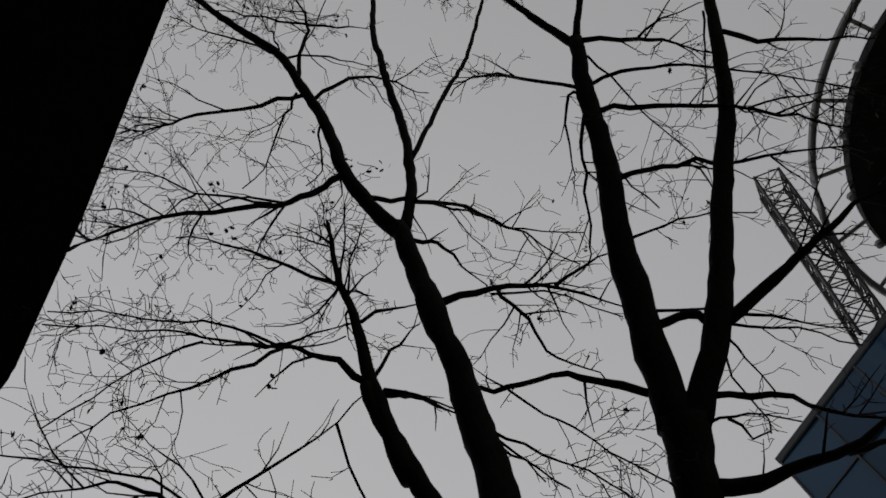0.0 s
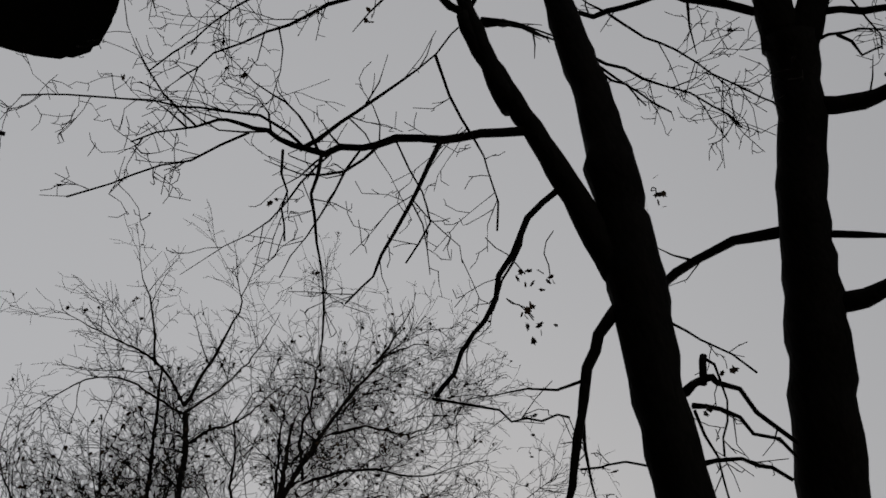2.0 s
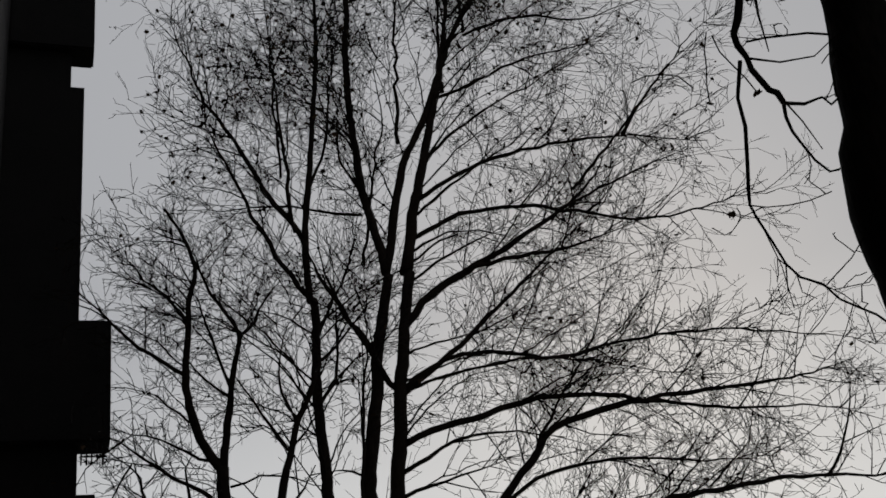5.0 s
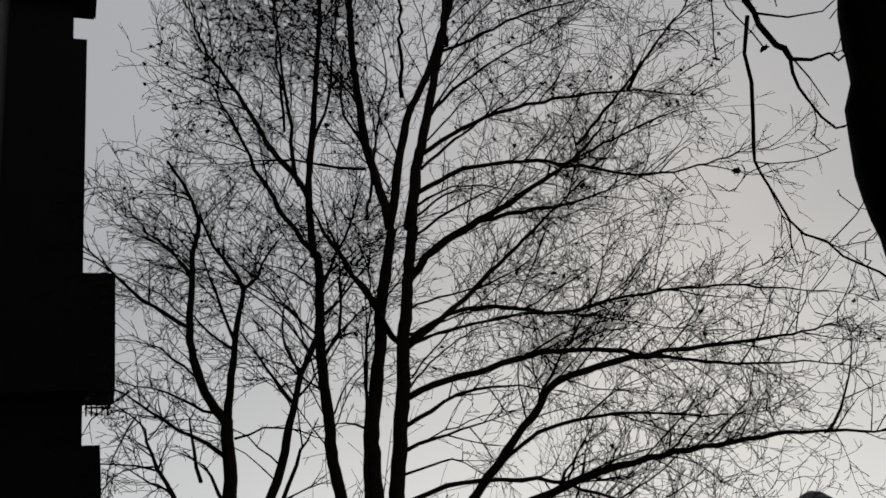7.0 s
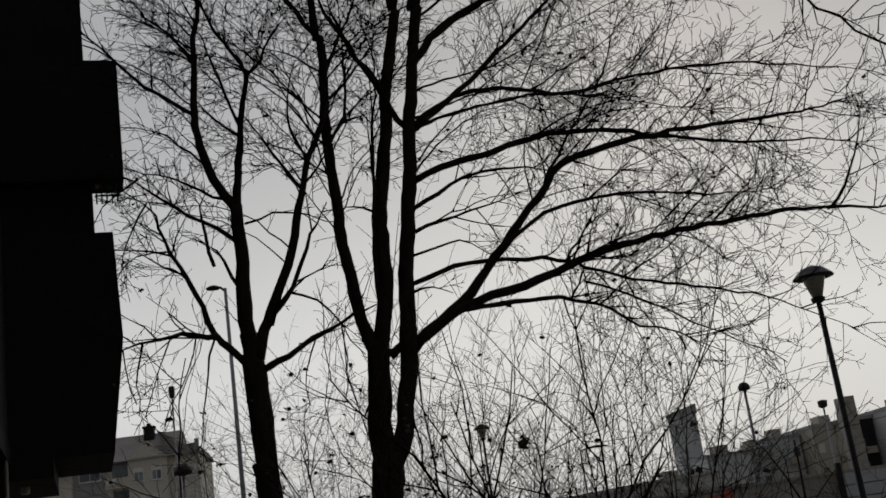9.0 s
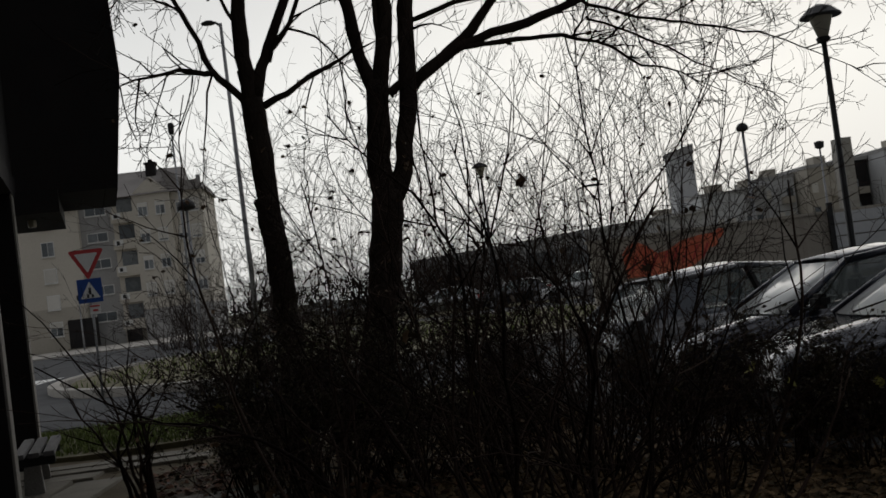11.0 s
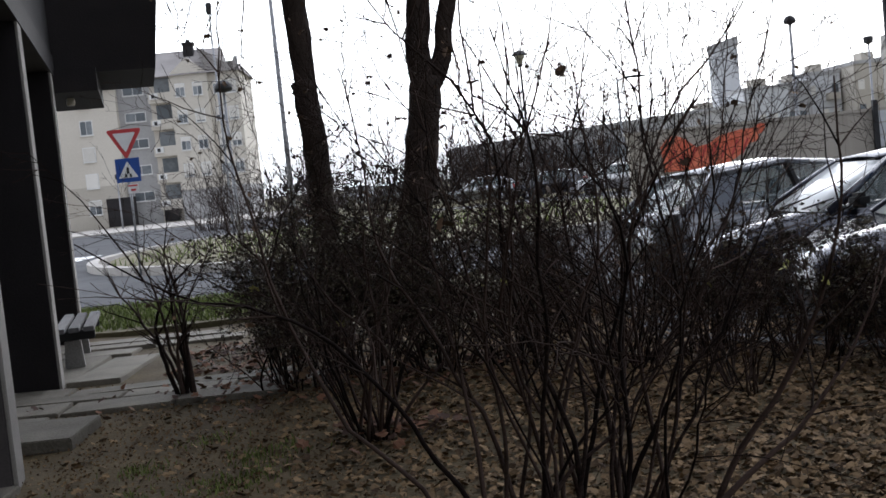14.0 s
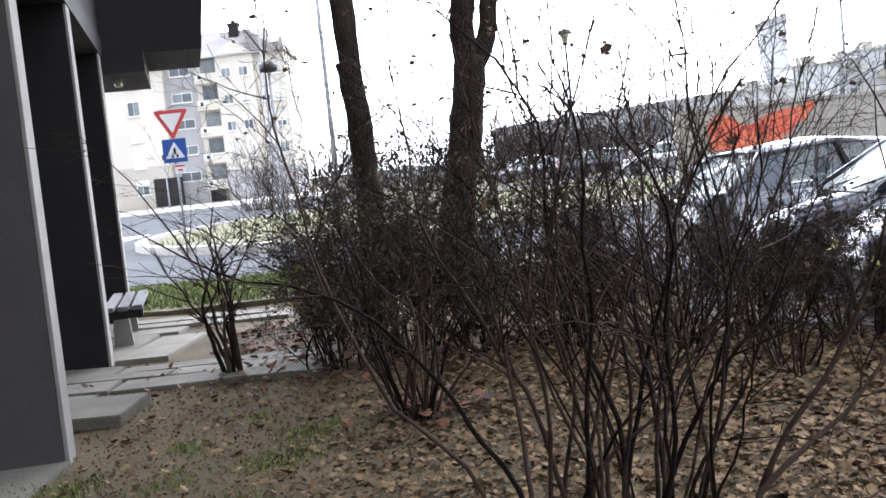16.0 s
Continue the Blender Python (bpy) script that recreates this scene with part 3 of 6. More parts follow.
t.limb((2.77, 2.98, 9.26), (3.01, 2.87, 9.33), (3.26, 2.76, 9.32), (3.48, 2.67, 9.21), (3.76, 2.58, 9.01), (3.97, 2.52, 8.73), r=0.032, amount=0.5)
t.limb((3.16, 2.82, 9.39), (3.22, 2.83, 9.28), (3.34, 2.88, 8.99), (3.42, 2.94, 8.72), (3.51, 2.98, 8.60), (3.72, 2.97, 8.50), (3.87, 3.00, 8.38), r=0.019, amount=0.8)
t.limb((3.63, 2.67, 9.31), (3.84, 2.50, 9.44), (4.08, 2.31, 9.45), r=0.019, amount=0.5)
t.limb((3.13, 2.85, 9.29), (3.53, 2.73, 9.29), (3.89, 2.69, 9.11), (4.15, 2.69, 9.01), r=0.012, amount=0.6)
t.limb((2.85, 3.25, 7.84), (3.03, 3.21, 7.62), (3.22, 3.14, 7.40), (3.40, 3.08, 7.10), (3.47, 3.04, 6.84), r=0.012, amount=0.9)
t.limb((2.85, 3.27, 7.76), (3.05, 3.30, 7.56), (3.21, 3.36, 7.50), r=0.010, amount=0.9)
t.limb((3.05, 3.11, 8.20), (3.21, 3.09, 7.91), (3.36, 3.05, 7.67), (3.49, 3.02, 7.38), (3.66, 2.97, 7.06), (3.71, 2.92, 6.88), r=0.010, amount=0.9)
t.limb((2.86, 3.26, 7.79), (3.14, 3.29, 7.50), (3.34, 3.36, 7.40), r=0.010, amount=0.9)
t.limb((2.38, 3.53, 7.28), (2.10, 3.62, 7.31), (1.86, 3.70, 7.35), (1.60, 3.78, 7.40), (1.40, 3.85, 7.42), (1.16, 3.93, 7.42), (1.00, 3.97, 7.50), (0.83, 4.00, 7.65), (0.69, 4.02, 7.76), (0.52, 4.07, 7.82), (0.28, 4.16, 7.81), (0.01, 4.26, 7.78), r=0.031, amount=0.5)
t.limb((1.06, 3.96, 7.47), (0.90, 3.97, 7.75), (0.70, 4.04, 7.92), (0.42, 4.15, 8.09), (-0.13, 4.33, 8.39), (-0.73, 4.55, 8.65), r=0.011, amount=0.6)
t.limb((1.03, 3.97, 7.46), (1.27, 3.85, 7.61), (1.64, 3.67, 7.88), (1.91, 3.53, 8.08), (2.16, 3.37, 8.40), r=0.017, amount=0.4)
t.limb((0.73, 4.03, 7.68), (0.36, 4.22, 7.60), (-0.08, 4.45, 7.61), (-0.34, 4.65, 7.65), r=0.009, amount=0.8)
t.limb((1.86, 3.71, 7.32), (1.69, 3.82, 6.97), (1.52, 3.90, 6.62), (1.36, 3.97, 6.29), (1.20, 4.00, 6.09), r=0.017, amount=0.5)
t.limb((1.16, 3.93, 7.40), (1.10, 4.04, 7.07), (1.11, 4.14, 6.76), (1.15, 4.23, 6.51), (1.13, 4.36, 6.17), r=0.013, amount=0.4)
t.limb((0.93, 4.00, 7.48), (0.92, 4.01, 7.06), (0.89, 3.99, 6.54), r=0.009, amount=0.5)
t.limb((1.60, 3.78, 7.39), (1.73, 3.86, 6.98), (1.74, 3.96, 6.78), (1.63, 4.12, 6.59), r=0.007, amount=0.5)
t.limb((1.91, 3.53, 8.08), (1.96, 3.58, 7.67), (2.04, 3.61, 7.25), (2.09, 3.63, 6.90), (2.04, 3.69, 6.43), r=0.012, amount=0.5)
t.limb((2.48, 3.60, 6.78), (2.30, 3.71, 6.65), (2.16, 3.83, 6.41), (2.03, 3.96, 6.16), (1.92, 4.08, 5.99), (1.79, 4.21, 5.81), (1.69, 4.31, 5.71), r=0.023, end=0.014, amount=0.35)
t.limb((1.63, 4.16, 5.56), (1.88, 4.07, 5.46), (1.99, 4.03, 5.31), (2.11, 3.95, 5.25), (2.22, 3.86, 5.21), r=0.008, amount=0.7)
t.limb((2.16, 3.39, 8.34), (2.37, 3.33, 8.28), (2.51, 3.30, 8.20), (2.71, 3.27, 8.00), r=0.028, amount=0.3)
t.limb((2.63, 3.74, 5.89), (2.52, 3.80, 5.74), (2.42, 3.86, 5.55), (2.32, 3.93, 5.27), (2.22, 4.00, 4.99), (2.17, 4.03, 4.81), (2.17, 4.03, 4.67), (2.22, 4.02, 4.49), (2.26, 3.99, 4.37), r=0.034, end=0.014, amount=0.25)
t.limb((2.35, 4.14, 4.47), (2.51, 4.08, 4.44), (2.59, 4.06, 4.44), r=0.010, amount=0.5)
t.limb((2.35, 4.14, 4.47), (2.36, 4.16, 4.32), (2.44, 4.17, 4.16), (2.50, 4.16, 4.08), r=0.010, amount=0.5)
t.limb((2.20, 4.13, 4.72), (2.16, 4.22, 4.39), (2.13, 4.29, 4.10), (2.15, 4.31, 3.96), (2.23, 4.33, 3.73), (2.34, 4.32, 3.58), (2.49, 4.29, 3.47), (2.60, 4.28, 3.37), r=0.011, end=0.006, amount=0.45)
t.limb((2.86, 3.78, 5.32), (2.96, 3.73, 5.37), (3.05, 3.71, 5.33), (3.18, 3.70, 5.15), (3.31, 3.70, 4.93), r=0.027, end=0.012, amount=0.4)
t.limb((2.88, 3.79, 5.24), (3.03, 3.78, 5.21), (3.21, 3.81, 5.11), (3.41, 3.85, 4.99), r=0.016, end=0.010, amount=0.5)
t.limb((2.86, 3.86, 4.92), (2.95, 3.80, 4.90), (3.05, 3.73, 4.81), (3.16, 3.65, 4.67), r=0.014, end=0.010, amount=0.5)
t.limb((2.88, 3.68, 5.75), (3.08, 3.71, 5.65), (3.37, 3.78, 5.53), r=0.008, amount=0.7)
t.limb((3.00, 3.69, 5.49), (3.04, 3.67, 5.34), (2.96, 3.70, 5.05), (2.88, 3.69, 4.83), r=0.009, amount=0.5)
t.limb((2.88, 3.79, 5.21), (2.93, 3.86, 4.95), (2.99, 3.94, 4.69), (3.07, 4.01, 4.53), r=0.009, amount=0.6)
t.stem([(2.96, 3.74, 5.35), (2.98, 3.71, 5.43), (3.00, 3.69, 5.51)], 0.023, 0.020, 8, bare=1)
t.limb((2.63, 3.95, 4.89), (2.58, 3.95, 4.61), (2.48, 3.90, 4.35), r=0.009, amount=0.8)
t.limb((2.60, 3.94, 4.96), (2.44, 4.04, 5.06), (2.37, 4.16, 5.12), r=0.006, amount=0.9)
t.limb((2.61, 3.99, 4.74), (2.38, 3.98, 4.75), (2.14, 3.93, 4.67), r=0.006, amount=0.9)
t.bunch((2.46, 2.62, 11.28), 7)
t.bunch((2.22, 2.66, 11.46), 4)
t.bunch((2.98, 3.42, 6.57), 7)
t.bunch((2.18, 3.78, 6.18), 5)
t.bunch((2.31, 3.75, 6.14), 5)
t.bunch((2.18, 3.85, 5.88), 6)
t.bunch((2.18, 3.84, 5.89), 6)
t.bunch((1.96, 4.19, 4.62), 1)
t.bunch((2.02, 4.19, 4.53), 1)
t.bunch((2.23, 4.12, 4.52), 1)
t.bunch((0.27, 3.48, 10.84), 5)
t.bunch((0.54, 3.11, 12.11), 4)
t.bunch((1.36, 3.40, 9.38), 4)
t.bunch((1.54, 3.52, 8.52), 4)
t.bunch((0.27, 3.33, 11.54), 3)
t.finish()

# Its straighter neighbour, forked twice.
t = Tree((3.7, 4.3, 0), "bare forked tree with thick dark trunk", 23, BARK, seg=0.12, zig=0.44, lift=0.0, dense=(9.0, 8.0, 13.0),
         reach=(0.34, 0.40, 0.36), leaves=0.010, leaf_size=0.05, thin=0.0034, tufts=True, group="trees close by", droop=0.45)
t.stem([(3.62, 4.85, 0), (3.66, 4.72, 2.5), (3.76, 4.42, 4.4), (3.81, 4.20, 5.0), (3.87, 3.76, 5.78), (3.90, 3.42, 6.40), (3.93, 3.23, 6.72), (3.98, 3.04, 7.02), (3.99, 2.88, 7.31), (4.0, 2.76, 7.53)], 0.22, 0.17, 20, bare=1,
       girth=((-1, 0.26), (4.0, 0.205), (5.8, 0.182), (6.4, 0.150), (7.3, 0.150), (7.6, 0.180)))
t.stem([(3.96, 2.83, 7.49), (3.95, 2.71, 7.73), (3.93, 2.62, 7.95), (3.91, 2.52, 8.18), (3.90, 2.41, 8.42), (3.90, 2.29, 8.66), (3.87, 2.18, 8.93), (3.87, 2.05, 9.19), (3.89, 1.76, 9.73), (3.89, 1.61, 10.04), (3.88, 1.46, 10.36), (3.86, 1.30, 10.70), (3.87, 1.12, 11.05), (3.88, 1.02, 11.25)], 0.133, 0.066, 16, bare=1)
t.stem([(4.03, 2.79, 7.42), (4.11, 2.62, 7.62), (4.19, 2.47, 7.78), (4.26, 2.32, 7.94), (4.31, 2.18, 8.13), (4.37, 2.04, 8.33), (4.46, 1.74, 8.75), (4.56, 1.42, 9.21), (4.69, 1.06, 9.70), (4.77, 0.70, 10.28), (4.82, 0.31, 10.95), (4.86, -0.02, 11.55), (4.91, -0.48, 12.39)], 0.106, 0.033, 16, bare=0.8)
t.stem([(3.87, 1.05, 11.19), (3.74, 1.02, 11.50), (3.60, 0.98, 11.82), (3.47, 0.94, 12.13), (3.26, 0.87, 12.66), (3.02, 0.72, 13.38)], 0.043, 0.015, 10, bare=0.2)
t.stem([(3.88, 1.03, 11.23), (3.91, 0.88, 11.46), (3.97, 0.69, 11.72), (4.06, 0.41, 12.13), (4.11, 0.08, 12.70)], 0.038, 0.014, 10, bare=0.3)
t.stem([(3.96, 2.44, 8.25), (4.09, 2.33, 8.23), (4.20, 2.26, 8.17), (4.26, 2.29, 8.01)], 0.034, 0.033, 8, bare=1)
t.limb((4.31, 2.24, 8.02), (4.53, 1.99, 8.10), (4.70, 1.78, 8.16), (4.83, 1.61, 8.20), (4.95, 1.44, 8.23), (5.09, 1.24, 8.30), (5.25, 1.07, 8.24), (5.44, 0.89, 8.15), r=0.049, end=0.014, amount=0.5)
t.limb((4.15, 2.60, 7.60), (4.37, 2.47, 7.49), (4.56, 2.40, 7.36), (4.75, 2.36, 7.20), (5.01, 2.26, 7.02), (5.20, 2.22, 6.87), r=0.027, amount=0.7)
t.limb((4.03, 2.98, 7.06), (4.25, 2.83, 6.91), (4.40, 2.67, 6.86), (4.58, 2.48, 6.77), (4.81, 2.20, 6.78), (4.98, 1.96, 6.77), r=0.063, end=0.020, amount=0.4)
t.limb((4.71, 2.46, 6.85), (4.94, 2.34, 6.86), (5.21, 2.27, 6.85), r=0.033, amount=0.5)
t.limb((4.33, 2.20, 8.08), (4.57, 2.04, 7.89), (4.71, 1.97, 7.64), (4.81, 1.88, 7.46), r=0.014, amount=0.8)
t.limb((4.32, 2.23, 8.03), (4.59, 2.11, 7.88), (4.85, 2.05, 7.74), (5.11, 2.01, 7.60), r=0.012, amount=0.8)
t.limb((3.92, 2.40, 8.40), (4.25, 2.21, 8.18), (4.48, 2.09, 8.02), r=0.015, amount=0.4)
t.limb((4.84, 0.51, 10.53), (5.04, 0.48, 10.29), (5.35, 0.36, 10.14), (5.66, 0.23, 10.01), (5.94, 0.15, 9.90), r=0.028, amount=0.7)
t.limb((3.90, 1.01, 11.23), (4.17, 0.85, 10.98), (4.32, 0.77, 10.75), (4.45, 0.72, 10.47), (4.63, 0.66, 10.09), r=0.029, amount=0.6)
t.limb((3.88, 1.31, 10.66), (4.13, 1.09, 10.66), (4.33, 0.99, 10.56), (4.59, 0.85, 10.41), (4.91, 0.74, 10.14), (5.20, 0.65, 9.85), (5.43, 0.60, 9.62), (5.72, 0.54, 9.30), r=0.020, amount=0.7)
t.limb((3.89, 1.46, 10.35), (4.13, 1.29, 10.20), (4.40, 1.13, 9.97), (4.66, 0.99, 9.67), (4.90, 0.90, 9.32), (5.03, 0.85, 9.05), (5.18, 0.79, 8.77), r=0.028, amount=0.6)
t.limb((3.91, 1.81, 9.60), (4.15, 1.63, 9.56), (4.33, 1.53, 9.47), (4.56, 1.41, 9.36), (4.76, 1.31, 9.27), (5.04, 1.15, 9.17), (5.38, 0.97, 9.01), (5.62, 0.86, 8.91), r=0.026, amount=0.6)
t.limb((3.85, 1.33, 10.67), (3.59, 1.41, 10.95), (3.35, 1.48, 11.18), (3.18, 1.53, 11.30), (3.00, 1.66, 11.29), (2.87, 1.79, 11.15), r=0.021, amount=0.8)
t.limb((3.84, 1.36, 10.62), (3.77, 1.43, 10.69), (3.74, 1.63, 10.47), (3.75, 1.88, 10.12), (3.78, 1.99, 10.02), r=0.018, amount=0.5)
t.limb((3.84, 1.46, 10.43), (3.75, 1.77, 9.94), (3.70, 2.03, 9.41), (3.67, 2.19, 9.06), (3.62, 2.28, 8.87), (3.48, 2.40, 8.75), r=0.018, amount=0.3)
t.limb((3.90, 2.11, 9.02), (4.07, 1.99, 9.03), (4.28, 1.86, 9.05), (4.54, 1.73, 9.03), (4.83, 1.62, 8.96), r=0.013, amount=0.7)
t.limb((3.93, 1.09, 11.00), (4.09, 1.20, 10.44), (4.19, 1.31, 9.93), (4.28, 1.35, 9.52), (4.35, 1.39, 9.14), r=0.011, amount=0.6)
t.limb((4.27, 2.29, 7.98), (4.32, 2.44, 7.68), (4.41, 2.54, 7.44), (4.51, 2.63, 7.27), r=0.010, amount=0.7)
t.limb((4.30, 2.28, 7.96), (4.35, 2.30, 7.61), (4.34, 2.31, 7.24), r=0.010, amount=0.7)
t.limb((4.12, 2.71, 7.43), (4.26, 2.63, 7.41), (4.44, 2.57, 7.39), (4.67, 2.51, 7.29), r=0.012, amount=0.7)
t.limb((4.21, 2.64, 7.39), (4.27, 2.60, 7.14), (4.23, 2.50, 7.00), r=0.012, amount=0.6)
t.limb((4.27, 0.83, 10.90), (4.52, 0.61, 11.09), (4.90, 0.37, 11.23), r=0.016, amount=0.6)
t.limb((3.85, 2.76, 7.81), (3.61, 2.86, 8.08), (3.46, 2.95, 8.29), (3.32, 3.09, 8.39), (3.18, 3.24, 8.48), (3.04, 3.36, 8.66), r=0.034, end=0.020, amount=0.4)
t.limb((3.95, 1.73, 9.69), (4.07, 1.80, 9.55), (4.28, 1.88, 9.38), r=0.012, amount=0.8)
t.limb((4.76, 0.42, 10.85), (4.62, 0.81, 10.16), (4.46, 1.03, 9.70), r=0.013, amount=0.5)
t.limb((3.83, 3.47, 6.41), (3.64, 3.73, 6.59), (3.55, 4.04, 6.75), (3.51, 4.41, 6.92), r=0.043, end=0.030, amount=0.3)
t.stem([(3.97, 3.60, 5.92), (4.09, 3.51, 5.87), (4.19, 3.42, 5.88), (4.36, 3.27, 5.87), (4.69, 3.01, 5.79), (5.04, 2.80, 5.58)], 0.065, 0.015, 10, bare=0.7)
t.limb((3.95, 3.41, 6.32), (4.19, 3.22, 6.09), (4.26, 3.07, 5.89), r=0.025, amount=0.6)
t.finish()

# The wide tree with twin stems, beyond the hedge.
MID = dict(seg=0.16, zig=0.24, lift=0.02, dense=(6.2, 7.2, 6.3), reach=(0.46, 0.50, 0.46), thin=0.0043, group="trees behind the hedge", droop=0.2)
t = Tree((0.3, 12.5, 0), "wide bare tree with twin stems rising behind hedge", 31, BARK_MID, leaves=0.010, leaf_size=0.06, leafy=9.6, **MID)
t.stem([(0.02, 12.5, 0), (0.15, 12.5, 0.77), (0.29, 12.5, 1.39), (0.41, 12.5, 2.0), (0.48, 12.5, 2.45), (0.53, 12.5, 2.75)], 0.20, 0.175, 16, bare=1)
t.stem([(0.50, 12.50, 2.64), (0.46, 12.50, 2.95), (0.50, 12.50, 3.26), (0.51, 12.50, 3.58), (0.56, 12.50, 3.96)], 0.142, 0.120, 14, bare=1)
left = t.stem([(0.51, 12.50, 3.86), (0.39, 12.50, 4.24), (0.36, 12.50, 4.57), (0.31, 12.50, 4.91), (0.28, 12.50, 5.25), (0.28, 12.50, 5.59), (0.26, 12.50, 6.08), (0.25, 12.50, 6.67), (0.31, 12.50, 7.39), (0.30, 12.50, 7.78)], 0.076, 0.051, 12, bare=1)
upright = t.stem([(0.26, 12.50, 7.72), (0.25, 12.50, 8.15), (0.25, 12.50, 8.55), (0.29, 12.50, 8.96), (0.35, 12.50, 9.38), (0.41, 12.50, 9.81), (0.52, 12.50, 10.70), (0.62, 12.50, 11.65), (0.68, 12.50, 12.76), (0.75, 12.50, 13.94)], 0.048, 0.017, 8, bare=0.3)
t.stem([(0.55, 12.50, 3.86), (0.65, 12.50, 4.21), (0.71, 12.50, 4.53), (0.73, 12.50, 4.86), (0.74, 12.50, 5.20), (0.77, 12.50, 5.54), (0.87, 12.50, 6.09), (0.97, 12.50, 6.59), (1.00, 12.50, 6.95), (1.08, 12.50, 7.31), (1.16, 12.50, 7.67), (1.25, 12.50, 8.02)], 0.095, 0.062, 12, bare=1)
middle = t.stem([(1.22, 12.50, 8.04), (1.20, 12.50, 8.36), (1.10, 12.50, 8.90), (1.03, 12.50, 9.33), (1.02, 12.50, 9.77), (1.00, 12.50, 10.22), (0.99, 12.50, 10.86), (1.03, 12.50, 11.63), (1.10, 12.50, 12.22), (1.10, 12.50, 13.00)], 0.060, 0.037, 10, bare=0.8)
inner = t.stem([(1.22, 12.50, 8.07), (1.33, 12.50, 8.47), (1.41, 12.50, 8.88), (1.52, 12.50, 9.30), (1.65, 12.50, 9.73), (1.82, 12.50, 10.03), (2.01, 12.50, 10.43), (2.23, 12.50, 10.98), (2.59, 12.50, 11.84), (3.09, 12.50, 12.70), (3.55, 12.50, 13.44), (4.20, 12.50, 14.27)], 0.060, 0.021, 10, bare=0.45)
right = t.stem([(0.58, 12.50, 2.63), (0.72, 12.50, 2.92), (0.77, 12.50, 3.22), (0.84, 12.50, 3.53), (0.89, 12.50, 3.85), (0.92, 12.50, 4.17), (0.94, 12.50, 4.50), (0.98, 12.50, 4.83), (1.04, 12.50, 5.16), (1.09, 12.50, 5.50), (1.16, 12.50, 5.98), (1.24, 12.50, 6.56), (1.31, 12.50, 6.91), (1.36, 12.50, 7.28), (1.43, 12.50, 7.64), (1.51, 12.50, 8.04)], 0.105, 0.066, 14, bare=1)
high = t.stem([(1.46, 12.50, 8.02), (1.57, 12.50, 8.45), (1.65, 12.50, 8.86), (1.72, 12.50, 9.11), (1.90, 12.50, 9.71), (2.07, 12.50, 10.33), (2.28, 12.50, 11.07), (2.47, 12.50, 11.95), (2.63, 12.50, 12.88)], 0.078, 0.020, 10, bare=0.5)
t.limb((1.18, 12.50, 6.51), (1.05, 12.46, 6.69), (0.95, 12.38, 6.89), (0.78, 12.29, 7.19), (0.56, 12.17, 7.63), (0.46, 12.05, 7.87), (0.37, 11.90, 8.24), r=0.042, amount=0.6)
t.limb((0.67, 12.50, 3.80), (0.88, 12.50, 3.92), r=0.053, end=0.050, amount=0.1)
t.limb((1.73, 12.50, 9.07), (2.17, 12.46, 9.32), (2.80, 12.40, 9.58), (3.41, 12.31, 9.66), (4.08, 12.21, 9.68), (4.81, 12.09, 9.59), (5.12, 11.97, 9.42), (5.51, 11.83, 9.29), r=0.035, amount=0.8)
t.limb((1.65, 12.50, 8.53), (2.10, 12.52, 8.76), (2.65, 12.57, 8.92), (3.27, 12.63, 8.95), (4.02, 12.69, 8.81), (4.80, 12.77, 8.73), (5.65, 12.86, 8.87), (6.21, 12.95, 9.07), (6.85, 13.05, 9.16), r=0.034, amount=0.8)
t.limb((1.60, 12.50, 8.33), (2.06, 12.42, 8.52), (2.61, 12.27, 8.37), (3.10, 12.07, 8.02), r=0.019, amount=0.8)
t.limb((1.40, 12.50, 7.34), (1.76, 12.53, 7.73), (2.24, 12.60, 8.05), (2.81, 12.68, 8.37), (3.33, 12.77, 8.73), (3.71, 12.88, 9.02), (4.31, 13.00, 9.60), (4.61, 13.13, 10.13), r=0.058, amount=0.8)
t.limb((2.22, 12.50, 8.00), (2.73, 12.44, 8.09), (3.30, 12.32, 8.10), (3.86, 12.17, 8.14), (4.43, 12.00, 8.28), r=0.037, amount=0.8)
t.limb((1.30, 12.50, 6.46), (1.57, 12.55, 6.69), (2.04, 12.64, 7.06), (2.46, 12.75, 7.46), (3.09, 12.88, 8.05), (3.66, 13.03, 8.59), (4.18, 13.20, 9.09), r=0.042, amount=0.8)
t.limb((0.25, 12.50, 7.80), (-0.05, 12.47, 8.24), (-0.18, 12.43, 8.54), (-0.36, 12.37, 8.93), (-0.53, 12.29, 9.31), (-0.68, 12.21, 9.69), (-0.79, 12.12, 9.90), (-0.87, 12.03, 10.09), (-0.88, 11.92, 10.36), r=0.036, amount=0.8)
t.limb((0.25, 12.50, 8.55), (0.06, 12.52, 8.95), (-0.10, 12.56, 9.21), (-0.22, 12.61, 9.48), (-0.43, 12.66, 9.97), (-0.71, 12.73, 10.57), (-1.00, 12.80, 11.20), (-1.18, 12.87, 11.85), (-1.44, 12.96, 12.74), r=0.041, amount=0.8)
t.limb((0.15, 12.50, 8.72), (0.12, 12.46, 8.85), (0.10, 12.37, 9.30), (0.08, 12.27, 9.72), (0.03, 12.14, 10.65), (-0.00, 12.00, 11.19), (0.04, 11.84, 11.91), r=0.030, amount=0.8)
t.limb((0.37, 12.50, 9.38), (0.61, 12.57, 10.02), (0.76, 12.69, 11.02), (0.91, 12.85, 11.91), (1.00, 13.03, 13.00), r=0.023, amount=0.8)
t.limb((0.96, 12.50, 8.18), (1.11, 12.46, 9.05), (1.29, 12.40, 9.77), (1.41, 12.31, 10.24), (1.35, 12.21, 10.81), (1.46, 12.09, 11.27), r=0.022, amount=0.8)
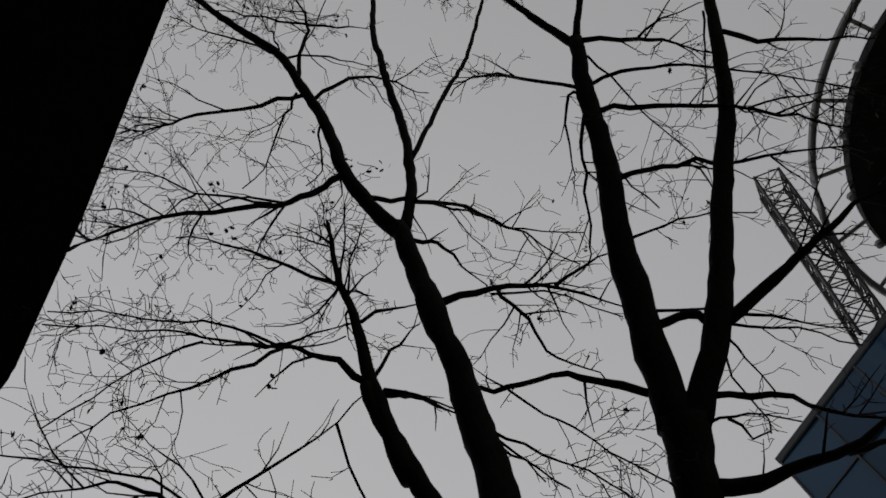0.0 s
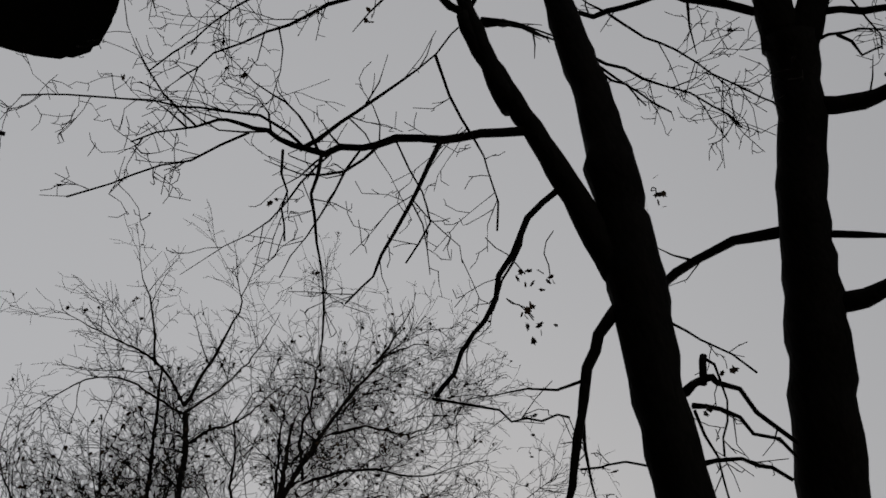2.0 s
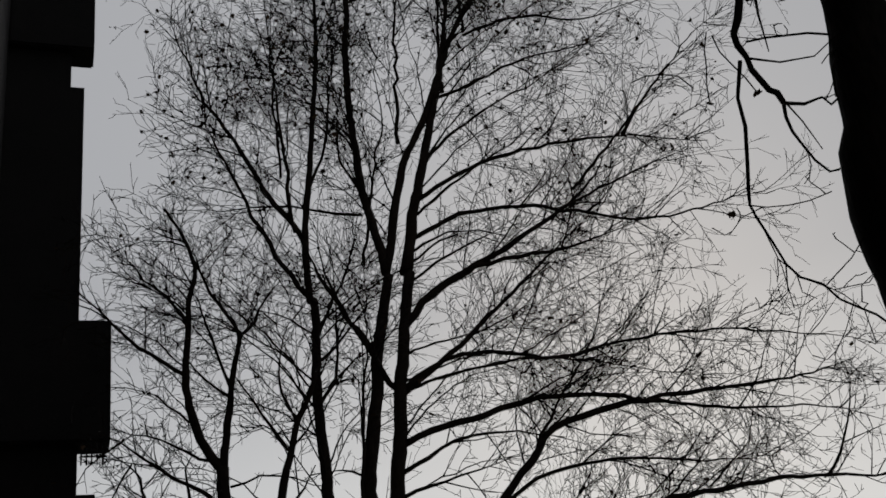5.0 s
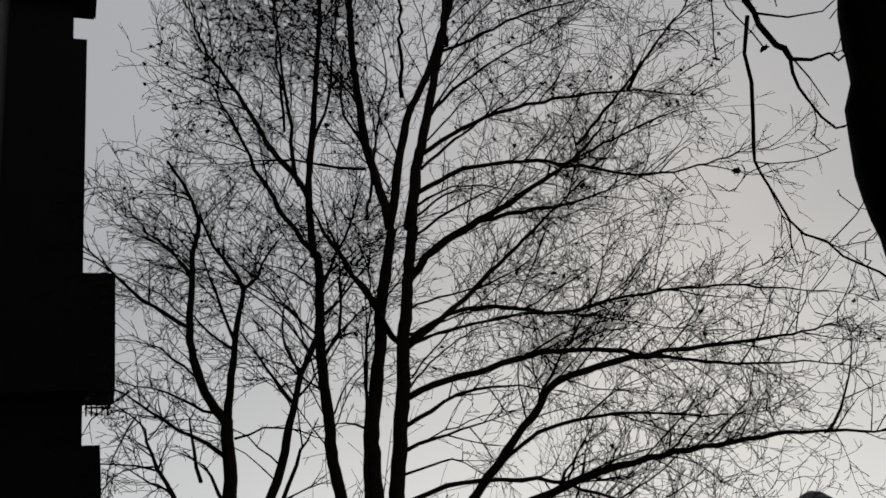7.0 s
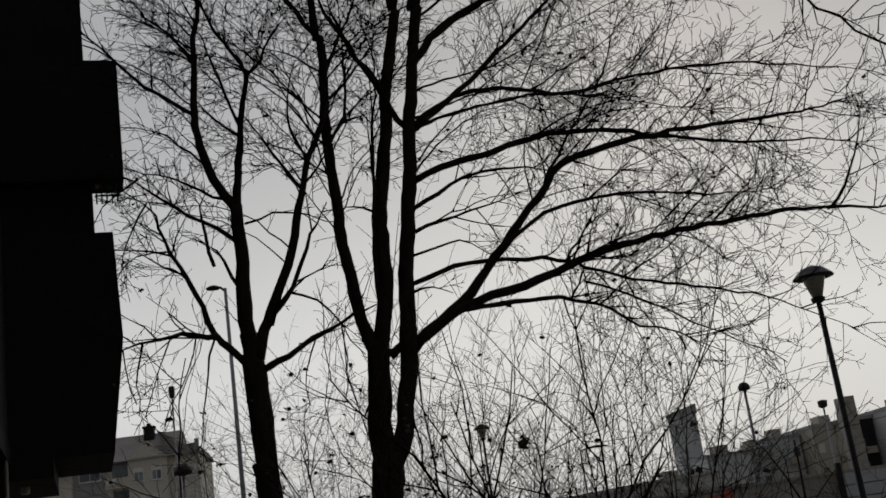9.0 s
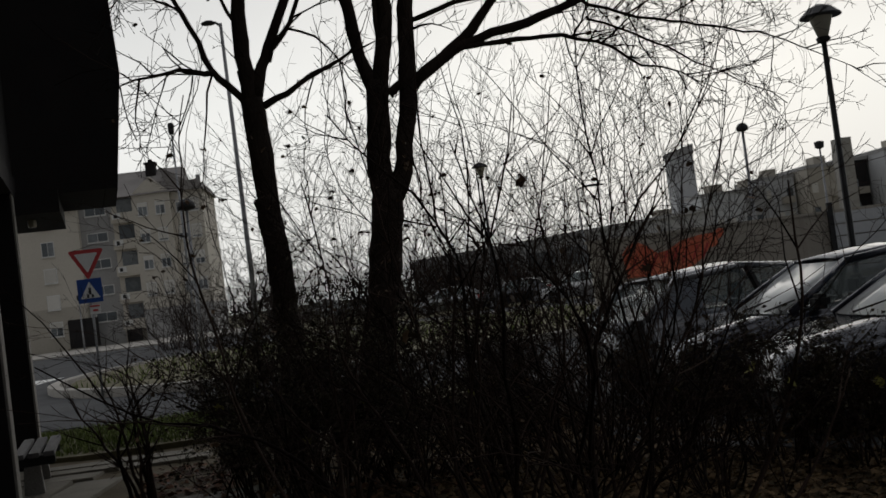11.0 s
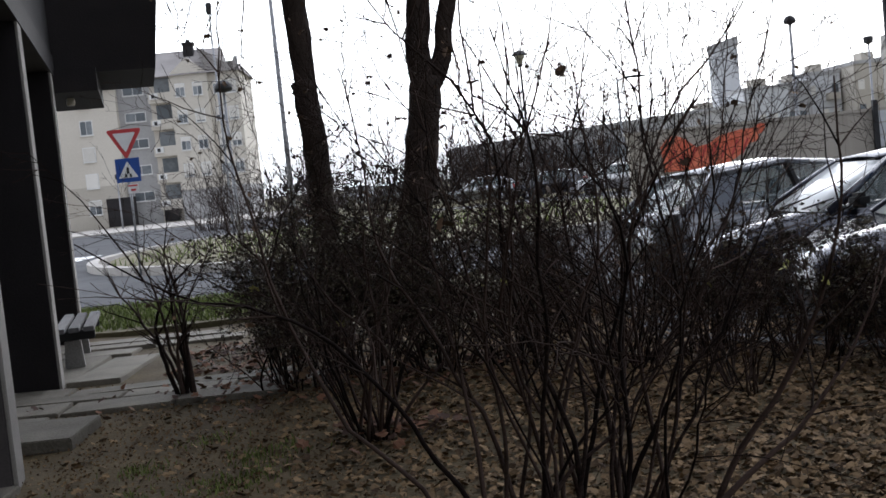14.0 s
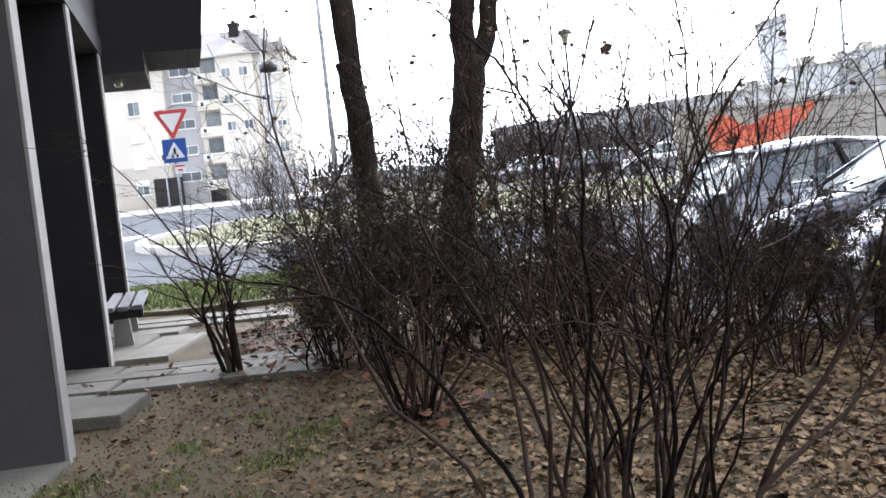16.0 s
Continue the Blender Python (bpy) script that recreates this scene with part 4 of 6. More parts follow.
t.limb((1.71, 12.50, 8.86), (2.09, 12.58, 9.22), (2.62, 12.72, 9.67), (3.28, 12.90, 10.21), (3.90, 13.11, 10.85), r=0.023, amount=0.8)
t.limb((1.92, 12.50, 9.66), (2.26, 12.44, 10.00), (2.83, 12.33, 10.35), (3.55, 12.18, 10.66), (4.04, 12.01, 10.98), r=0.027, amount=0.8)
t.limb((1.56, 12.50, 8.17), (2.03, 12.74, 8.60), (2.58, 13.18, 8.93), r=0.019, amount=0.8)
t.limb((1.49, 12.50, 7.89), (1.86, 12.39, 8.09), (2.37, 12.19, 8.26), (2.93, 11.94, 8.44), r=0.022, amount=0.8)
t.limb((1.01, 12.50, 8.91), (0.67, 12.54, 8.99), (0.28, 12.61, 9.11), (-0.18, 12.70, 9.27), (-0.77, 12.81, 9.29), (-1.35, 12.94, 9.43), r=0.023, amount=0.8)
t.limb((4.66, 12.50, 9.89), (5.06, 12.38, 10.44), (5.48, 12.15, 10.82), (5.75, 11.86, 10.96), r=0.024, amount=0.8)
t.limb((3.60, 12.50, 8.81), (4.47, 12.60, 9.24), (5.24, 12.78, 9.67), (5.95, 13.02, 9.97), r=0.023, amount=0.8)
t.limb((0.99, 12.50, 6.98), (0.83, 12.44, 7.21), (0.67, 12.32, 7.37), (0.48, 12.17, 7.73), (0.33, 11.99, 7.97), (0.24, 11.79, 8.16), r=0.046, amount=0.8)
t.limb((0.28, 12.50, 6.93), (0.52, 12.61, 7.18), (0.84, 12.82, 7.63), (1.19, 13.09, 8.14), r=0.021, amount=0.8)
t.limb((0.47, 12.50, 6.62), (0.54, 12.41, 7.31), (0.57, 12.24, 7.84), (0.53, 12.03, 8.19), r=0.021, amount=0.8)
t.limb((0.20, 12.50, 6.29), (0.49, 12.74, 6.79), (0.89, 13.17, 7.28), r=0.024, amount=0.8)
t.limb((0.99, 12.50, 9.33), (0.80, 12.40, 9.71), (0.76, 12.20, 10.11), (0.86, 11.96, 10.46), r=0.023, amount=0.8)
t.limb((0.29, 12.50, 7.22), (0.58, 12.58, 7.85), (0.80, 12.73, 8.39), (0.98, 12.92, 9.16), r=0.021, amount=0.8)
t.limb((0.64, 12.50, 4.21), (0.63, 12.44, 4.82), (0.69, 12.34, 5.57), (0.79, 12.21, 6.47), (0.89, 12.06, 7.26), (0.91, 11.88, 7.85), r=0.029, amount=0.8)
t.limb((1.26, 12.50, 6.48), (1.60, 12.52, 6.73), (2.04, 12.54, 6.88), (2.53, 12.58, 6.88), (3.22, 12.63, 6.79), (3.97, 12.68, 6.92), (4.73, 12.73, 7.02), (5.49, 12.79, 7.03), (6.25, 12.86, 6.96), (7.01, 12.92, 6.86), (7.55, 13.00, 6.73), r=0.032, amount=0.8)
t.limb((1.23, 12.50, 6.39), (1.50, 12.45, 6.53), (2.11, 12.37, 6.60), (2.65, 12.25, 6.65), (3.49, 12.12, 6.50), (4.22, 11.97, 6.22), (4.87, 11.80, 6.01), r=0.021, amount=0.8)
t.limb((1.21, 12.50, 5.82), (1.70, 12.52, 6.00), (2.20, 12.55, 6.11), (2.71, 12.59, 6.24), (3.28, 12.64, 6.29), (3.78, 12.70, 6.25), (4.42, 12.77, 6.14), (5.15, 12.84, 6.04), (5.75, 12.91, 5.99), (6.45, 12.99, 5.98), (7.13, 13.07, 5.83), r=0.045, amount=0.8)
t.limb((1.15, 12.50, 5.48), (1.59, 12.44, 5.70), (1.99, 12.34, 5.80), (2.63, 12.21, 5.71), (2.97, 12.05, 5.56), r=0.028, amount=0.8)
t.limb((0.93, 12.50, 3.84), (1.28, 12.51, 4.13), (1.68, 12.54, 4.42), (2.00, 12.57, 4.80), (2.41, 12.61, 5.24), (2.76, 12.65, 5.64), (3.02, 12.70, 5.92), (3.40, 12.76, 6.04), (3.86, 12.81, 6.16), (4.47, 12.87, 6.23), (5.09, 12.94, 6.30), (5.94, 13.00, 6.35), (6.60, 13.07, 6.45), (7.29, 13.15, 6.63), r=0.063, amount=0.8)
t.limb((2.73, 12.50, 5.63), (3.00, 12.45, 6.05), (3.24, 12.37, 6.35), (3.58, 12.26, 6.84), (3.75, 12.12, 7.21), (3.84, 11.97, 7.49), r=0.021, amount=0.8)
t.limb((0.95, 12.50, 3.89), (1.45, 12.51, 4.19), (1.93, 12.53, 4.34), (2.49, 12.56, 4.50), (2.92, 12.59, 4.62), (3.42, 12.62, 4.76), (3.94, 12.66, 4.87), (4.66, 12.71, 4.95), (5.41, 12.75, 5.03), (6.15, 12.80, 5.04), (7.02, 12.85, 4.97), (7.59, 12.90, 4.96), r=0.063, amount=0.8)
t.limb((1.45, 12.50, 4.22), (1.97, 12.47, 4.23), (2.48, 12.41, 4.22), (2.85, 12.33, 4.15), (3.19, 12.24, 3.97), (3.46, 12.14, 3.75), (3.85, 12.02, 3.58), (4.27, 11.90, 3.31), r=0.034, amount=0.8)
t.limb((1.03, 12.50, 4.59), (1.52, 12.52, 4.74), (1.93, 12.54, 4.76), (2.40, 12.58, 4.75), (2.93, 12.62, 4.65), (3.26, 12.67, 4.53), (3.85, 12.72, 4.34), (4.54, 12.78, 4.20), (5.22, 12.84, 4.03), (5.77, 12.91, 3.80), (6.37, 12.98, 3.50), r=0.030, amount=0.8)
t.limb((1.11, 12.50, 5.19), (1.59, 12.37, 5.30), (1.96, 12.13, 5.32), (2.31, 11.82, 5.34), r=0.024, amount=0.8)
t.limb((1.08, 12.50, 4.92), (1.51, 12.61, 5.07), (1.80, 12.80, 5.06), (2.15, 13.05, 4.91), r=0.017, amount=0.8)
t.limb((2.07, 12.50, 4.84), (2.44, 12.47, 5.13), (2.87, 12.42, 5.30), (3.26, 12.35, 5.34), (3.91, 12.26, 5.29), (4.74, 12.17, 5.15), (5.38, 12.07, 5.11), r=0.027, amount=0.8)
t.limb((2.84, 12.50, 4.66), (3.15, 12.72, 5.05), (3.66, 13.13, 5.44), r=0.017, amount=0.8)
t.limb((6.07, 12.50, 4.93), (6.20, 12.44, 5.00), (6.38, 12.32, 5.33), (6.50, 12.17, 5.69), (6.49, 11.99, 6.13), r=0.025, amount=0.8)
t.limb((4.18, 12.50, 4.90), (4.68, 12.75, 5.31), (5.23, 13.21, 5.86), r=0.014, amount=0.8)
t.limb((2.99, 12.50, 4.39), (3.41, 12.43, 4.18), (3.97, 12.29, 3.82), (4.50, 12.12, 3.45), (4.94, 11.92, 3.10), r=0.017, amount=0.8)
t.limb((0.73, 12.50, 5.47), (0.46, 12.66, 5.63), (0.30, 12.96, 5.74), r=0.017, amount=0.8)
t.limb((4.67, 12.50, 4.95), (5.17, 12.27, 5.38), (5.13, 11.84, 5.58), r=0.014, amount=0.8)
t.limb((1.02, 12.50, 4.49), (1.25, 12.69, 4.58), (1.54, 13.04, 4.56), r=0.017, amount=0.8)
t.limb((1.07, 12.50, 13.16), (0.77, 12.45, 13.77), (0.37, 12.35, 14.11), (-0.05, 12.23, 14.24), (-0.78, 12.09, 14.59), r=0.027, amount=0.6)
t.limb((1.06, 12.50, 12.99), (0.66, 12.55, 13.35), (0.18, 12.65, 13.78), (-0.33, 12.78, 13.84), (-0.85, 12.94, 13.54), (-1.32, 13.11, 12.98), r=0.022, amount=0.6)
t.limb((1.08, 12.50, 13.14), (1.37, 12.46, 13.81), (1.58, 12.38, 14.21), (1.80, 12.27, 14.73), (1.92, 12.15, 15.11), (1.79, 12.01, 15.76), r=0.031, amount=0.6)
t.limb((1.08, 12.50, 12.99), (1.62, 12.63, 13.62), (2.30, 12.87, 14.83), (2.73, 13.19, 15.97), r=0.022, amount=0.6)
t.limb((0.65, 12.50, 13.94), (0.58, 12.39, 14.89), (0.36, 12.19, 15.72), (0.29, 11.93, 15.96), r=0.023, amount=0.6)
t.limb((2.72, 12.50, 11.81), (2.78, 12.56, 12.80), (3.03, 12.66, 13.58), (3.35, 12.79, 15.24), (3.57, 12.94, 16.84), r=0.026, amount=0.6)
t.limb((4.09, 12.50, 14.23), (4.57, 12.27, 14.92), (4.76, 11.86, 15.26), r=0.024, amount=0.6)
t.limb((2.28, 12.50, 10.77), (2.31, 12.60, 11.34), (2.57, 12.78, 13.24), (2.78, 13.02, 14.19), r=0.029, amount=0.6)
t.limb((1.58, 12.50, 9.97), (1.65, 12.44, 10.86), (1.78, 12.32, 12.41), (1.75, 12.17, 12.55), (2.13, 11.99, 13.09), (2.30, 11.78, 13.23), r=0.028, amount=0.6)
t.limb((1.09, 12.50, 12.38), (1.46, 12.61, 12.80), (1.94, 12.82, 13.19), (2.60, 13.09, 14.14), r=0.026, amount=0.6)
t.limb((2.71, 12.50, 11.74), (3.28, 12.46, 11.96), (3.77, 12.38, 11.93), (4.40, 12.28, 11.75), (5.00, 12.16, 11.89), (5.40, 12.03, 11.87), r=0.026, amount=0.6)
t.limb((3.23, 12.50, 12.70), (3.82, 12.63, 12.99), (4.50, 12.86, 13.05), (5.35, 13.17, 13.73), r=0.027, amount=0.6)
t.limb((2.04, 12.50, 10.59), (2.78, 12.43, 10.88), (3.45, 12.31, 11.15), (4.08, 12.14, 11.14), (4.53, 11.95, 11.11), r=0.028, amount=0.6)
t.limb((3.81, 12.50, 9.09), (4.55, 12.55, 9.89), (5.50, 12.65, 10.99), (6.19, 12.78, 11.80), (6.84, 12.93, 12.35), r=0.024, amount=0.6)
t.limb((0.01, 12.50, 9.55), (-0.01, 12.42, 10.86), (-0.02, 12.28, 12.14), (0.03, 12.10, 12.72), (0.25, 11.88, 13.17), r=0.019, amount=0.6)
t.limb((4.03, 12.50, 14.20), (4.72, 12.68, 14.82), (5.26, 13.00, 15.28), r=0.024, amount=0.6)
t.fan(right, 7, 0.45, 0.95, 0.0, 0.5, 2.6, 0.4, 0.014)
t.fan(high, 9, 0.2, 0.95, 0.1, 0.6, 2.4, 0.55, 0.014)
t.fan(inner, 8, 0.3, 0.95, 0.2, 0.8, 1.8, 0.7, 0.012)
t.fan(middle, 7, 0.3, 0.95, 3.0, 0.8, 1.6, 0.9, 0.012)
t.fan(middle, 9, 0.0, 0.5, 3.1, 1.0, 1.2, 1.3, 0.011)
t.fan(inner, 6, 0.0, 0.4, 3.0, 1.0, 1.0, 1.3, 0.010)
t.fan(upright, 7, 0.2, 0.95, 3.1, 0.9, 1.5, 0.9, 0.011)
t.fan(left, 12, 0.35, 0.98, 3.1, 0.9, 1.6, 0.7, 0.012)
t.fan(left, 8, 0.4, 0.98, 0.1, 0.9, 1.4, 0.8, 0.011)
t.finish()

# The slimmer tree beside it.
t = Tree((-0.75, 12.0, 0), "slim bare tree with forked trunk beside the hedge", 47, BARK_MID, leaves=0.010, leaf_size=0.065, leafy=9.6, **MID)
t.stem([(-0.73, 12, 0), (-0.72, 12, 0.9), (-0.72, 12, 1.5), (-0.73, 12, 2.1), (-0.76, 12, 2.5), (-0.79, 12, 2.75)], 0.14, 0.125, 14, bare=1)
t.stem([(-0.75, 12.00, 2.24), (-0.76, 12.00, 2.47), (-0.77, 12.00, 2.76), (-0.77, 12.00, 3.06), (-0.78, 12.00, 3.36), (-0.80, 12.00, 3.66), (-0.80, 12.00, 3.84)], 0.116, 0.126, 14, bare=1)
t.stem([(-0.81, 12.00, 3.72), (-0.81, 12.00, 4.03), (-0.85, 12.00, 4.28), (-0.85, 12.00, 4.60), (-0.83, 12.00, 4.91), (-0.83, 12.00, 5.23), (-0.83, 12.00, 5.59)], 0.090, 0.065, 12, bare=1)
left = t.stem([(-0.83, 12.00, 5.53), (-0.95, 12.00, 5.71), (-1.06, 12.00, 5.92), (-1.17, 12.00, 6.33), (-1.20, 12.00, 6.67), (-1.16, 12.00, 7.29), (-1.15, 12.00, 7.64), (-1.06, 12.00, 7.99), (-1.18, 12.00, 8.44), (-1.41, 12.00, 8.90)], 0.056, 0.017, 10, bare=0.35)
t.stem([(-0.83, 12.00, 5.53), (-0.81, 12.00, 5.76), (-0.74, 12.00, 6.22), (-0.64, 12.00, 6.89), (-0.59, 12.00, 7.13), (-0.72, 12.00, 7.42), (-0.89, 12.00, 7.69), (-1.05, 12.00, 8.14)], 0.050, 0.013, 10, bare=0.4)
right = t.stem([(-0.75, 12.00, 3.84), (-0.69, 12.00, 4.08), (-0.61, 12.00, 4.25), (-0.47, 12.00, 4.55), (-0.34, 12.00, 4.85), (-0.23, 12.00, 5.16), (-0.16, 12.00, 5.48), (-0.08, 12.00, 5.74), (-0.00, 12.00, 6.03), (0.12, 12.00, 6.26), (0.25, 12.00, 6.59)], 0.066, 0.026, 10, bare=0.5)
t.limb((-0.57, 12.00, 4.30), (-0.41, 11.96, 4.47), (-0.31, 11.88, 4.56), (-0.11, 11.77, 4.96), (0.01, 11.65, 5.16), (0.16, 11.51, 5.34), r=0.035, amount=0.5)
t.limb((-0.00, 12.00, 6.05), (-0.16, 12.03, 6.40), (-0.16, 12.10, 6.67), (-0.13, 12.18, 7.05), (-0.00, 12.28, 7.37), (0.19, 12.39, 7.66), r=0.017, amount=0.8)
t.limb((-0.10, 12.00, 5.68), (-0.26, 11.93, 5.94), (-0.47, 11.81, 6.25), (-0.62, 11.64, 6.46), (-0.72, 11.45, 6.53), r=0.020, amount=0.7)
t.limb((-0.59, 12.00, 7.13), (-0.42, 12.09, 7.33), (-0.30, 12.24, 7.68), (-0.07, 12.45, 8.05), r=0.024, amount=0.9)
t.limb((-0.85, 12.00, 3.78), (-1.06, 11.98, 4.00), (-1.17, 11.95, 4.13), (-1.34, 11.90, 4.15), (-1.50, 11.85, 4.16), (-1.73, 11.79, 4.15), (-1.95, 11.72, 4.09), (-2.23, 11.65, 4.01), r=0.044, amount=0.6)
t.limb((-1.18, 12.00, 4.15), (-1.30, 12.03, 4.47), (-1.43, 12.10, 4.82), (-1.59, 12.18, 5.18), (-1.76, 12.28, 5.62), (-1.86, 12.39, 5.84), (-2.12, 12.51, 5.98), r=0.032, amount=0.9)
t.limb((-0.85, 12.00, 5.16), (-1.06, 11.96, 5.32), (-1.34, 11.90, 5.49), (-1.62, 11.81, 5.69), (-1.88, 11.71, 5.88), (-2.09, 11.59, 5.95), r=0.029, amount=0.9)
t.limb((-0.96, 12.00, 5.67), (-1.22, 12.07, 5.83), (-1.53, 12.20, 6.04), (-1.86, 12.37, 6.21), (-2.20, 12.57, 6.35), r=0.020, amount=0.9)
t.limb((-1.19, 12.00, 6.69), (-1.43, 11.96, 6.85), (-1.71, 11.88, 7.05), (-1.99, 11.78, 7.28), (-2.19, 11.66, 7.52), (-2.39, 11.53, 7.74), r=0.030, amount=0.8)
t.limb((-0.69, 12.00, 6.36), (-0.90, 12.07, 6.57), (-1.12, 12.20, 6.85), (-1.39, 12.37, 7.35), r=0.020, amount=0.8)
t.limb((-1.18, 12.00, 6.13), (-1.40, 11.90, 6.32), (-1.61, 11.71, 6.43), (-1.98, 11.47, 6.42), r=0.016, amount=0.9)
t.limb((-0.85, 12.00, 3.73), (-0.92, 12.15, 4.14), (-0.82, 12.43, 4.41), r=0.028, amount=0.3)
t.limb((-0.73, 12.00, 3.71), (-0.54, 11.97, 3.81), (-0.29, 11.92, 3.92), (0.15, 11.84, 4.10), (0.41, 11.76, 4.20), (0.65, 11.67, 4.24), r=0.041, amount=0.4)
t.limb((-1.18, 12.00, 4.14), (-1.31, 12.10, 3.74), (-1.40, 12.27, 3.35), (-1.44, 12.49, 2.90), r=0.013, amount=0.5)
t.limb((-0.38, 12.00, 4.54), (-0.06, 11.92, 4.39), (0.15, 11.78, 4.05), (0.35, 11.60, 3.69), r=0.016, amount=0.7)
t.limb((-1.13, 12.00, 4.92), (-1.22, 12.11, 5.31), (-1.26, 12.30, 5.71), (-1.14, 12.56, 5.98), r=0.022, amount=0.6)
t.limb((-0.86, 12.00, 4.60), (-1.10, 11.84, 5.03), (-1.26, 11.54, 5.15), r=0.022, amount=0.6)
t.limb((-1.16, 12.00, 7.33), (-1.38, 12.07, 7.70), (-1.70, 12.19, 8.08), (-1.95, 12.36, 8.57), r=0.020, amount=0.9)
t.limb((-0.71, 12.00, 6.48), (-0.90, 11.90, 7.08), (-1.03, 11.72, 7.49), (-1.23, 11.48, 7.74), r=0.020, amount=0.9)
t.limb((-1.87, 12.00, 6.01), (-2.28, 12.15, 5.78), (-2.60, 12.42, 5.43), r=0.013, amount=0.9)
t.limb((-0.76, 12.00, 5.36), (-0.43, 11.89, 5.41), (-0.07, 11.68, 5.28), (0.28, 11.42, 5.09), r=0.016, amount=0.6)
t.limb((-1.94, 12.00, 4.17), (-2.05, 12.17, 3.91), (-2.10, 12.48, 3.47), r=0.013, amount=0.7)
t.limb((-0.57, 12.00, 4.19), (-0.48, 11.87, 4.39), (-0.28, 11.62, 4.44), r=0.016, amount=0.6)
t.limb((-1.64, 12.00, 4.21), (-1.84, 12.19, 3.89), (-2.05, 12.54, 3.47), r=0.009, amount=0.9)
t.limb((-1.38, 12.00, 4.18), (-1.48, 11.91, 3.80), (-1.66, 11.76, 3.44), (-1.71, 11.56, 3.19), r=0.009, amount=0.9)
t.limb((-2.15, 12.00, 4.11), (-2.13, 12.12, 3.79), (-2.10, 12.34, 3.58), r=0.009, amount=0.9)
t.limb((0.16, 12.00, 4.13), (0.18, 11.82, 3.69), (0.10, 11.50, 3.23), r=0.010, amount=0.7)
t.limb((-0.10, 12.00, 4.05), (-0.26, 12.14, 3.68), (-0.28, 12.40, 3.35), r=0.010, amount=0.8)
t.limb((-1.80, 12.00, 5.71), (-2.01, 11.80, 5.19), (-2.05, 11.44, 4.73), r=0.013, amount=1.0)
t.limb((-1.57, 12.00, 5.13), (-1.96, 12.16, 5.16), (-2.24, 12.47, 5.07), r=0.013, amount=1.0)
t.fan(left, 6, 0.1, 0.9, 3.1, 0.5, 1.5, 0.6, 0.012)
t.fan(right, 4, 0.3, 0.9, 3.0, 0.8, 1.2, 0.8, 0.010)
t.finish()


def shrub(base, height, spread, stems, seed, label, leaf_mat=None, leaves=0.0, dense=(6, 8, 6), size=0.05, r=0.009, group="", root=0.10,
          lift=0.05, reach=(0.36, 0.38, 0.38), thin=0.0019, arch=0.0, bare=9, bark=None, canes=()):
    """Many thin stems from one root, fanned and bent, with fine side twigs. spread is the tangent of the widest lean."""
    s = Tree((base[0], base[1], 0), label, seed, STEM, seg=0.10, zig=0.24, lift=0.04, dense=dense, reach=reach,
             leaves=leaves, leaf_size=size, thin=thin, name="shrub", group=group, droop=0.25)
    rng, bark = s.rng, bark or STEM
    for guide in canes:
        pts = glide([Vector(guide[0]) + Vector((rng.gauss(0, 0.03), rng.gauss(0, 0.03), -guide[0][2])), *guide], 0.09, 0.003, rng)
        way = (pts[-1] - pts[-4]).normalized() + Vector((0, 0, 0.25))
        pts += shoot(pts[-1], way, rng.uniform(0.5, 1.5) * max(0.12, min(1.0, way.z - 0.2)), 0.10, 0.08, 0.04, rng)[1:]
        n = len(pts)
        rad = r * rng.uniform(0.95, 1.45)
        part("stem", Geo().tube(pts, [max(thin, rad * (1 - 0.8 * k / (n - 1))) for k in range(n)], 7), bark, s.ob, off=s.base, smooth=True)
        s.sprout(pts[n // 4:], rad * 0.75, 0)
    for i in range(stems):
        a = 2 * math.pi * (i * 0.618 + 0.3 * rng.random())
        out = spread * rng.uniform(0.05, 1.0)
        start = Vector((base[0] + root * rng.uniform(0.2, 1) * math.cos(a), base[1] + root * rng.uniform(0.2, 1) * math.sin(a), 0.0))
        way = Vector((out * math.cos(a) + rng.gauss(0, 0.12), out * math.sin(a) + rng.gauss(0, 0.12), 1.0)).normalized()
        ln = height * rng.uniform(0.55, 1.15) * math.sqrt(1 + 0.4 * out * out)
        pts = shoot(start, way, ln, height * 0.06, 0.13, lift * rng.uniform(-0.3, 1.2) - arch * rng.random(), rng)
        n = len(pts)
        rad = r * rng.uniform(0.5, 1.25)
        part("stem", Geo().tube(pts, [max(thin, rad * (1 - 0.8 * k / (n - 1))) for k in range(n)], 6), bark, s.ob, off=s.base, smooth=True)
        s.sprout(pts[max(1, n // bare):], rad * 0.75, 0)
    tagged(part("crown", s.twigs, bark, s.ob, off=s.base), "fine bare side twigs", kind="stuff")
    if s.crown.f:
        tagged(part("foliage", s.crown, leaf_mat or DRY_LEAF, s.ob, off=s.base), kind="stuff")
    for _ in range(2 if leaf_mat is GREEN_LEAF else 0):
        p = (base[0] + rng.uniform(-0.5, 0.5), base[1] - rng.uniform(0.2, 0.5), rng.uniform(0.5, 1.0))
        part("leaf", Geo().leaf(p, 0.09, rng.uniform(0, 6.3), rng, 1.2), YELLOW_LEAF, s.ob, "pale yellow leaf", off=s.base)
    return s.ob


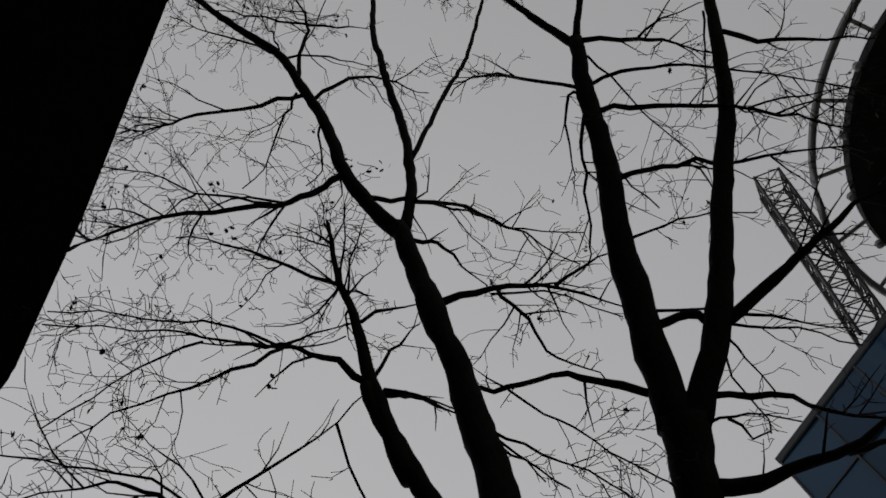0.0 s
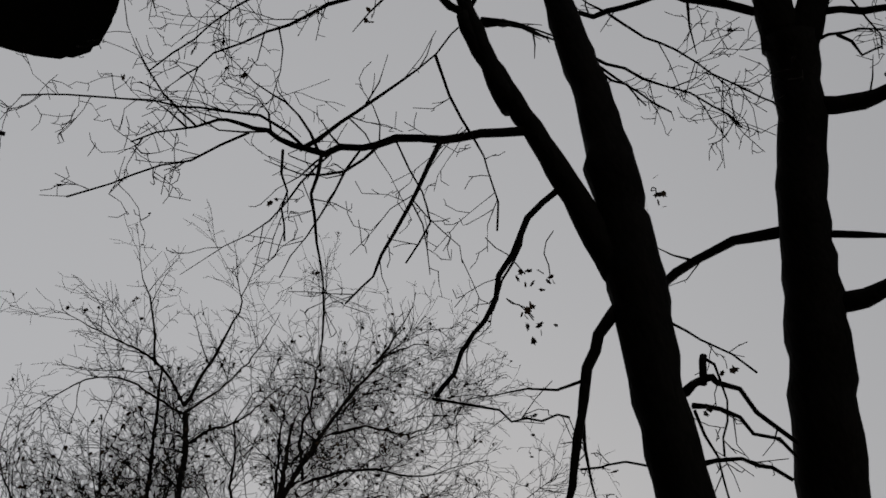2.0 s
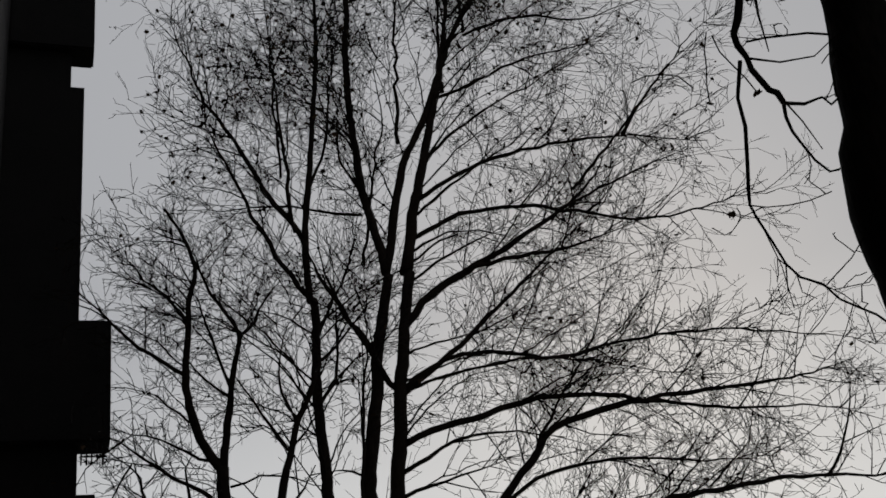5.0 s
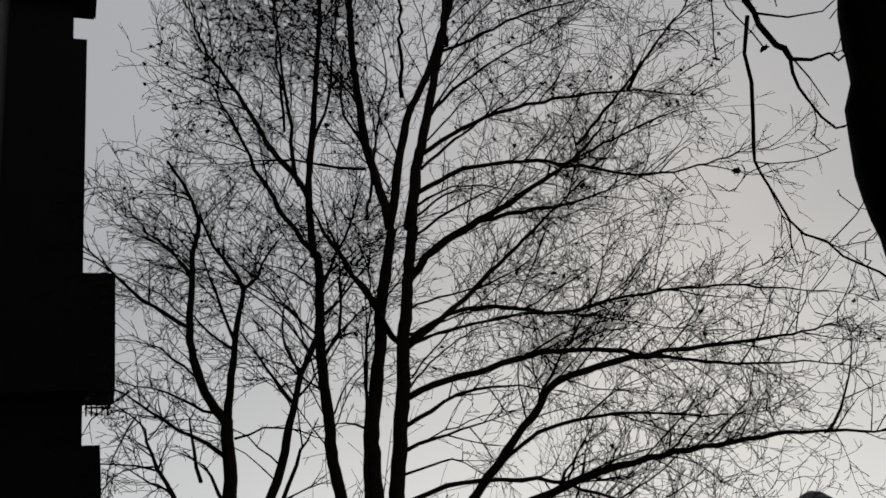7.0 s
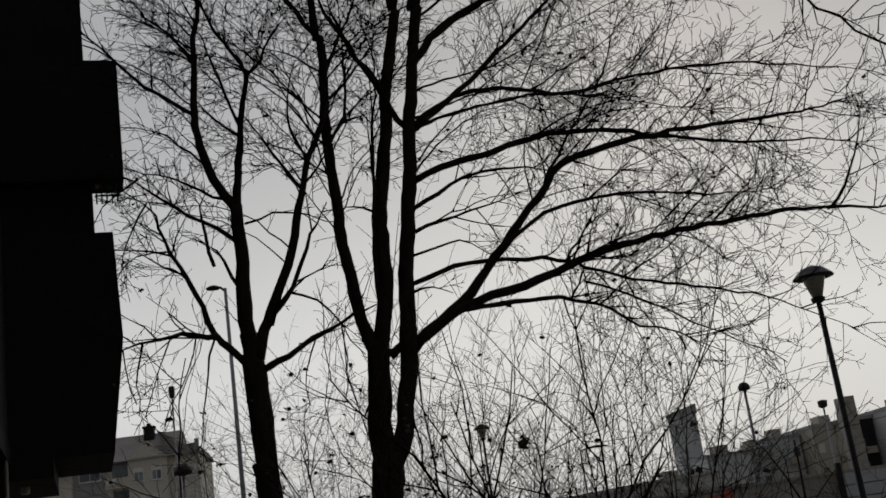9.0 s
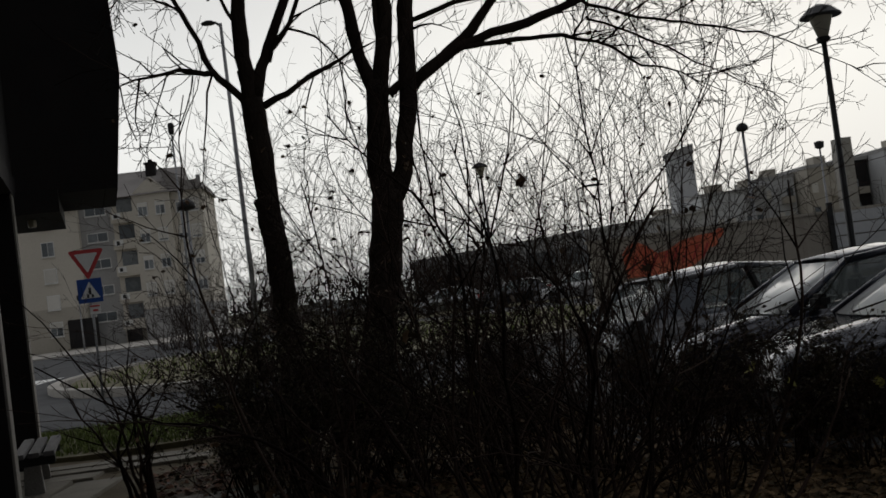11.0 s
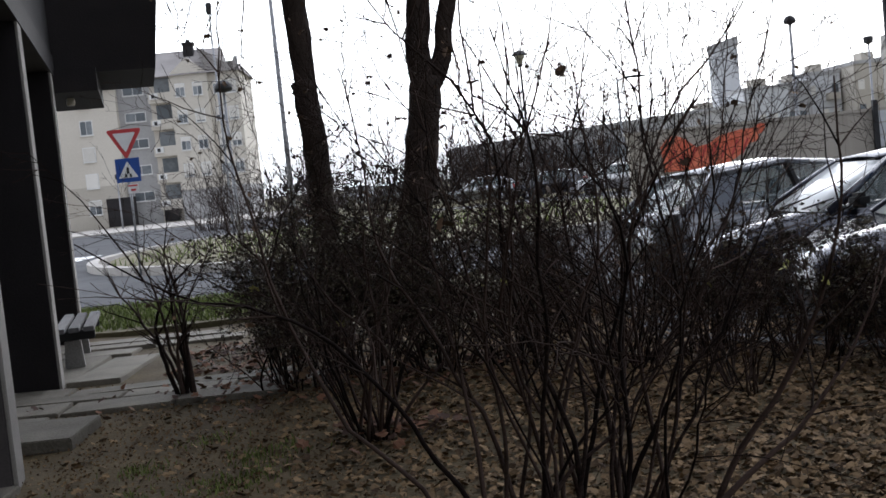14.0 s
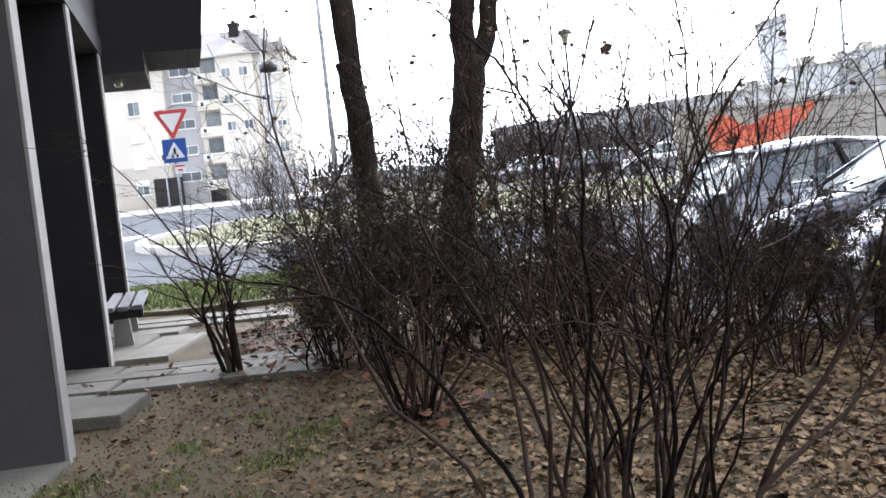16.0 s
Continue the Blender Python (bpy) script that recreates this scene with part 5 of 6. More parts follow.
BARE, HEDGE, TALL = dict(group="bare shrubs"), dict(group="hedge shrubs"), dict(group="tall shrubs", lift=0.02, bare=3)
CANES = []
CANES.append(((0.06, 4.35, 0.29), (-0.09, 4.4, 0.49), (-0.26, 4.44, 0.65), (-0.35, 4.49, 0.83), (-0.49, 4.58, 1.15), (-0.54, 4.62, 1.33)))
CANES.append(((0.2, 4.25, 0.32), (0.07, 4.19, 0.54), (-0.06, 4.14, 0.78), (-0.26, 4.06, 1.05), (-0.39, 4.04, 1.14), (-0.55, 4.02, 1.22), (-0.71, 4.02, 1.25)))
CANES.append(((0.24, 4.3, 0.3), (0.23, 4.38, 0.57), (0.2, 4.45, 0.82), (0.16, 4.52, 1.06), (0.15, 4.57, 1.23)))
CANES.append(((0.33, 4.5, 0.23), (0.35, 4.41, 0.58), (0.3, 4.31, 0.96), (0.33, 4.22, 1.27)))
CANES.append(((0.39, 4.6, 0.18), (0.48, 4.69, 0.52), (0.49, 4.75, 0.73), (0.44, 4.79, 0.88)))
CANES.append(((0.48, 4.4, 0.22), (0.49, 4.31, 0.6), (0.53, 4.2, 0.99), (0.51, 4.13, 1.23)))
CANES.append(((0.6, 4.3, 0.24), (0.68, 4.41, 0.63), (0.65, 4.51, 0.98), (0.56, 4.57, 1.2)))
CANES.append(((0.79, 4.46, 0.17), (0.87, 4.39, 0.41), (1.0, 4.33, 0.65), (1.08, 4.29, 0.77), (1.21, 4.25, 0.91)))
CANES.append(((0.51, 4.5, 0.22), (0.63, 4.55, 0.37), (0.82, 4.59, 0.48), (1.03, 4.66, 0.72)))
CANES.append(((1.15, 4.4, 0.15), (1.26, 4.33, 0.42), (1.4, 4.28, 0.62)))
CANES.append(((1.12, 4.3, 0.19), (1.36, 4.36, 0.36), (1.51, 4.39, 0.45)))
CANES.append(((0.93, 4.7, 0.08), (1.05, 4.64, 0.33), (1.17, 4.59, 0.53)))
CANES.append(((0.75, 4.37, 0.29), (0.77, 4.42, 0.47), (0.87, 4.53, 0.84)))
shrub((0.72, 4.5), 2.6, 0.42, 24, 101, "bare many-stemmed shrub standing among fallen leaves", leaves=0.004, r=0.0112, dense=(5.2, 5.5, 4), thin=0.0015, root=0.36, canes=CANES, **BARE)
shrub((-0.25, 7.1), 1.75, 0.72, 24, 102, "bare reddish shrub with arching stems", leaves=0.006, r=0.011, dense=(4, 6, 4), root=0.16, arch=0.015, **BARE)
shrub((1.35, 7.5), 1.7, 0.9, 18, 103, "bare shrub with straight dark stems", leaves=0.01, r=0.008, dense=(4, 6, 4), root=0.16, **BARE)
shrub((-1.88, 9.4), 1.3, 0.38, 9, 104, "small bare shrub beside broken paving", leaves=0.03, r=0.02, dense=(7, 8, 6), **BARE)
shrub((-0.90, 9.3), 1.22, 0.55, 46, 105, "dense dark shrub in the hedge", GREEN_LEAF, 0.85, (9, 11, 7), 0.030, root=0.35, **HEDGE)
shrub((-0.4, 9.7), 1.32, 0.7, 46, 106, "dense dark shrub in the hedge", GREEN_LEAF, 0.85, (9, 11, 7), 0.030, root=0.35, **HEDGE)
shrub((0.25, 9.5), 1.2, 0.8, 46, 107, "dense dark shrub in the hedge", GREEN_LEAF, 0.85, (9, 11, 7), 0.030, root=0.35, **HEDGE)
shrub((0.95, 9.3), 1.14, 0.8, 46, 118, "dense dark shrub in the hedge", GREEN_LEAF, 0.7, (9, 11, 7), 0.030, root=0.35, **HEDGE)
shrub((1.75, 8.9), 1.1, 0.8, 44, 108, "dense twiggy shrub in the hedge", DRY_LEAF, 0.04, (10, 12, 8), 0.035, root=0.35, **HEDGE)
shrub((2.45, 8.7), 0.95, 0.8, 44, 109, "clipped twiggy hedge shrub before the parked cars", GREEN_LEAF, 0.3, (10, 12, 8), 0.032, root=0.35, **HEDGE)
shrub((3.0, 8.2), 0.92, 0.8, 44, 110, "clipped twiggy hedge shrub before the parked cars", GREEN_LEAF, 0.3, (10, 12, 8), 0.032, root=0.35, **HEDGE)
shrub((3.5, 7.6), 0.90, 0.8, 44, 111, "clipped twiggy hedge shrub before the parked cars", GREEN_LEAF, 0.3, (10, 12, 8), 0.032, root=0.35, **HEDGE)
shrub((2.2, 7.4), 0.9, 1.2, 24, 112, "low twiggy shrub over leaf litter", DRY_LEAF, 0.03, (8, 9, 6), 0.04, root=0.3, **HEDGE)
shrub((1.75, 8.3), 3.3, 0.5, 14, 113, "tall upright shrub with a few withered leaves", leaves=0.012, size=0.05, r=0.0085, dense=(4, 6.5, 5), thin=0.0016, **TALL)
shrub((2.4, 8.8), 3.4, 0.5, 12, 114, "tall upright shrub with a few withered leaves", leaves=0.012, size=0.05, r=0.0085, dense=(4, 6.5, 5), thin=0.0016, **TALL)
shrub((1.15, 9.8), 3.3, 0.6, 28, 115, "tall thin shrub with withered leaves against the sky", leaves=0.025, size=0.05, r=0.009, dense=(4.2, 7, 5), thin=0.0016, **TALL)
shrub((-0.25, 11.3), 3.2, 0.5, 20, 119, "thin shrub with withered leaves between the trees", leaves=0.03, size=0.05, r=0.009, dense=(4, 6.5, 5), thin=0.0017, **TALL)
shrub((0.25, 10.6), 3.0, 0.6, 22, 116, "thin shrub with withered leaves between the trees", leaves=0.03, size=0.05, r=0.009, dense=(4, 6.5, 5), thin=0.0017, **TALL)
shrub((-1.0, 11.0), 2.9, 0.7, 20, 117, "thin shrub with withered leaves between the trees", leaves=0.03, size=0.05, r=0.009, dense=(4, 6.5, 5), thin=0.0017, **TALL)


# ---- ground, roads, kerbs ----
def sheet(name, x0, x1, y0, y1, z, nx, ny, mat, label, bumpy=0.0, soft_edge=0.0):
    g = Geo()
    for j in range(ny + 1):
        for i in range(nx + 1):
            x, y = x0 + (x1 - x0) * i / nx, y0 + (y1 - y0) * j / ny
            h = bumpy * (noise.noise(Vector((x * 0.9, y * 0.9, 3.0))) + 0.5 * noise.noise(Vector((x * 2.7, y * 2.7, 8.0)))) if bumpy else 0.0
            g.v.append((x, y, z + h))
    for j in range(ny):
        for i in range(nx):
            a = j * (nx + 1) + i
            g.f.append((a, a + 1, a + nx + 2, a + nx + 1))
    return solid(name, g, mat, label, "ground", smooth=True)


sheet("ground", -1500, 1500, -1500, 1500, -0.06, 4, 4, DULL_GRASS, "dull winter verge reaching the horizon")
sheet("soil_bed", -6.5, 7.5, -7, 16.5, 0.0, 110, 180, DIRT, "dark damp soil under the shrubs", bumpy=0.022)
solid("road", Geo().prism([(-70, 19.0), (12.0, 19.0), (60, 22), (60, 62), (-4, 62), (-8, 86), (-70, 86)], 0.03, "z", -0.05), ASPHALT, "damp grey asphalt road", "road")
solid("parking_lot", Geo().prism([(2.2, 9.8), (5.0, 6.4), (14, 6.4), (14, 24), (2.6, 20)], 0.05, "z", -0.03), ASPHALT, "damp asphalt parking bay", "road")
solid("far_pavement", Geo().box(-70, -6, 86, 112, -0.05, 0.10), KERB, "pale far pavement before the houses", "pavement")
for sx in (-15.2, -12.6):
    solid("road_marking", Geo().box(sx, sx + 1.1, 40.5, 45.0, -0.019, -0.014), WHITE, "worn white crossing stripe on the road", "road marking")


def oval(cx, cy, rx, ry, n=48, power=2.6):
    pts = []
    for k in range(n):
        a = 2 * math.pi * k / n
        c, s = math.cos(a), math.sin(a)
        pts.append((cx + rx * math.copysign(abs(c) ** (2 / power), c), cy + ry * math.copysign(abs(s) ** (2 / power), s)))
    return pts


island = solid("traffic_island", Geo().prism(oval(0.3, 38.5, 9.3, 12.6, power=2.2), 0.16, "z", -0.03), DULL_GRASS, "grassed traffic island in the road", "island")
ring = oval(0.3, 38.5, 9.6, 12.95, power=2.2)
for k in range(len(ring)):
    (ax, ay), (bx, by) = ring[k], ring[(k + 1) % len(ring)]
    g = Geo().box(0, math.hypot(bx - ax, by - ay) - 0.02, -0.32, 0.0, -0.03, 0.19)
    piece = new("kerbstone", g.mesh("kerbstone", KERB))
    piece.matrix_world = pose(ax, ay, 0, 0, 0, math.degrees(math.atan2(by - ay, bx - ax)))
    piece.parent = island
solid("grass_verge", Geo().prism([(-5.3, 15.2), (-3.6, 14.6), (-1.8, 14.8), (-0.6, 16.0), (-1.0, 18.8), (-5.3, 18.9)], 0.09, "z", -0.02), DULL_GRASS, "strip of verge beside the road", "verge")

rng = random.Random(5)


def blades(name, count, place, size, mat, label):
    g = Geo()
    for _ in range(count):
        x, y, z = place()
        a, h, w = rng.uniform(0, 6.3), size * rng.uniform(0.5, 1.3), size * 0.10
        b, lx, ly = len(g.v), rng.gauss(0, 0.35) * h, rng.gauss(0, 0.35) * h
        c, s = math.cos(a) * w, math.sin(a) * w
        g.v += [(x - c, y - s, z), (x + c, y + s, z), (x + lx * 0.5 + c * 0.6, y + ly * 0.5 + s * 0.6, z + h * 0.6), (x + lx, y + ly, z + h)]
        g.f += [(b, b + 1, b + 2), (b, b + 2, b + 3)]
    return tagged(new(name, g.mesh(name, mat)), label, "grass", kind="stuff")


blades("grass", 6500, lambda: (rng.uniform(-5.2, -2.0), rng.uniform(14.8, 18.6), 0.06), 0.09, GRASS, "bright green winter grass by the road")
TUFTS = [(rng.gauss(-1.5, 0.5), rng.gauss(6.0, 0.8)) for _ in range(26)]


def tuft():
    cx, cy = rng.choice(TUFTS)
    return rng.gauss(cx, 0.09), rng.gauss(cy, 0.12), 0.0


blades("thin_grass", 2600, tuft, 0.045, GRASS, "sparse short grass on bare soil")
blades("island_grass", 1500, lambda: (0.3 + 8.2 * rng.uniform(-1, 1), 38.5 + 8.5 * rng.uniform(-1, 1), 0.12), 0.22, GRASS, "short grass on the traffic island")


def litter(name, count, place, sizes, mat, label):
    g = Geo()
    for _ in range(count):
        x, y, z = place()
        h = 0.022 * (noise.noise(Vector((x * 0.9, y * 0.9, 3.0))) + 0.5 * noise.noise(Vector((x * 2.7, y * 2.7, 8.0))))
        at_z, size = z + h + rng.uniform(0.006, 0.03), rng.uniform(*sizes)
        if sizes[1] <= 0.03:
            g.leaflet((x, y, at_z), size, rng)
        else:
            g.leaf((x, y, at_z), size, rng.uniform(0, 6.3), rng, 0.6)
    return tagged(new(name, g.mesh(name, mat)), label, "leaves", kind="stuff")


def leaf_bed():
    """Thick over the right of the bed, thin towards the paving."""
    while True:
        x, y = rng.uniform(-2.3, 6.5), 3.2 + 9.3 * rng.random() ** 1.3
        if rng.random() < min(1.0, max(0.10, 0.22 + 0.32 * (x + 0.9))):
            return x, y, 0.0


litter("leaf_litter", 46000, leaf_bed, (0.025, 0.075), FALLEN, "brown fallen leaves strewn over damp soil")
litter("rusty_leaves", 420, lambda: (rng.gauss(-0.6, 0.9), rng.gauss(9.3, 0.5), 0.04), (0.05, 0.09), RUST_LEAF, "rust-red fallen leaves under the hedge")
litter("leaf_crumbs", 34000, lambda: (rng.uniform(-3.4, 3.5), 3.0 + 7.5 * rng.random() ** 1.3, -0.005), (0.008, 0.030), FALLEN, "crumbs of broken leaf and twig on the soil")
litter("curled_leaves", 90, lambda: (rng.gauss(-0.15, 0.25), rng.gauss(7.2, 0.2), 0.05), (0.06, 0.11), RUST_LEAF, "curled rust-brown leaves caught in the shrub")
litter("verge_leaves", 500, lambda: (rng.uniform(-2.3, -0.6), rng.uniform(10.5, 12.5), 0.02), (0.05, 0.10), RUST_LEAF, "rust-red fallen leaves beside the hedge")

# ---- the block with the arcade; its frame runs along the facade ----
FRONT = pose(0, 0, 0, 0, 0, 12.3)
block = thing("apartment_block", FRONT, "dark rendered apartment block over an arcade of pillars", "building")
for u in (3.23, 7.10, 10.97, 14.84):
    p = new("pillar", bevelled(Geo().box(-1.45, -0.915, u, u + 0.36, 0, 3.42), PILLAR if u < 8 else PILLAR_SHADED, "pillar", 0.012))
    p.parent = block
    tagged(p, "grey-brown rendered pillar" if u < 8 else "dark brown pillar, arcade shade in its colour")
    # Thin strip added over the outer face to carry its painted skylight.
    q = new("lit_edge_strip", bevelled(Geo().box(-0.915, -0.89, u + 0.004, u + 0.356, 0.0, 3.42), PILLAR_EDGE, "lit_edge_strip", 0.006))
    q.parent = p
    tagged(q, "pale edge face, skylight put into its colour")
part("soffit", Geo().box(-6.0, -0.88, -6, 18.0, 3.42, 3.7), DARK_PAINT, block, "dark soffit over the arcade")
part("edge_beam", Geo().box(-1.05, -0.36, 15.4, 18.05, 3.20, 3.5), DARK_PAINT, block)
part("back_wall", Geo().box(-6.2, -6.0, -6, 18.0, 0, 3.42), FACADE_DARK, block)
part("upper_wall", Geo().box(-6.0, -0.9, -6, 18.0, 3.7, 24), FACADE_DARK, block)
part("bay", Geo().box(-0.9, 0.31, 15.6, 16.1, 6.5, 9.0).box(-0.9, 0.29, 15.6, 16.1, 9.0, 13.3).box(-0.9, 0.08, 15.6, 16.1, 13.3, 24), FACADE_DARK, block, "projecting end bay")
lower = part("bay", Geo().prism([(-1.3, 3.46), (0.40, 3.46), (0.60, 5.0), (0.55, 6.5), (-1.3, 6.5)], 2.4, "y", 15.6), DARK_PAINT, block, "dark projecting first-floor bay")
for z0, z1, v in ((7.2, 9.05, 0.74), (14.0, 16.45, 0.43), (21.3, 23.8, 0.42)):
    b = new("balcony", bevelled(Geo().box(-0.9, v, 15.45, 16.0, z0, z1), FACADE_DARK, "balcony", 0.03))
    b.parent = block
    for k in range(5 if z0 < 8 else 0):
        part("rail_bar", Geo().tube([(0.36 + 0.07 * k, 15.5, z0 - 0.32), (0.36 + 0.07 * k, 15.5, z0 + 0.02)], [0.012, 0.012], 5), DARK_METAL, b)
    if z0 < 8:
        part("rail", Geo().tube([(0.34, 15.5, z0 - 0.2), (0.36 + 0.34, 15.5, z0 - 0.2)], [0.014, 0.014], 5), DARK_METAL, b)
for z, ln in ((19.4, 0.55), (23.9, 0.7)):
    part("overflow_pipe", Geo().tube([(0.0, 15.7, z), (ln, 15.7, z - 0.04)], [0.05, 0.05], 6), DARK_METAL, block)
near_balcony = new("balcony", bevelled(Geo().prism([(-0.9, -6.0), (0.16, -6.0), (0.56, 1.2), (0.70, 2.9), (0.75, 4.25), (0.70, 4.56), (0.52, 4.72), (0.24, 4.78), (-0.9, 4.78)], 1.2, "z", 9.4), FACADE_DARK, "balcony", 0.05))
near_balcony.parent = block
part("soffit_lamp", Geo().lathe([(0.05, 3.10), (0.06, 3.14), (0.05, 3.2)], 10, (-0.75, 16.2)), LAMP_GLASS, block, "small pale soffit lamp")

# ---- paving beside the arcade ----
paving = thing("pavement", pose(0, 0, 0, 0, 0, -1.5), "cracked, tilted concrete paving slabs beside the arcade", "pavement", kind="structure")
rows = [(7.72, 8.52, (-3.42, -3.20, -2.56)), (8.62, 9.02, (-4.5, -3.75, -3.12)), (9.05, 9.52, (-4.6, -3.9, -3.08, -2.15, -1.25)), (9.54, 9.92, (-4.7, -3.95, -2.72, -1.75, -0.9)),
        (9.94, 10.32, (-4.8, -4.0, -3.3, -2.25, -1.3)), (10.62, 12.35, (-4.7, -4.05, -3.52, -2.98)), (12.45, 13.0, (-4.9, -4.2, -3.35)),
        (13.05, 13.42, (-5.3, -4.3, -3.2, -2.2)), (13.45, 13.95, (-5.4, -4.4, -3.4, -2.5)), (5.9, 6.72, (-4.2, -3.35, -2.55)), (5.0, 5.85, (-4.0, -3.2, -2.5)), (6.78, 7.6, (-4.3, -3.5))]
for y0, y1, xs in rows:
    for x0, x1 in zip(xs, xs[1:]):
        s = new("slab", bevelled(Geo().box(-(x1 - x0) / 2 + 0.012, (x1 - x0) / 2 - 0.012, -(y1 - y0) / 2 + 0.01, (y1 - y0) / 2 - 0.01, -0.06, 0.035), SLAB, "slab", 0.008))
        s.parent = paving
        s.matrix_basis = pose((x0 + x1) / 2, (y0 + y1) / 2, (0.045 if y1 == 8.52 else -0.004) + rng.uniform(0, 0.018), rng.gauss(0, 1.0), rng.gauss(0, 0.8), rng.gauss(0, 1.2))

# ---- bench by the arcade ----
bench = thing("bench", FRONT @ pose(-0.80, 12.85, 0.03), "grey slatted bench on stout concrete legs", "bench")
for k in range(3):
    s = new("slat", bevelled(Geo().box(-0.20 + 0.145 * k, -0.09 + 0.145 * k, -0.85, 0.95, 0.40, 0.45), WOOD, "slat", 0.008))
    s.parent = bench
for y in (-0.62, 0.6):
    s = new("leg", bevelled(Geo().prism([(-0.14, 0), (0.06, 0), (0.04, 0.30), (-0.12, 0.30)], 0.14, "y", y), CONCRETE, "leg", 0.012))
    s.parent = bench
    s = new("bracket", bevelled(Geo().box(-0.19, 0.19, y, y + 0.10, 0.30, 0.395), BLACK, "bracket", 0.01))
    s.parent = bench


# ---- parked cars ----
def car(m, paint, label, length=4.0, width=1.7, height=1.46, tail=RED, screen=CAR_GLASS, rear=CAR_GLASS, group="parked cars"):
    c = thing("car", m, label, "car", group)
    k, w, h = length / 4.0, width / 2, height / 1.46
    outline = [(2.00, 0.32), (2.02, 0.55), (1.93, 0.70), (1.60, 0.82), (0.98, 0.93), (0.2, 0.96), (-1.2, 0.98), (-1.86, 0.97), (-1.97, 0.80), (-2.0, 0.40), (-1.9, 0.22),
               (-1.60, 0.20), (-1.52, 0.42), (-1.25, 0.55), (-0.98, 0.42), (-0.90, 0.20), (0.90, 0.20), (0.98, 0.42), (1.25, 0.55), (1.52, 0.42), (1.60, 0.20), (1.9, 0.22)]
    me = Geo().prism([(x * k, z * h) for x, z in outline], 2 * w, "y", -w).mesh("body", paint)
    bm = bmesh.new()
    bm.from_mesh(me)
    bmesh.ops.recalc_face_normals(bm, faces=bm.faces)
    rim_edges = [e for e in bm.edges if len(e.link_faces) == 2 and any(len(f.verts) > 6 for f in e.link_faces)]
    bmesh.ops.bevel(bm, geom=rim_edges, offset=0.07, segments=3, affect="EDGES", clamp_overlap=True)
    for v in bm.verts:
        if v.co.x > 1.2 * k:
            v.co.y *= 1 - 0.13 * ((v.co.x / k - 1.2) / 0.8) ** 2
        if v.co.z < 0.5 * h:
            v.co.y *= 0.97
    bm.to_mesh(me)
    bm.free()
    me.shade_smooth()
    body = new("body", me)
    body.parent = c
    lo, up = w * 0.93, w * 0.70
    side = [(0.98, 0.93), (0.26, 1.38), (-0.40, 1.45), (-1.35, 1.36), (-1.86, 0.96)]
    P = {}
    for s in (-1, 1):
        for i, (x, z) in enumerate(side):
            P[s, i] = (x * k, s * (lo if i in (0, 4) else up), z * h)
    roof = Geo()
    for i in (1, 2, 3):
        for f in (-1, -0.55, 0, 0.55, 1):
            x, y, z = P[1, i]
            roof.v.append((x, y * f, z + 0.035 * (1 - f * f)))
    for i in range(2):
        for j in range(4):
            a = i * 5 + j
            roof.f.append((a, a + 5, a + 6, a + 1))
    roof_ob = part("roof", roof, paint, c, smooth=True)
    sol = roof_ob.modifiers.new("thickness", "SOLIDIFY")
    sol.thickness = 0.03
    for s in (-1, 1):
        for a, b in ((0, 1), (3, 4)):
            part("pillar", Geo().tube([P[s, a], P[s, b]], [0.045, 0.04], 6), paint, c, smooth=True)
        rail = [P[s, 1], P[s, 2], P[s, 3]]
        part("roof_rail", Geo().tube(rail, [0.04] * 3, 6), paint, c, smooth=True)
        mid_lo, mid_up = (-0.28 * k, s * lo, 0.955 * h), (-0.36 * k, s * up, 1.43 * h)
        part("door_pillar", Geo().tube([mid_lo, mid_up], [0.05, 0.045], 6), BLACK, c)
        inner = 0.985
        for a, b, d, e in ((P[s, 0], P[s, 1], mid_up, mid_lo), (mid_lo, mid_up, (-0.98 * k, s * up, 1.395 * h), (-1.12 * k, s * lo, 0.97 * h))):
            g = Geo()
            g.v += [(x, y * inner, z) for x, y, z in (a, b, d, e)]
            g.f.append((0, 1, 2, 3))
            ob = part("side_window", g, CAR_GLASS, c)
            ob.modifiers.new("thickness", "SOLIDIFY").thickness = 0.006
        quarter = Geo()
        quarter.v += [(-0.98 * k, s * up, 1.395 * h), P[s, 3], P[s, 4], (-1.12 * k, s * lo, 0.97 * h)]
        quarter.f.append((0, 1, 2, 3))
        part("quarter_panel", quarter, paint, c).modifiers.new("thickness", "SOLIDIFY").thickness = 0.02
        mir = new("mirror", bevelled(Geo().box(0.62 * k, 0.78 * k, s * (w + 0.02) - 0.09, s * (w + 0.02) + 0.11, 0.95 * h, 1.10 * h), BLACK, "mirror", 0.04))
        mir.parent = c
        for x in (1.25, -1.25):
            wheel = new("wheel")
            wheel.parent = c
            wheel.matrix_basis = pose(x * k, s * (w - 0.10), 0.30, 90)
            part("tyre", Geo().lathe([(0.19, -0.10), (0.29, -0.10), (0.305, -0.06), (0.305, 0.06), (0.29, 0.10), (0.19, 0.10)], 20), BLACK, wheel, smooth=True)
            part("rim", Geo().lathe([(0.05, -0.115), (0.185, -0.095), (0.195, 0.0), (0.185, 0.095), (0.05, 0.115)], 12), METAL, wheel)
        g = Geo().lathe([(0.02, -0.05), (0.12, -0.03), (0.15, 0.03), (0.08, 0.07)], 14)
        lamp = part("headlight", g, HEADLIGHT, c, "clear headlight", smooth=True)
        lamp.matrix_basis = pose(1.83 * k, s * w * 0.72, 0.68 * h, 0, 75, s * 24) @ Matrix.Diagonal((0.8, 1.35, 1, 1))
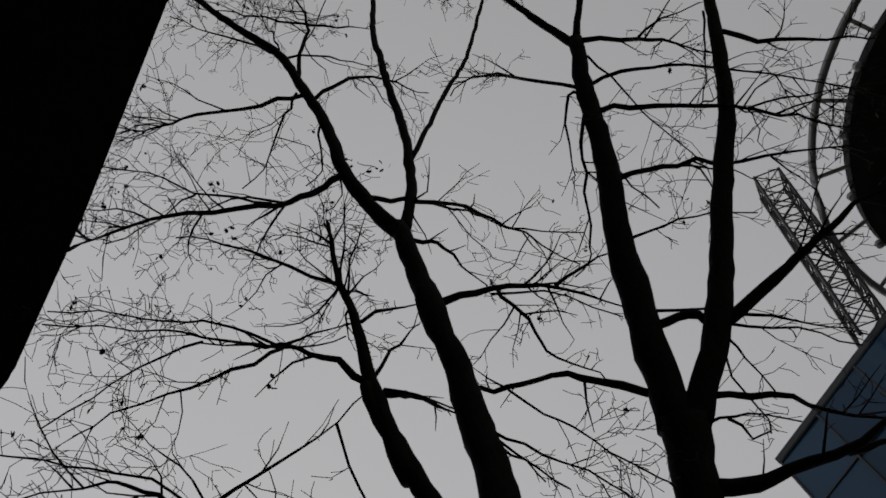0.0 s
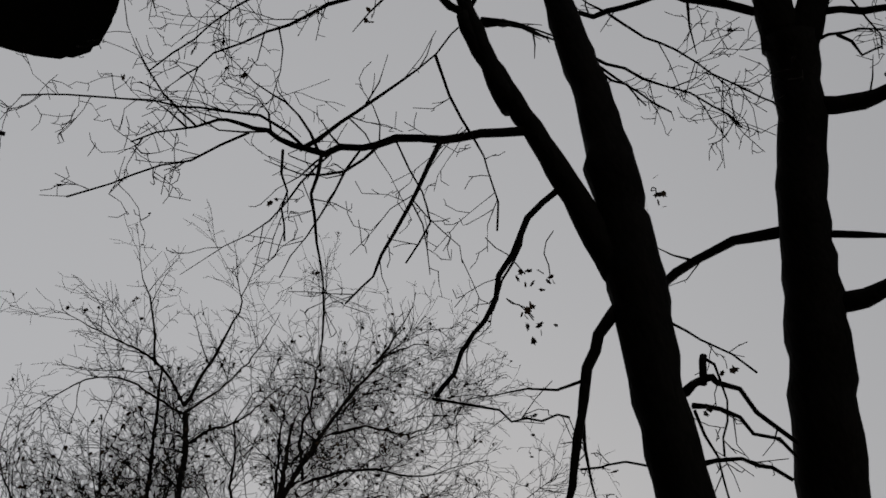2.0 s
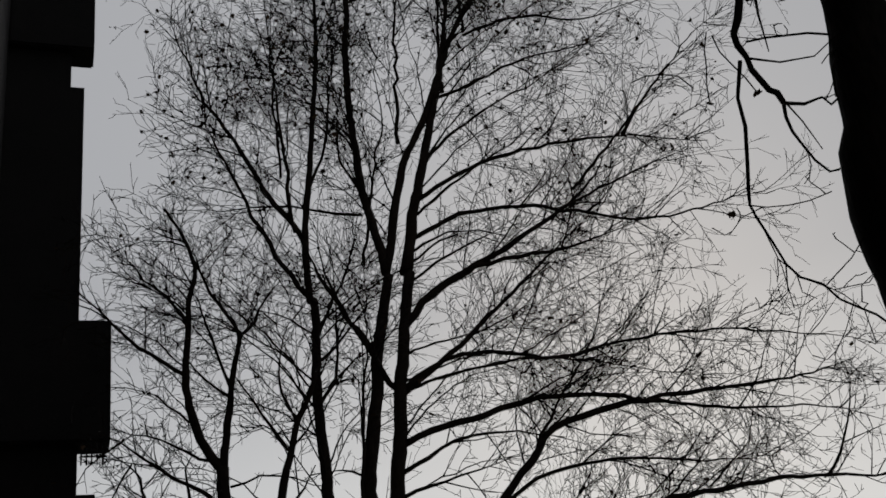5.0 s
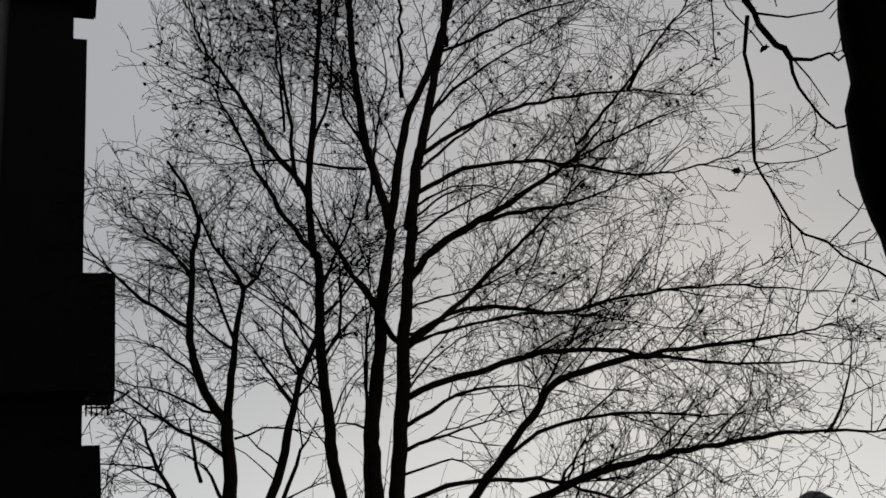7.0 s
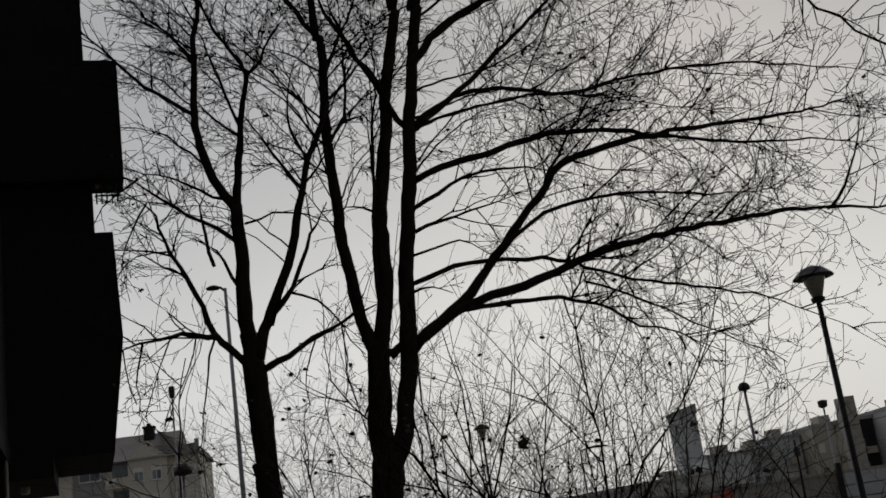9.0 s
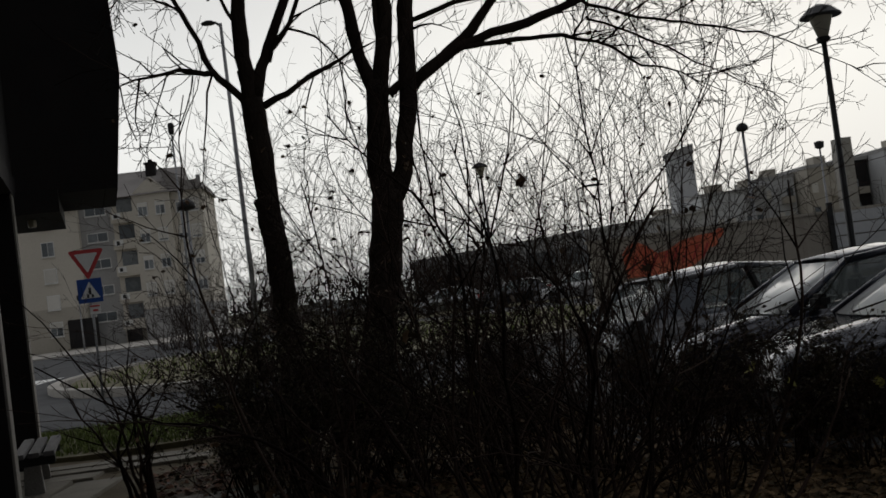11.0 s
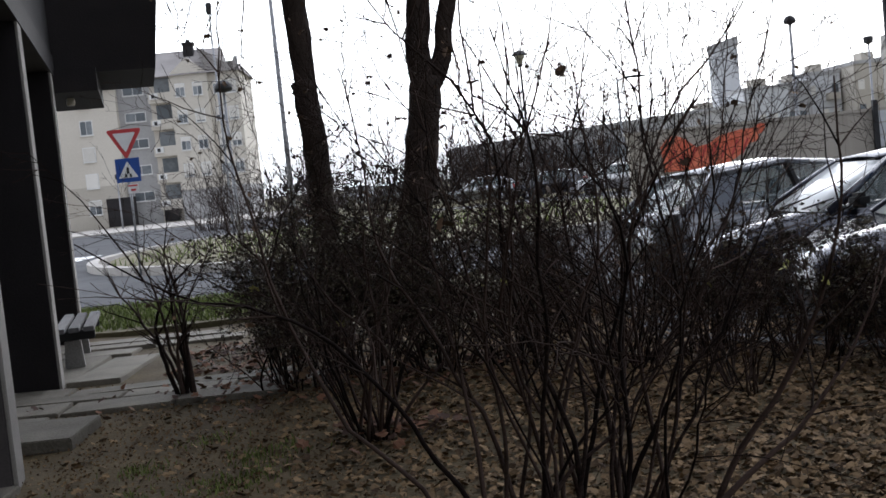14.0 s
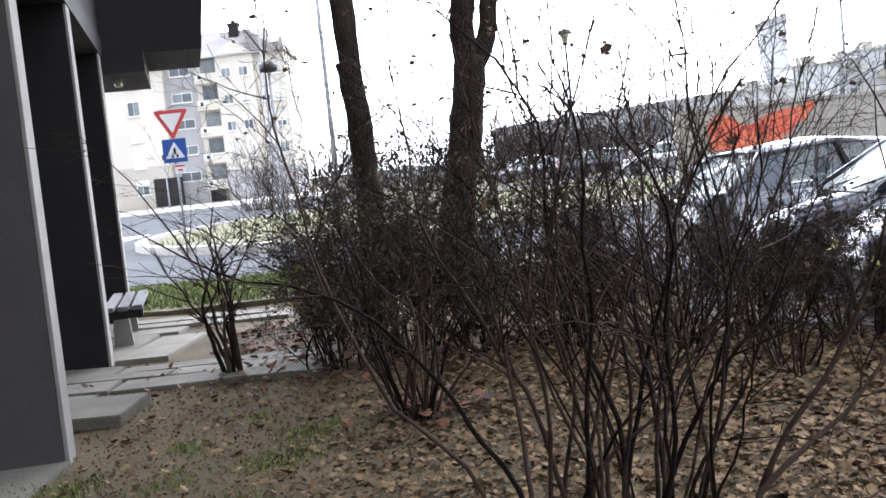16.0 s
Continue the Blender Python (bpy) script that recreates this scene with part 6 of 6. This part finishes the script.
        part("tail_light", Geo().box(-1.99 * k, -1.90 * k, s * w * 0.85 - 0.07, s * w * 0.85 + 0.07, 0.68, 0.95), tail, c)
    for name, i, j, mat in (("windscreen", 0, 1, screen), ("rear_window", 4, 3, rear)):
        g = Geo()
        (x0, y0, z0), (x1, y1, z1) = P[1, i], P[1, j]
        for f in (-1, -0.5, 0, 0.5, 1):
            b = 0.07 * (1 - f * f) * (1 if i == 0 else -1)
            g.v += [(x0 + b, y0 * f * 0.97, z0), (x1 + b, y1 * f * 0.97, z1)]
        g.f += [(2 * q, 2 * q + 1, 2 * q + 3, 2 * q + 2) for q in range(4)]
        part(name, g, mat, c, smooth=True).modifiers.new("thickness", "SOLIDIFY").thickness = 0.006
    for x, y in ((0.05, 0.36), (0.05, -0.36), (-0.95, 0.36), (-0.95, -0.36)):
        s = new("headrest", bevelled(Geo().box(x * k - 0.06, x * k + 0.05, y - 0.13, y + 0.13, 1.02 * h, 1.22 * h), BLACK, "headrest", 0.04))
        s.parent = c
        s = new("seat", bevelled(Geo().box(x * k - 0.12, x * k + 0.08, y - 0.24, y + 0.24, 0.55, 1.0 * h), BLACK, "seat", 0.06))
        s.parent = c
    part("grille", Geo().box(1.97 * k, 2.03 * k, -0.45, 0.45, 0.36, 0.50), BLACK, c)
    part("number_plate", Geo().box(2.02 * k, 2.045 * k, -0.26, 0.26, 0.42, 0.53), SIGN_WHITE, c, "plain white plate")
    for s in (-0.35, 0.25):
        part("wiper", Geo().tube([(1.02 * k, s, 0.955 * h), (0.86 * k, s + 0.42, 1.06 * h)], [0.01, 0.008], 4), BLACK, c)
    return c


NOSE = 196.0
car(pose(4.92, 13.93, -0.03, 0, 0, 14), CAR_GREY, "silver-grey hatchback parked tail to the hedge", length=4.1, height=1.43, tail=BLACK)
car(pose(5.15, 11.6, -0.03, 0, 0, NOSE - 14), CAR_NAVY, "dark blue hatchback with sky reflection painted on its windscreen", screen=WINDSCREEN, height=1.44)
car(pose(5.36, 9.35, -0.03, 0, 0, NOSE - 12), CAR_NAVY, "dark hatchback at the hedge, sky reflection painted on its windscreen", screen=WINDSCREEN, height=1.44)
car(pose(-2.75, 92, 0.10, 0, 0, 176), CAR_WHITE, "white estate car parked far across the road", height=1.6, group="far parked cars")
car(pose(0.13, 90, -0.02, 0, 0, 170), CAR_SILVER, "silver car parked far across the road", group="far parked cars")
car(pose(5.4, 66, -0.02, 0, 0, 165), CAR_SILVER, "pale car parked beyond the traffic island", group="far parked cars")
car(pose(11.5, 58, -0.02, 0, 0, 170), CAR_WHITE, "white car parked below the concrete wall", group="far parked cars")
car(pose(8.8, 62, -0.02, 0, 0, 165), CAR_DARK, "dark car parked beyond the traffic island", group="far parked cars")


# ---- street lamps and signs ----
def park_lamp(x, y, top, label, size=1.0, sleeve=False):
    l = thing("street_lamp", pose(x, y, 0), label, "street lamp", "park lamps")
    neck = top - 0.52 * size
    part("pole", Geo().lathe([(0.065, 0), (0.065, 1.0), (0.05, 1.05), (0.036, neck)], 12), DARK_METAL, l, smooth=True)
    part("collar", Geo().lathe([(0.05, neck - 0.02), (0.09, neck), (0.10, neck + 0.05), (0.06, neck + 0.07)], 12), DARK_METAL, l)
    part("diffuser", Geo().lathe([(0.07 * size, neck + 0.06), (0.16 * size, neck + 0.34 * size), (0.17 * size, neck + 0.36 * size)], 16), LAMP_GLASS, l, "pale conical diffuser", smooth=True)
    part("cap", Geo().lathe([(0.285 * size, neck + 0.34 * size), (0.285 * size, neck + 0.36 * size), (0.16 * size, neck + 0.47 * size), (0.03 * size, neck + 0.52 * size)], 16), DARK_METAL, l, "dark hat-shaped cap")
    return l


park_lamp(6.85, 15.0, 4.79, "park lamp with conical diffuser beside the parked cars")
park_lamp(4.65, 37.0, 5.5, "park lamp with conical diffuser across the road")


def street_lamp(x, y, top, kind, label, r=0.07, arm=0.0, head=0.5):
    l = thing("street_lamp", pose(x, y, 0), label, "street lamp", "street lamps")
    part("pole", Geo().lathe([(r * 1.5, 0), (r * 1.3, top * 0.3), (r * 0.8, top)], 10), METAL, l, smooth=True)
    if kind == "disc":
        part("head", Geo().lathe([(0.05, top - 0.12), (head * 0.45, top - 0.06), (head * 0.5, top + 0.08), (head * 0.3, top + 0.22), (0.03, top + 0.26)], 14), DARK_METAL, l, smooth=True)
    elif kind == "box":
        part("head", Geo().lathe([(0.1, top - 0.1), (head * 0.5, top), (head * 0.55, top + 0.35), (0.1, top + 0.42)], 8), DARK_METAL, l)
    else:
        part("arm", Geo().tube([(0, 0, top - 0.1), (arm * 0.5, 0, top + 0.05), (arm, 0, top + 0.06)], [r * 0.7, r * 0.6, r * 0.5], 6), METAL, l)
        g = Geo().lathe([(0.02, -0.05), (0.15, -0.04), (0.17, 0.02), (0.08, 0.09)], 12)
        h = part("head", g, DARK_METAL, l, "flat lamp head", smooth=True)
        h.matrix_basis = pose(arm * 1.2, 0, top + 0.04) @ Matrix.Diagonal((head * 4, 1.3, 1, 1))
    return l


street_lamp(16.6, 45, 6.4, "disc", "street lamp with round dark head beyond the wall", head=0.5)
street_lamp(-7.0, 50, 9.8, "box", "slim lamp post with box head across the road", r=0.045, head=0.26)
street_lamp(-3.45, 40, 11.8, "arm", "tall grey lamp post with short arm", r=0.07, arm=-0.35, head=0.4)
street_lamp(12.6, 60, 5.9, "arm", "lamp post with flat head", r=0.06, arm=0.8, head=0.9)
street_lamp(30.7, 70, 7.3, "box", "lamp post with twin box heads", r=0.07, head=0.6)
street_lamp(-4.87, 36, 5.1, "disc", "street lamp with dark saucer head", r=0.055, head=0.62)
street_lamp(-24.5, 104, 4.6, "box", "small lamp post before the houses", r=0.06, head=0.35)

sign = thing("traffic_sign", pose(-6.30, 28.0, 0, 0, 0, 4), "give-way triangle above a blue crossing sign on a post", "traffic sign")
part("post", Geo().lathe([(0.03, 0), (0.03, 3.6)], 10), METAL, sign, smooth=True)


def triangle(r, cz, flip=1, corner=0.06):
    pts = []
    for k in range(3):
        a = math.radians(90 * flip + 120 * k)
        cx, cc = (r - corner * 2) * math.cos(a), (r - corner * 2) * math.sin(a)
        for j in (-50, 0, 50):
            pts.append((cx + corner * math.cos(a + math.radians(j)), cz + cc + corner * math.sin(a + math.radians(j))))
    return pts


part("red_triangle", Geo().prism(triangle(0.50, 3.34, -1, 0.04), 0.02, "y", -0.06), RED, sign, "red-edged triangular plate")
part("white_field", Geo().prism(triangle(0.32, 3.34, -1, 0.02), 0.006, "y", -0.067), SIGN_WHITE, sign)
part("blue_plate", Geo().box(-0.29, 0.29, -0.06, -0.04, 2.30, 2.88), BLUE, sign, "square blue plate with white triangle")
part("white_triangle", Geo().prism(triangle(0.27, 2.54, 1, 0.01), 0.006, "y", -0.067), SIGN_WHITE, sign)
part("dark_bar", Geo().box(-0.03, 0.03, -0.073, -0.067, 2.50, 2.66).box(-0.08, -0.03, -0.0735, -0.068, 2.42, 2.50).box(0.03, 0.08, -0.0735, -0.068, 2.42, 2.50), BLACK, sign, "plain dark bars")
part("small_plate", Geo().box(-0.05, 0.20, -0.06, -0.045, 2.02, 2.24), SIGN_WHITE, sign, "small white supplementary plate")
part("red_bar", Geo().box(-0.04, 0.19, -0.066, -0.06, 2.19, 2.23).box(0.02, 0.14, -0.066, -0.06, 2.08, 2.13), RED, sign)


# ---- houses across the road ----
def window(parent, x, z, y, w=1.1, h=1.35, blind=0.0):
    f = part("window", Geo().box(x - w / 2 - 0.08, x + w / 2 + 0.08, y - 0.05, y + 0.02, z - 0.08, z + h + 0.08), WHITE, parent)
    part("pane", Geo().box(x - w / 2, x - 0.03, y - 0.075, y - 0.051, z, z + h), WINDOW, f)
    part("pane", Geo().box(x + 0.03, x + w / 2, y - 0.075, y - 0.051, z, z + h), WINDOW, f)
    if blind:
        part("blind", Geo().box(x - w / 2, x + w / 2, y - 0.095, y - 0.078, z + h * (1 - blind), z + h), BLIND, f)
    part("sill", Geo().box(x - w / 2 - 0.1, x + w / 2 + 0.1, y - 0.18, y - 0.05, z - 0.14, z - 0.08), WHITE, f)


house = thing("apartment_house", pose(0, 0, 0.08), "cream rendered apartment house with gabled front and grey roof", "house")
hy = 113.0
part("wall", Geo().box(-45, -25.9, hy, hy + 11, 4.2, 13.6), FACADE, house)
part("wall", Geo().box(-45, -25.9, hy - 0.02, hy + 11, -0.1, 4.2), FACADE_BASE, house)
part("stair_bay", Geo().box(-25.9, -22.6, hy + 0.9, hy + 11, 0, 14.2), FACADE_GREY, house, "recessed grey stair bay")
part("wall", Geo().box(-22.6, -20.4, hy + 0.5, hy + 11, 0, 14.2), FACADE, house)
part("wall", Geo().prism([(-20.4, 3.0), (-16.7, 3.0), (-16.7, 14.3), (-18.5, 15.9), (-20.4, 14.3)], 11, "y", hy - 0.6), FACADE, house, "gabled front bay")
part("wall", Geo().box(-16.7, -13.7, hy, hy + 11, 3.0, 14.2), FACADE, house)
part("plinth", Geo().box(-20.4, -13.7, hy - 0.4, hy + 11, -0.1, 3.0), FACADE_GREY, house)
part("roof", Geo().prism([(hy - 0.9, 14.2), (hy + 12, 14.2), (hy + 6.5, 17.2), (hy + 4.5, 17.2)], 7.0, "x", -22.8), ROOF, house, "weathered tiled roof")
part("roof", Geo().prism([(-16.6, 14.2), (-13.4, 14.2), (-13.9, 15.2), (-14.9, 15.1), (-17.5, 16.9)], 11.6, "y", hy - 0.5), ROOF, house, "weathered tiled roof")
part("roof", Geo().prism([(hy - 0.6, 13.6), (hy + 11.5, 13.6), (hy + 5.5, 16.4)], 19.5, "x", -45.2), ROOF, house, "weathered tiled roof")
chim = part("chimney", Geo().box(-19.3, -18.3, hy + 3, hy + 4, 15.5, 17.6), FACADE_DARK, house, "dark chimney stack")
part("chimney_pot", Geo().box(-19.4, -18.2, hy + 2.9, hy + 4.1, 17.6, 17.8).box(-19.0, -18.6, hy + 3.3, hy + 3.7, 17.8, 18.1), FACADE_DARK, chim)
part("balustrade", Geo().box(-14.0, -13.6, hy - 0.2, hy + 0.2, 14.2, 15.6), FACADE_GREY, house)
wr = random.Random(77)
for fl in range(5):
    z = 1.5 + 2.62 * fl
    for x in (-41.5, -38.0, -33.5, -29.0):
        window(house, x, z, hy, 1.1, 1.3, wr.choice((0, 0.4, 0.7, 1.0)))
    if fl:
        for x in (-19.4, -17.7):
            window(house, x, z + 0.2, hy - 0.6, 0.8, 1.15, wr.choice((0.3, 0.6, 0.9)))
        for x in (-15.8, -14.5):
            window(house, x, z + 0.2, hy, 0.8, 1.15, wr.choice((0.2, 0.6, 0.9)))
    window(house, -24.3, z + 0.9, hy + 0.9, 1.9, 0.8, 0)
    b = part("balcony", Geo().box(-22.6, -20.4, hy - 0.5, hy + 0.5, z - 0.25, z + 0.75), FACADE, house, "pale balcony parapet")
    part("recess", Geo().box(-22.1, -20.6, hy + 0.47, hy + 0.52, z + 0.75, z + 2.2), WINDOW, b)
    part("air_unit", Geo().box(-22.4, -21.6, hy - 0.85, hy - 0.5, z + 0.1, z + 0.65), WHITE, b, "white air-conditioning unit")
    part("air_fan", Geo().box(-22.2, -21.9, hy - 0.87, hy - 0.85, z + 0.2, z + 0.55), BLACK, b)
part("garage_door", Geo().box(-27.9, -25.0, hy - 0.08, hy - 0.03, 0.1, 2.9), FACADE_DARK, house, "dark garage doorway")
part("entrance", Geo().box(-22.4, -21.0, hy - 0.02, hy + 0.49, 0.1, 2.3), FACADE_DARK, house)

# ---- wall, mural and blocks on the far right ----
wall_long = solid("boundary_wall", Geo().box(8.6, 40, 40.0, 40.35, -0.05, 2.42).box(8.5, 40.1, 39.95, 40.4, 2.42, 2.52), WALL, "long weathered concrete boundary wall", "wall")
for k in range(9):
    j = part("joint_post", Geo().box(11.2 + 2.6 * k, 11.35 + 2.6 * k, 39.97, 40.0, -0.05, 2.42), WALL, wall_long)
mural_pts = [(9.8, 1.0), (9.72, 1.9), (9.95, 2.15), (10.25, 2.28), (10.6, 2.12), (11.0, 1.78), (11.45, 1.86), (11.9, 2.12), (12.6, 2.24), (13.1, 2.27), (13.35, 2.40),
             (13.55, 2.36), (13.5, 2.12), (13.3, 2.02), (13.25, 1.80), (12.9, 1.72), (12.7, 1.45), (12.3, 1.2), (11.9, 1.0)]
part("mural", Geo().prism(mural_pts, 0.012, "y", 39.955), ORANGE, wall_long, "orange painted mural on the concrete")
for k in range(8):
    part("mural_stroke", Geo().prism([(9.95 + 0.38 * k + x, 1.15 + 0.03 * k + z) for x, z in ((0, 0), (0.05, 0.0), (0.30, 0.55), (0.24, 0.58))], 0.004, "y", 39.948), RED, wall_long, "faded brush stroke")

gate = thing("slatted_gate", pose(17.50, 39.8, 0), "pale metal slatted gate in front of the wall", "gate")
for x in (0.0, 2.9):
    part("post", Geo().box(x - 0.09, x + 0.09, -0.06, 0.08, -0.05, 2.80), DARK_METAL, gate, "dark steel post")
for k in range(5):
    part("slat", Geo().box(0.1, 2.8, -0.02, 0.03, 0.25 + 0.44 * k, 0.65 + 0.44 * k), PALE_BLOCK, gate)

shed = thing("long_building", pose(0, 0, 0), "long low grey industrial building with flat roof", "building")
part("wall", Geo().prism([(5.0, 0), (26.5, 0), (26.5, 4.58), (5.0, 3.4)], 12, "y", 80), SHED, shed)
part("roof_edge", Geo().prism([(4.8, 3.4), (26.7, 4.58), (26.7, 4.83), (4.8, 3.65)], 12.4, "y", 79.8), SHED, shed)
for k in range(6):
    part("window", Geo().box(7 + 2.8 * k, 9.0 + 2.8 * k, 79.9, 79.98, 1.6 + 0.1 * k, 2.9 + 0.1 * k), WINDOW, shed)
tower = thing("vent_tower", pose(0, 0, 0), "square grey concrete vent tower", "tower")
# Grey concrete in a paler colour, which carries the haze over the tower.
part("shaft", Geo().box(35.9, 38.4, 120, 122.5, 0, 12.4), PALE_BLOCK, tower)
part("top", Geo().prism([(35.8, 12.4), (38.5, 12.4), (38.5, 13.5), (35.8, 12.8)], 2.7, "y", 119.9), FACADE_GREY, tower)
tower_b = thing("vent_tower", pose(0, 0, 0), "pale concrete tower behind the lamp post", "tower")
part("shaft", Geo().box(49.0, 50.2, 107, 109, 0, 11.0), CONCRETE, tower_b)
br = random.Random(3)
for i, (x0, wd, hh) in enumerate(((36.5, 4.6, 7.2), (41.2, 2.8, 7.4), (44.2, 3.6, 8.3), (48.0, 4.2, 8.8), (52.4, 3.4, 9.2), (56.0, 4.4, 9.6), (60.6, 6, 9.6), (31.0, 5.2, 5.4))):
    mat = (PALE_BLOCK, FACADE_GREY, PALE_BLOCK, FACADE_BASE, FACADE_DARK)[i % 5]
    hb = thing("apartment_block", pose(0, 0, 0), ("pale", "grey", "pale", "beige", "dark")[i % 5] + " flat-roofed block on the skyline", "building", "skyline blocks")
    y = 112 + br.uniform(0, 6)
    part("wall", Geo().box(x0, x0 + wd, y, y + 8, 0, hh), mat, hb)
    part("parapet", Geo().box(x0 - 0.1, x0 + wd + 0.1, y - 0.1, y + 8.1, hh, hh + 0.35), FACADE_GREY, hb)
    part("roof_box", Geo().box(x0 + wd * 0.3, x0 + wd * 0.6, y + 1, y + 3, hh + 0.35, hh + 1.2), FACADE_BASE, hb)
    for fl in range(int(hh / 2.5)):
        for k in range(int(wd / 1.2)):
            if br.random() < 0.85:
                part("window", Geo().box(x0 + 0.3 + 1.2 * k, x0 + 0.95 + 1.2 * k, y - 0.06, y + 0.01, 1.2 + 2.5 * fl, 2.2 + 2.5 * fl), WINDOW if br.random() < 0.75 else BLIND, hb)
        part("balcony", Geo().box(x0 + wd * 0.55, x0 + wd * 0.9, y - 0.7, y, 0.6 + 2.5 * fl, 1.3 + 2.5 * fl), (FACADE_BASE, FACADE)[fl % 2], hb)

# ---- tall glass building, roof mast and round platform, high beside the trees ----
TB = Matrix.Translation((18.89, 11.50, 0)) @ pose(0, 0, 0, 0, 0, -75.5)
glass_tower = thing("glass_tower", TB, "tall building with blue glass curtain wall", "building")
TOP = 24.8
part("core", Geo().box(0.05, 15.9, 0.12, 12, 0, TOP - 0.1), FACADE_DARK, glass_tower)
part("roof_edge", Geo().box(-0.05, 16.05, -0.06, 12.1, TOP - 0.1, TOP + 0.12), TOWER_BAR, glass_tower)
pane_front = Geo().box(0, 1.54, -0.02, 0.02, 0, 1.94).mesh("pane", TOWER_GLASS)
tr = random.Random(8)
for i in range(10):
    for j in range(12):
        o = new("pane", pane_front)
        o.parent = glass_tower
        o.matrix_basis = pose(0.03 + 1.6 * i, 0.03, TOP - 2.05 - 2.0 * j, tr.gauss(0, 0.5), 0, tr.gauss(0, 0.5))
for i in range(11):
    part("mullion", Geo().box(1.6 * i - 0.03, 1.6 * i + 0.03, -0.05, 0.1, 0, TOP - 0.1), TOWER_BAR, glass_tower)
for j in range(13):
    part("transom", Geo().box(0, 16, -0.045, 0.1, TOP - 0.14 - 2.0 * j, TOP - 0.08 - 2.0 * j), TOWER_BAR, glass_tower)
for i in range(6):
    for j in range(6):
        o = new("pane", pane_front)
        o.parent = glass_tower
        o.matrix_basis = pose(-0.02, 0.15 + 1.6 * (i + 1), TOP - 2.05 - 2.0 * j, 0, 0, -90)
platform = thing("roof_platform", pose(25.7, 1.0, TOP), "round dark roof platform with a tubular ring", "platform")
part("disc", Geo().lathe([(5.3, 5.0), (5.75, 5.15), (5.75, 5.5), (5.3, 5.7)], 64), FACADE_DARK, platform, smooth=False)
part("column", Geo().lathe([(1.6, 0), (1.6, 5.0)], 20), FACADE_DARK, platform)
circle = [(6.9 * math.cos(2 * math.pi * k / 72), 6.9 * math.sin(2 * math.pi * k / 72), 5.2) for k in range(73)]
part("ring", Geo().tube(circle, [0.12] * 73, 8, cap=False), METAL, platform, "tubular steel ring", smooth=True)
for k in range(18):
    a = 2 * math.pi * (k + 0.3) / 18
    part("bracket", Geo().tube([(5.7 * math.cos(a), 5.7 * math.sin(a), 5.25), (6.9 * math.cos(a), 6.9 * math.sin(a), 5.2)], [0.07, 0.07], 5), METAL, platform)
    part("roof_light", Geo().lathe([(0.05, -0.25), (0.14, -0.15), (0.14, 0.0), (0.05, 0.05)], 8), METAL, platform).matrix_basis = pose(5.85 * math.cos(a + 0.17), 5.85 * math.sin(a + 0.17), 5.35)
mast = thing("lattice_mast", look((20.00, 7.45, TOP + 0.1), (21.47, 6.14, 34.3)) @ pose(0, 0, 0, 180), "leaning steel lattice mast on the roof", "mast")
ml = 9.6
W2 = 0.42
for cx in (-W2, W2):
    for cy in (-W2, W2):
        part("chord", Geo().tube([(cx, cy, -0.4), (cx, cy, ml)], [0.06, 0.06], 5), DARK_METAL, mast)
nb = 9
for k in range(nb):
    z0, z1 = ml * k / nb, ml * (k + 1) / nb
    for a, b in (((-W2, -W2), (W2, -W2)), ((W2, -W2), (W2, W2)), ((W2, W2), (-W2, W2)), ((-W2, W2), (-W2, -W2))):
        part("brace", Geo().tube([(*a, z0), (*b, z1)], [0.028, 0.028], 4), DARK_METAL, mast)
        part("brace", Geo().tube([(*b, z0), (*a, z1)], [0.028, 0.028], 4), DARK_METAL, mast)
        part("rung", Geo().tube([(*a, z1), (*b, z1)], [0.028, 0.028], 4), DARK_METAL, mast)

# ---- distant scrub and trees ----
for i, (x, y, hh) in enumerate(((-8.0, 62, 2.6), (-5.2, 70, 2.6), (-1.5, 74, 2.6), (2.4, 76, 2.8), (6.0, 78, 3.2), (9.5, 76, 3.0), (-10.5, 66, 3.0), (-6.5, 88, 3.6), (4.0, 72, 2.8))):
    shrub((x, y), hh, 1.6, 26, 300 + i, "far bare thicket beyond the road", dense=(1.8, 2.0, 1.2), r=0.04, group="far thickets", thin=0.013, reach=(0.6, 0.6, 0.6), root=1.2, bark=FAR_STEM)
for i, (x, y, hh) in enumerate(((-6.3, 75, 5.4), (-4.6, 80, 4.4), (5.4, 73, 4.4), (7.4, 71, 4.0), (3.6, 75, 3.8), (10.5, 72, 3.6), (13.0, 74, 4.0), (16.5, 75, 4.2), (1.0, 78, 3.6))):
    shrub((x, y), hh, 0.7, 22, 320 + i, "far bare tree, haze put into its colour, before the low building", dense=(2.0, 2.4, 1.4), r=0.05, group="far bare trees", thin=0.013, reach=(0.5, 0.5, 0.5), root=0.7, bark=FAR_STEM)
for i, (x, y, hh) in enumerate(((-3.8, 30.0, 2.4), (-2.0, 27.0, 2.2), (-4.9, 33, 2.3), (2.4, 26, 2.2), (4.6, 27, 2.3))):
    shrub((x, y), hh, 1.0, 13, 330 + i, "bare twiggy shrub at the roadside", dense=(2.2, 3, 2), r=0.016, group="roadside shrubs", thin=0.0045, leaves=0.004, size=0.08, root=0.5)
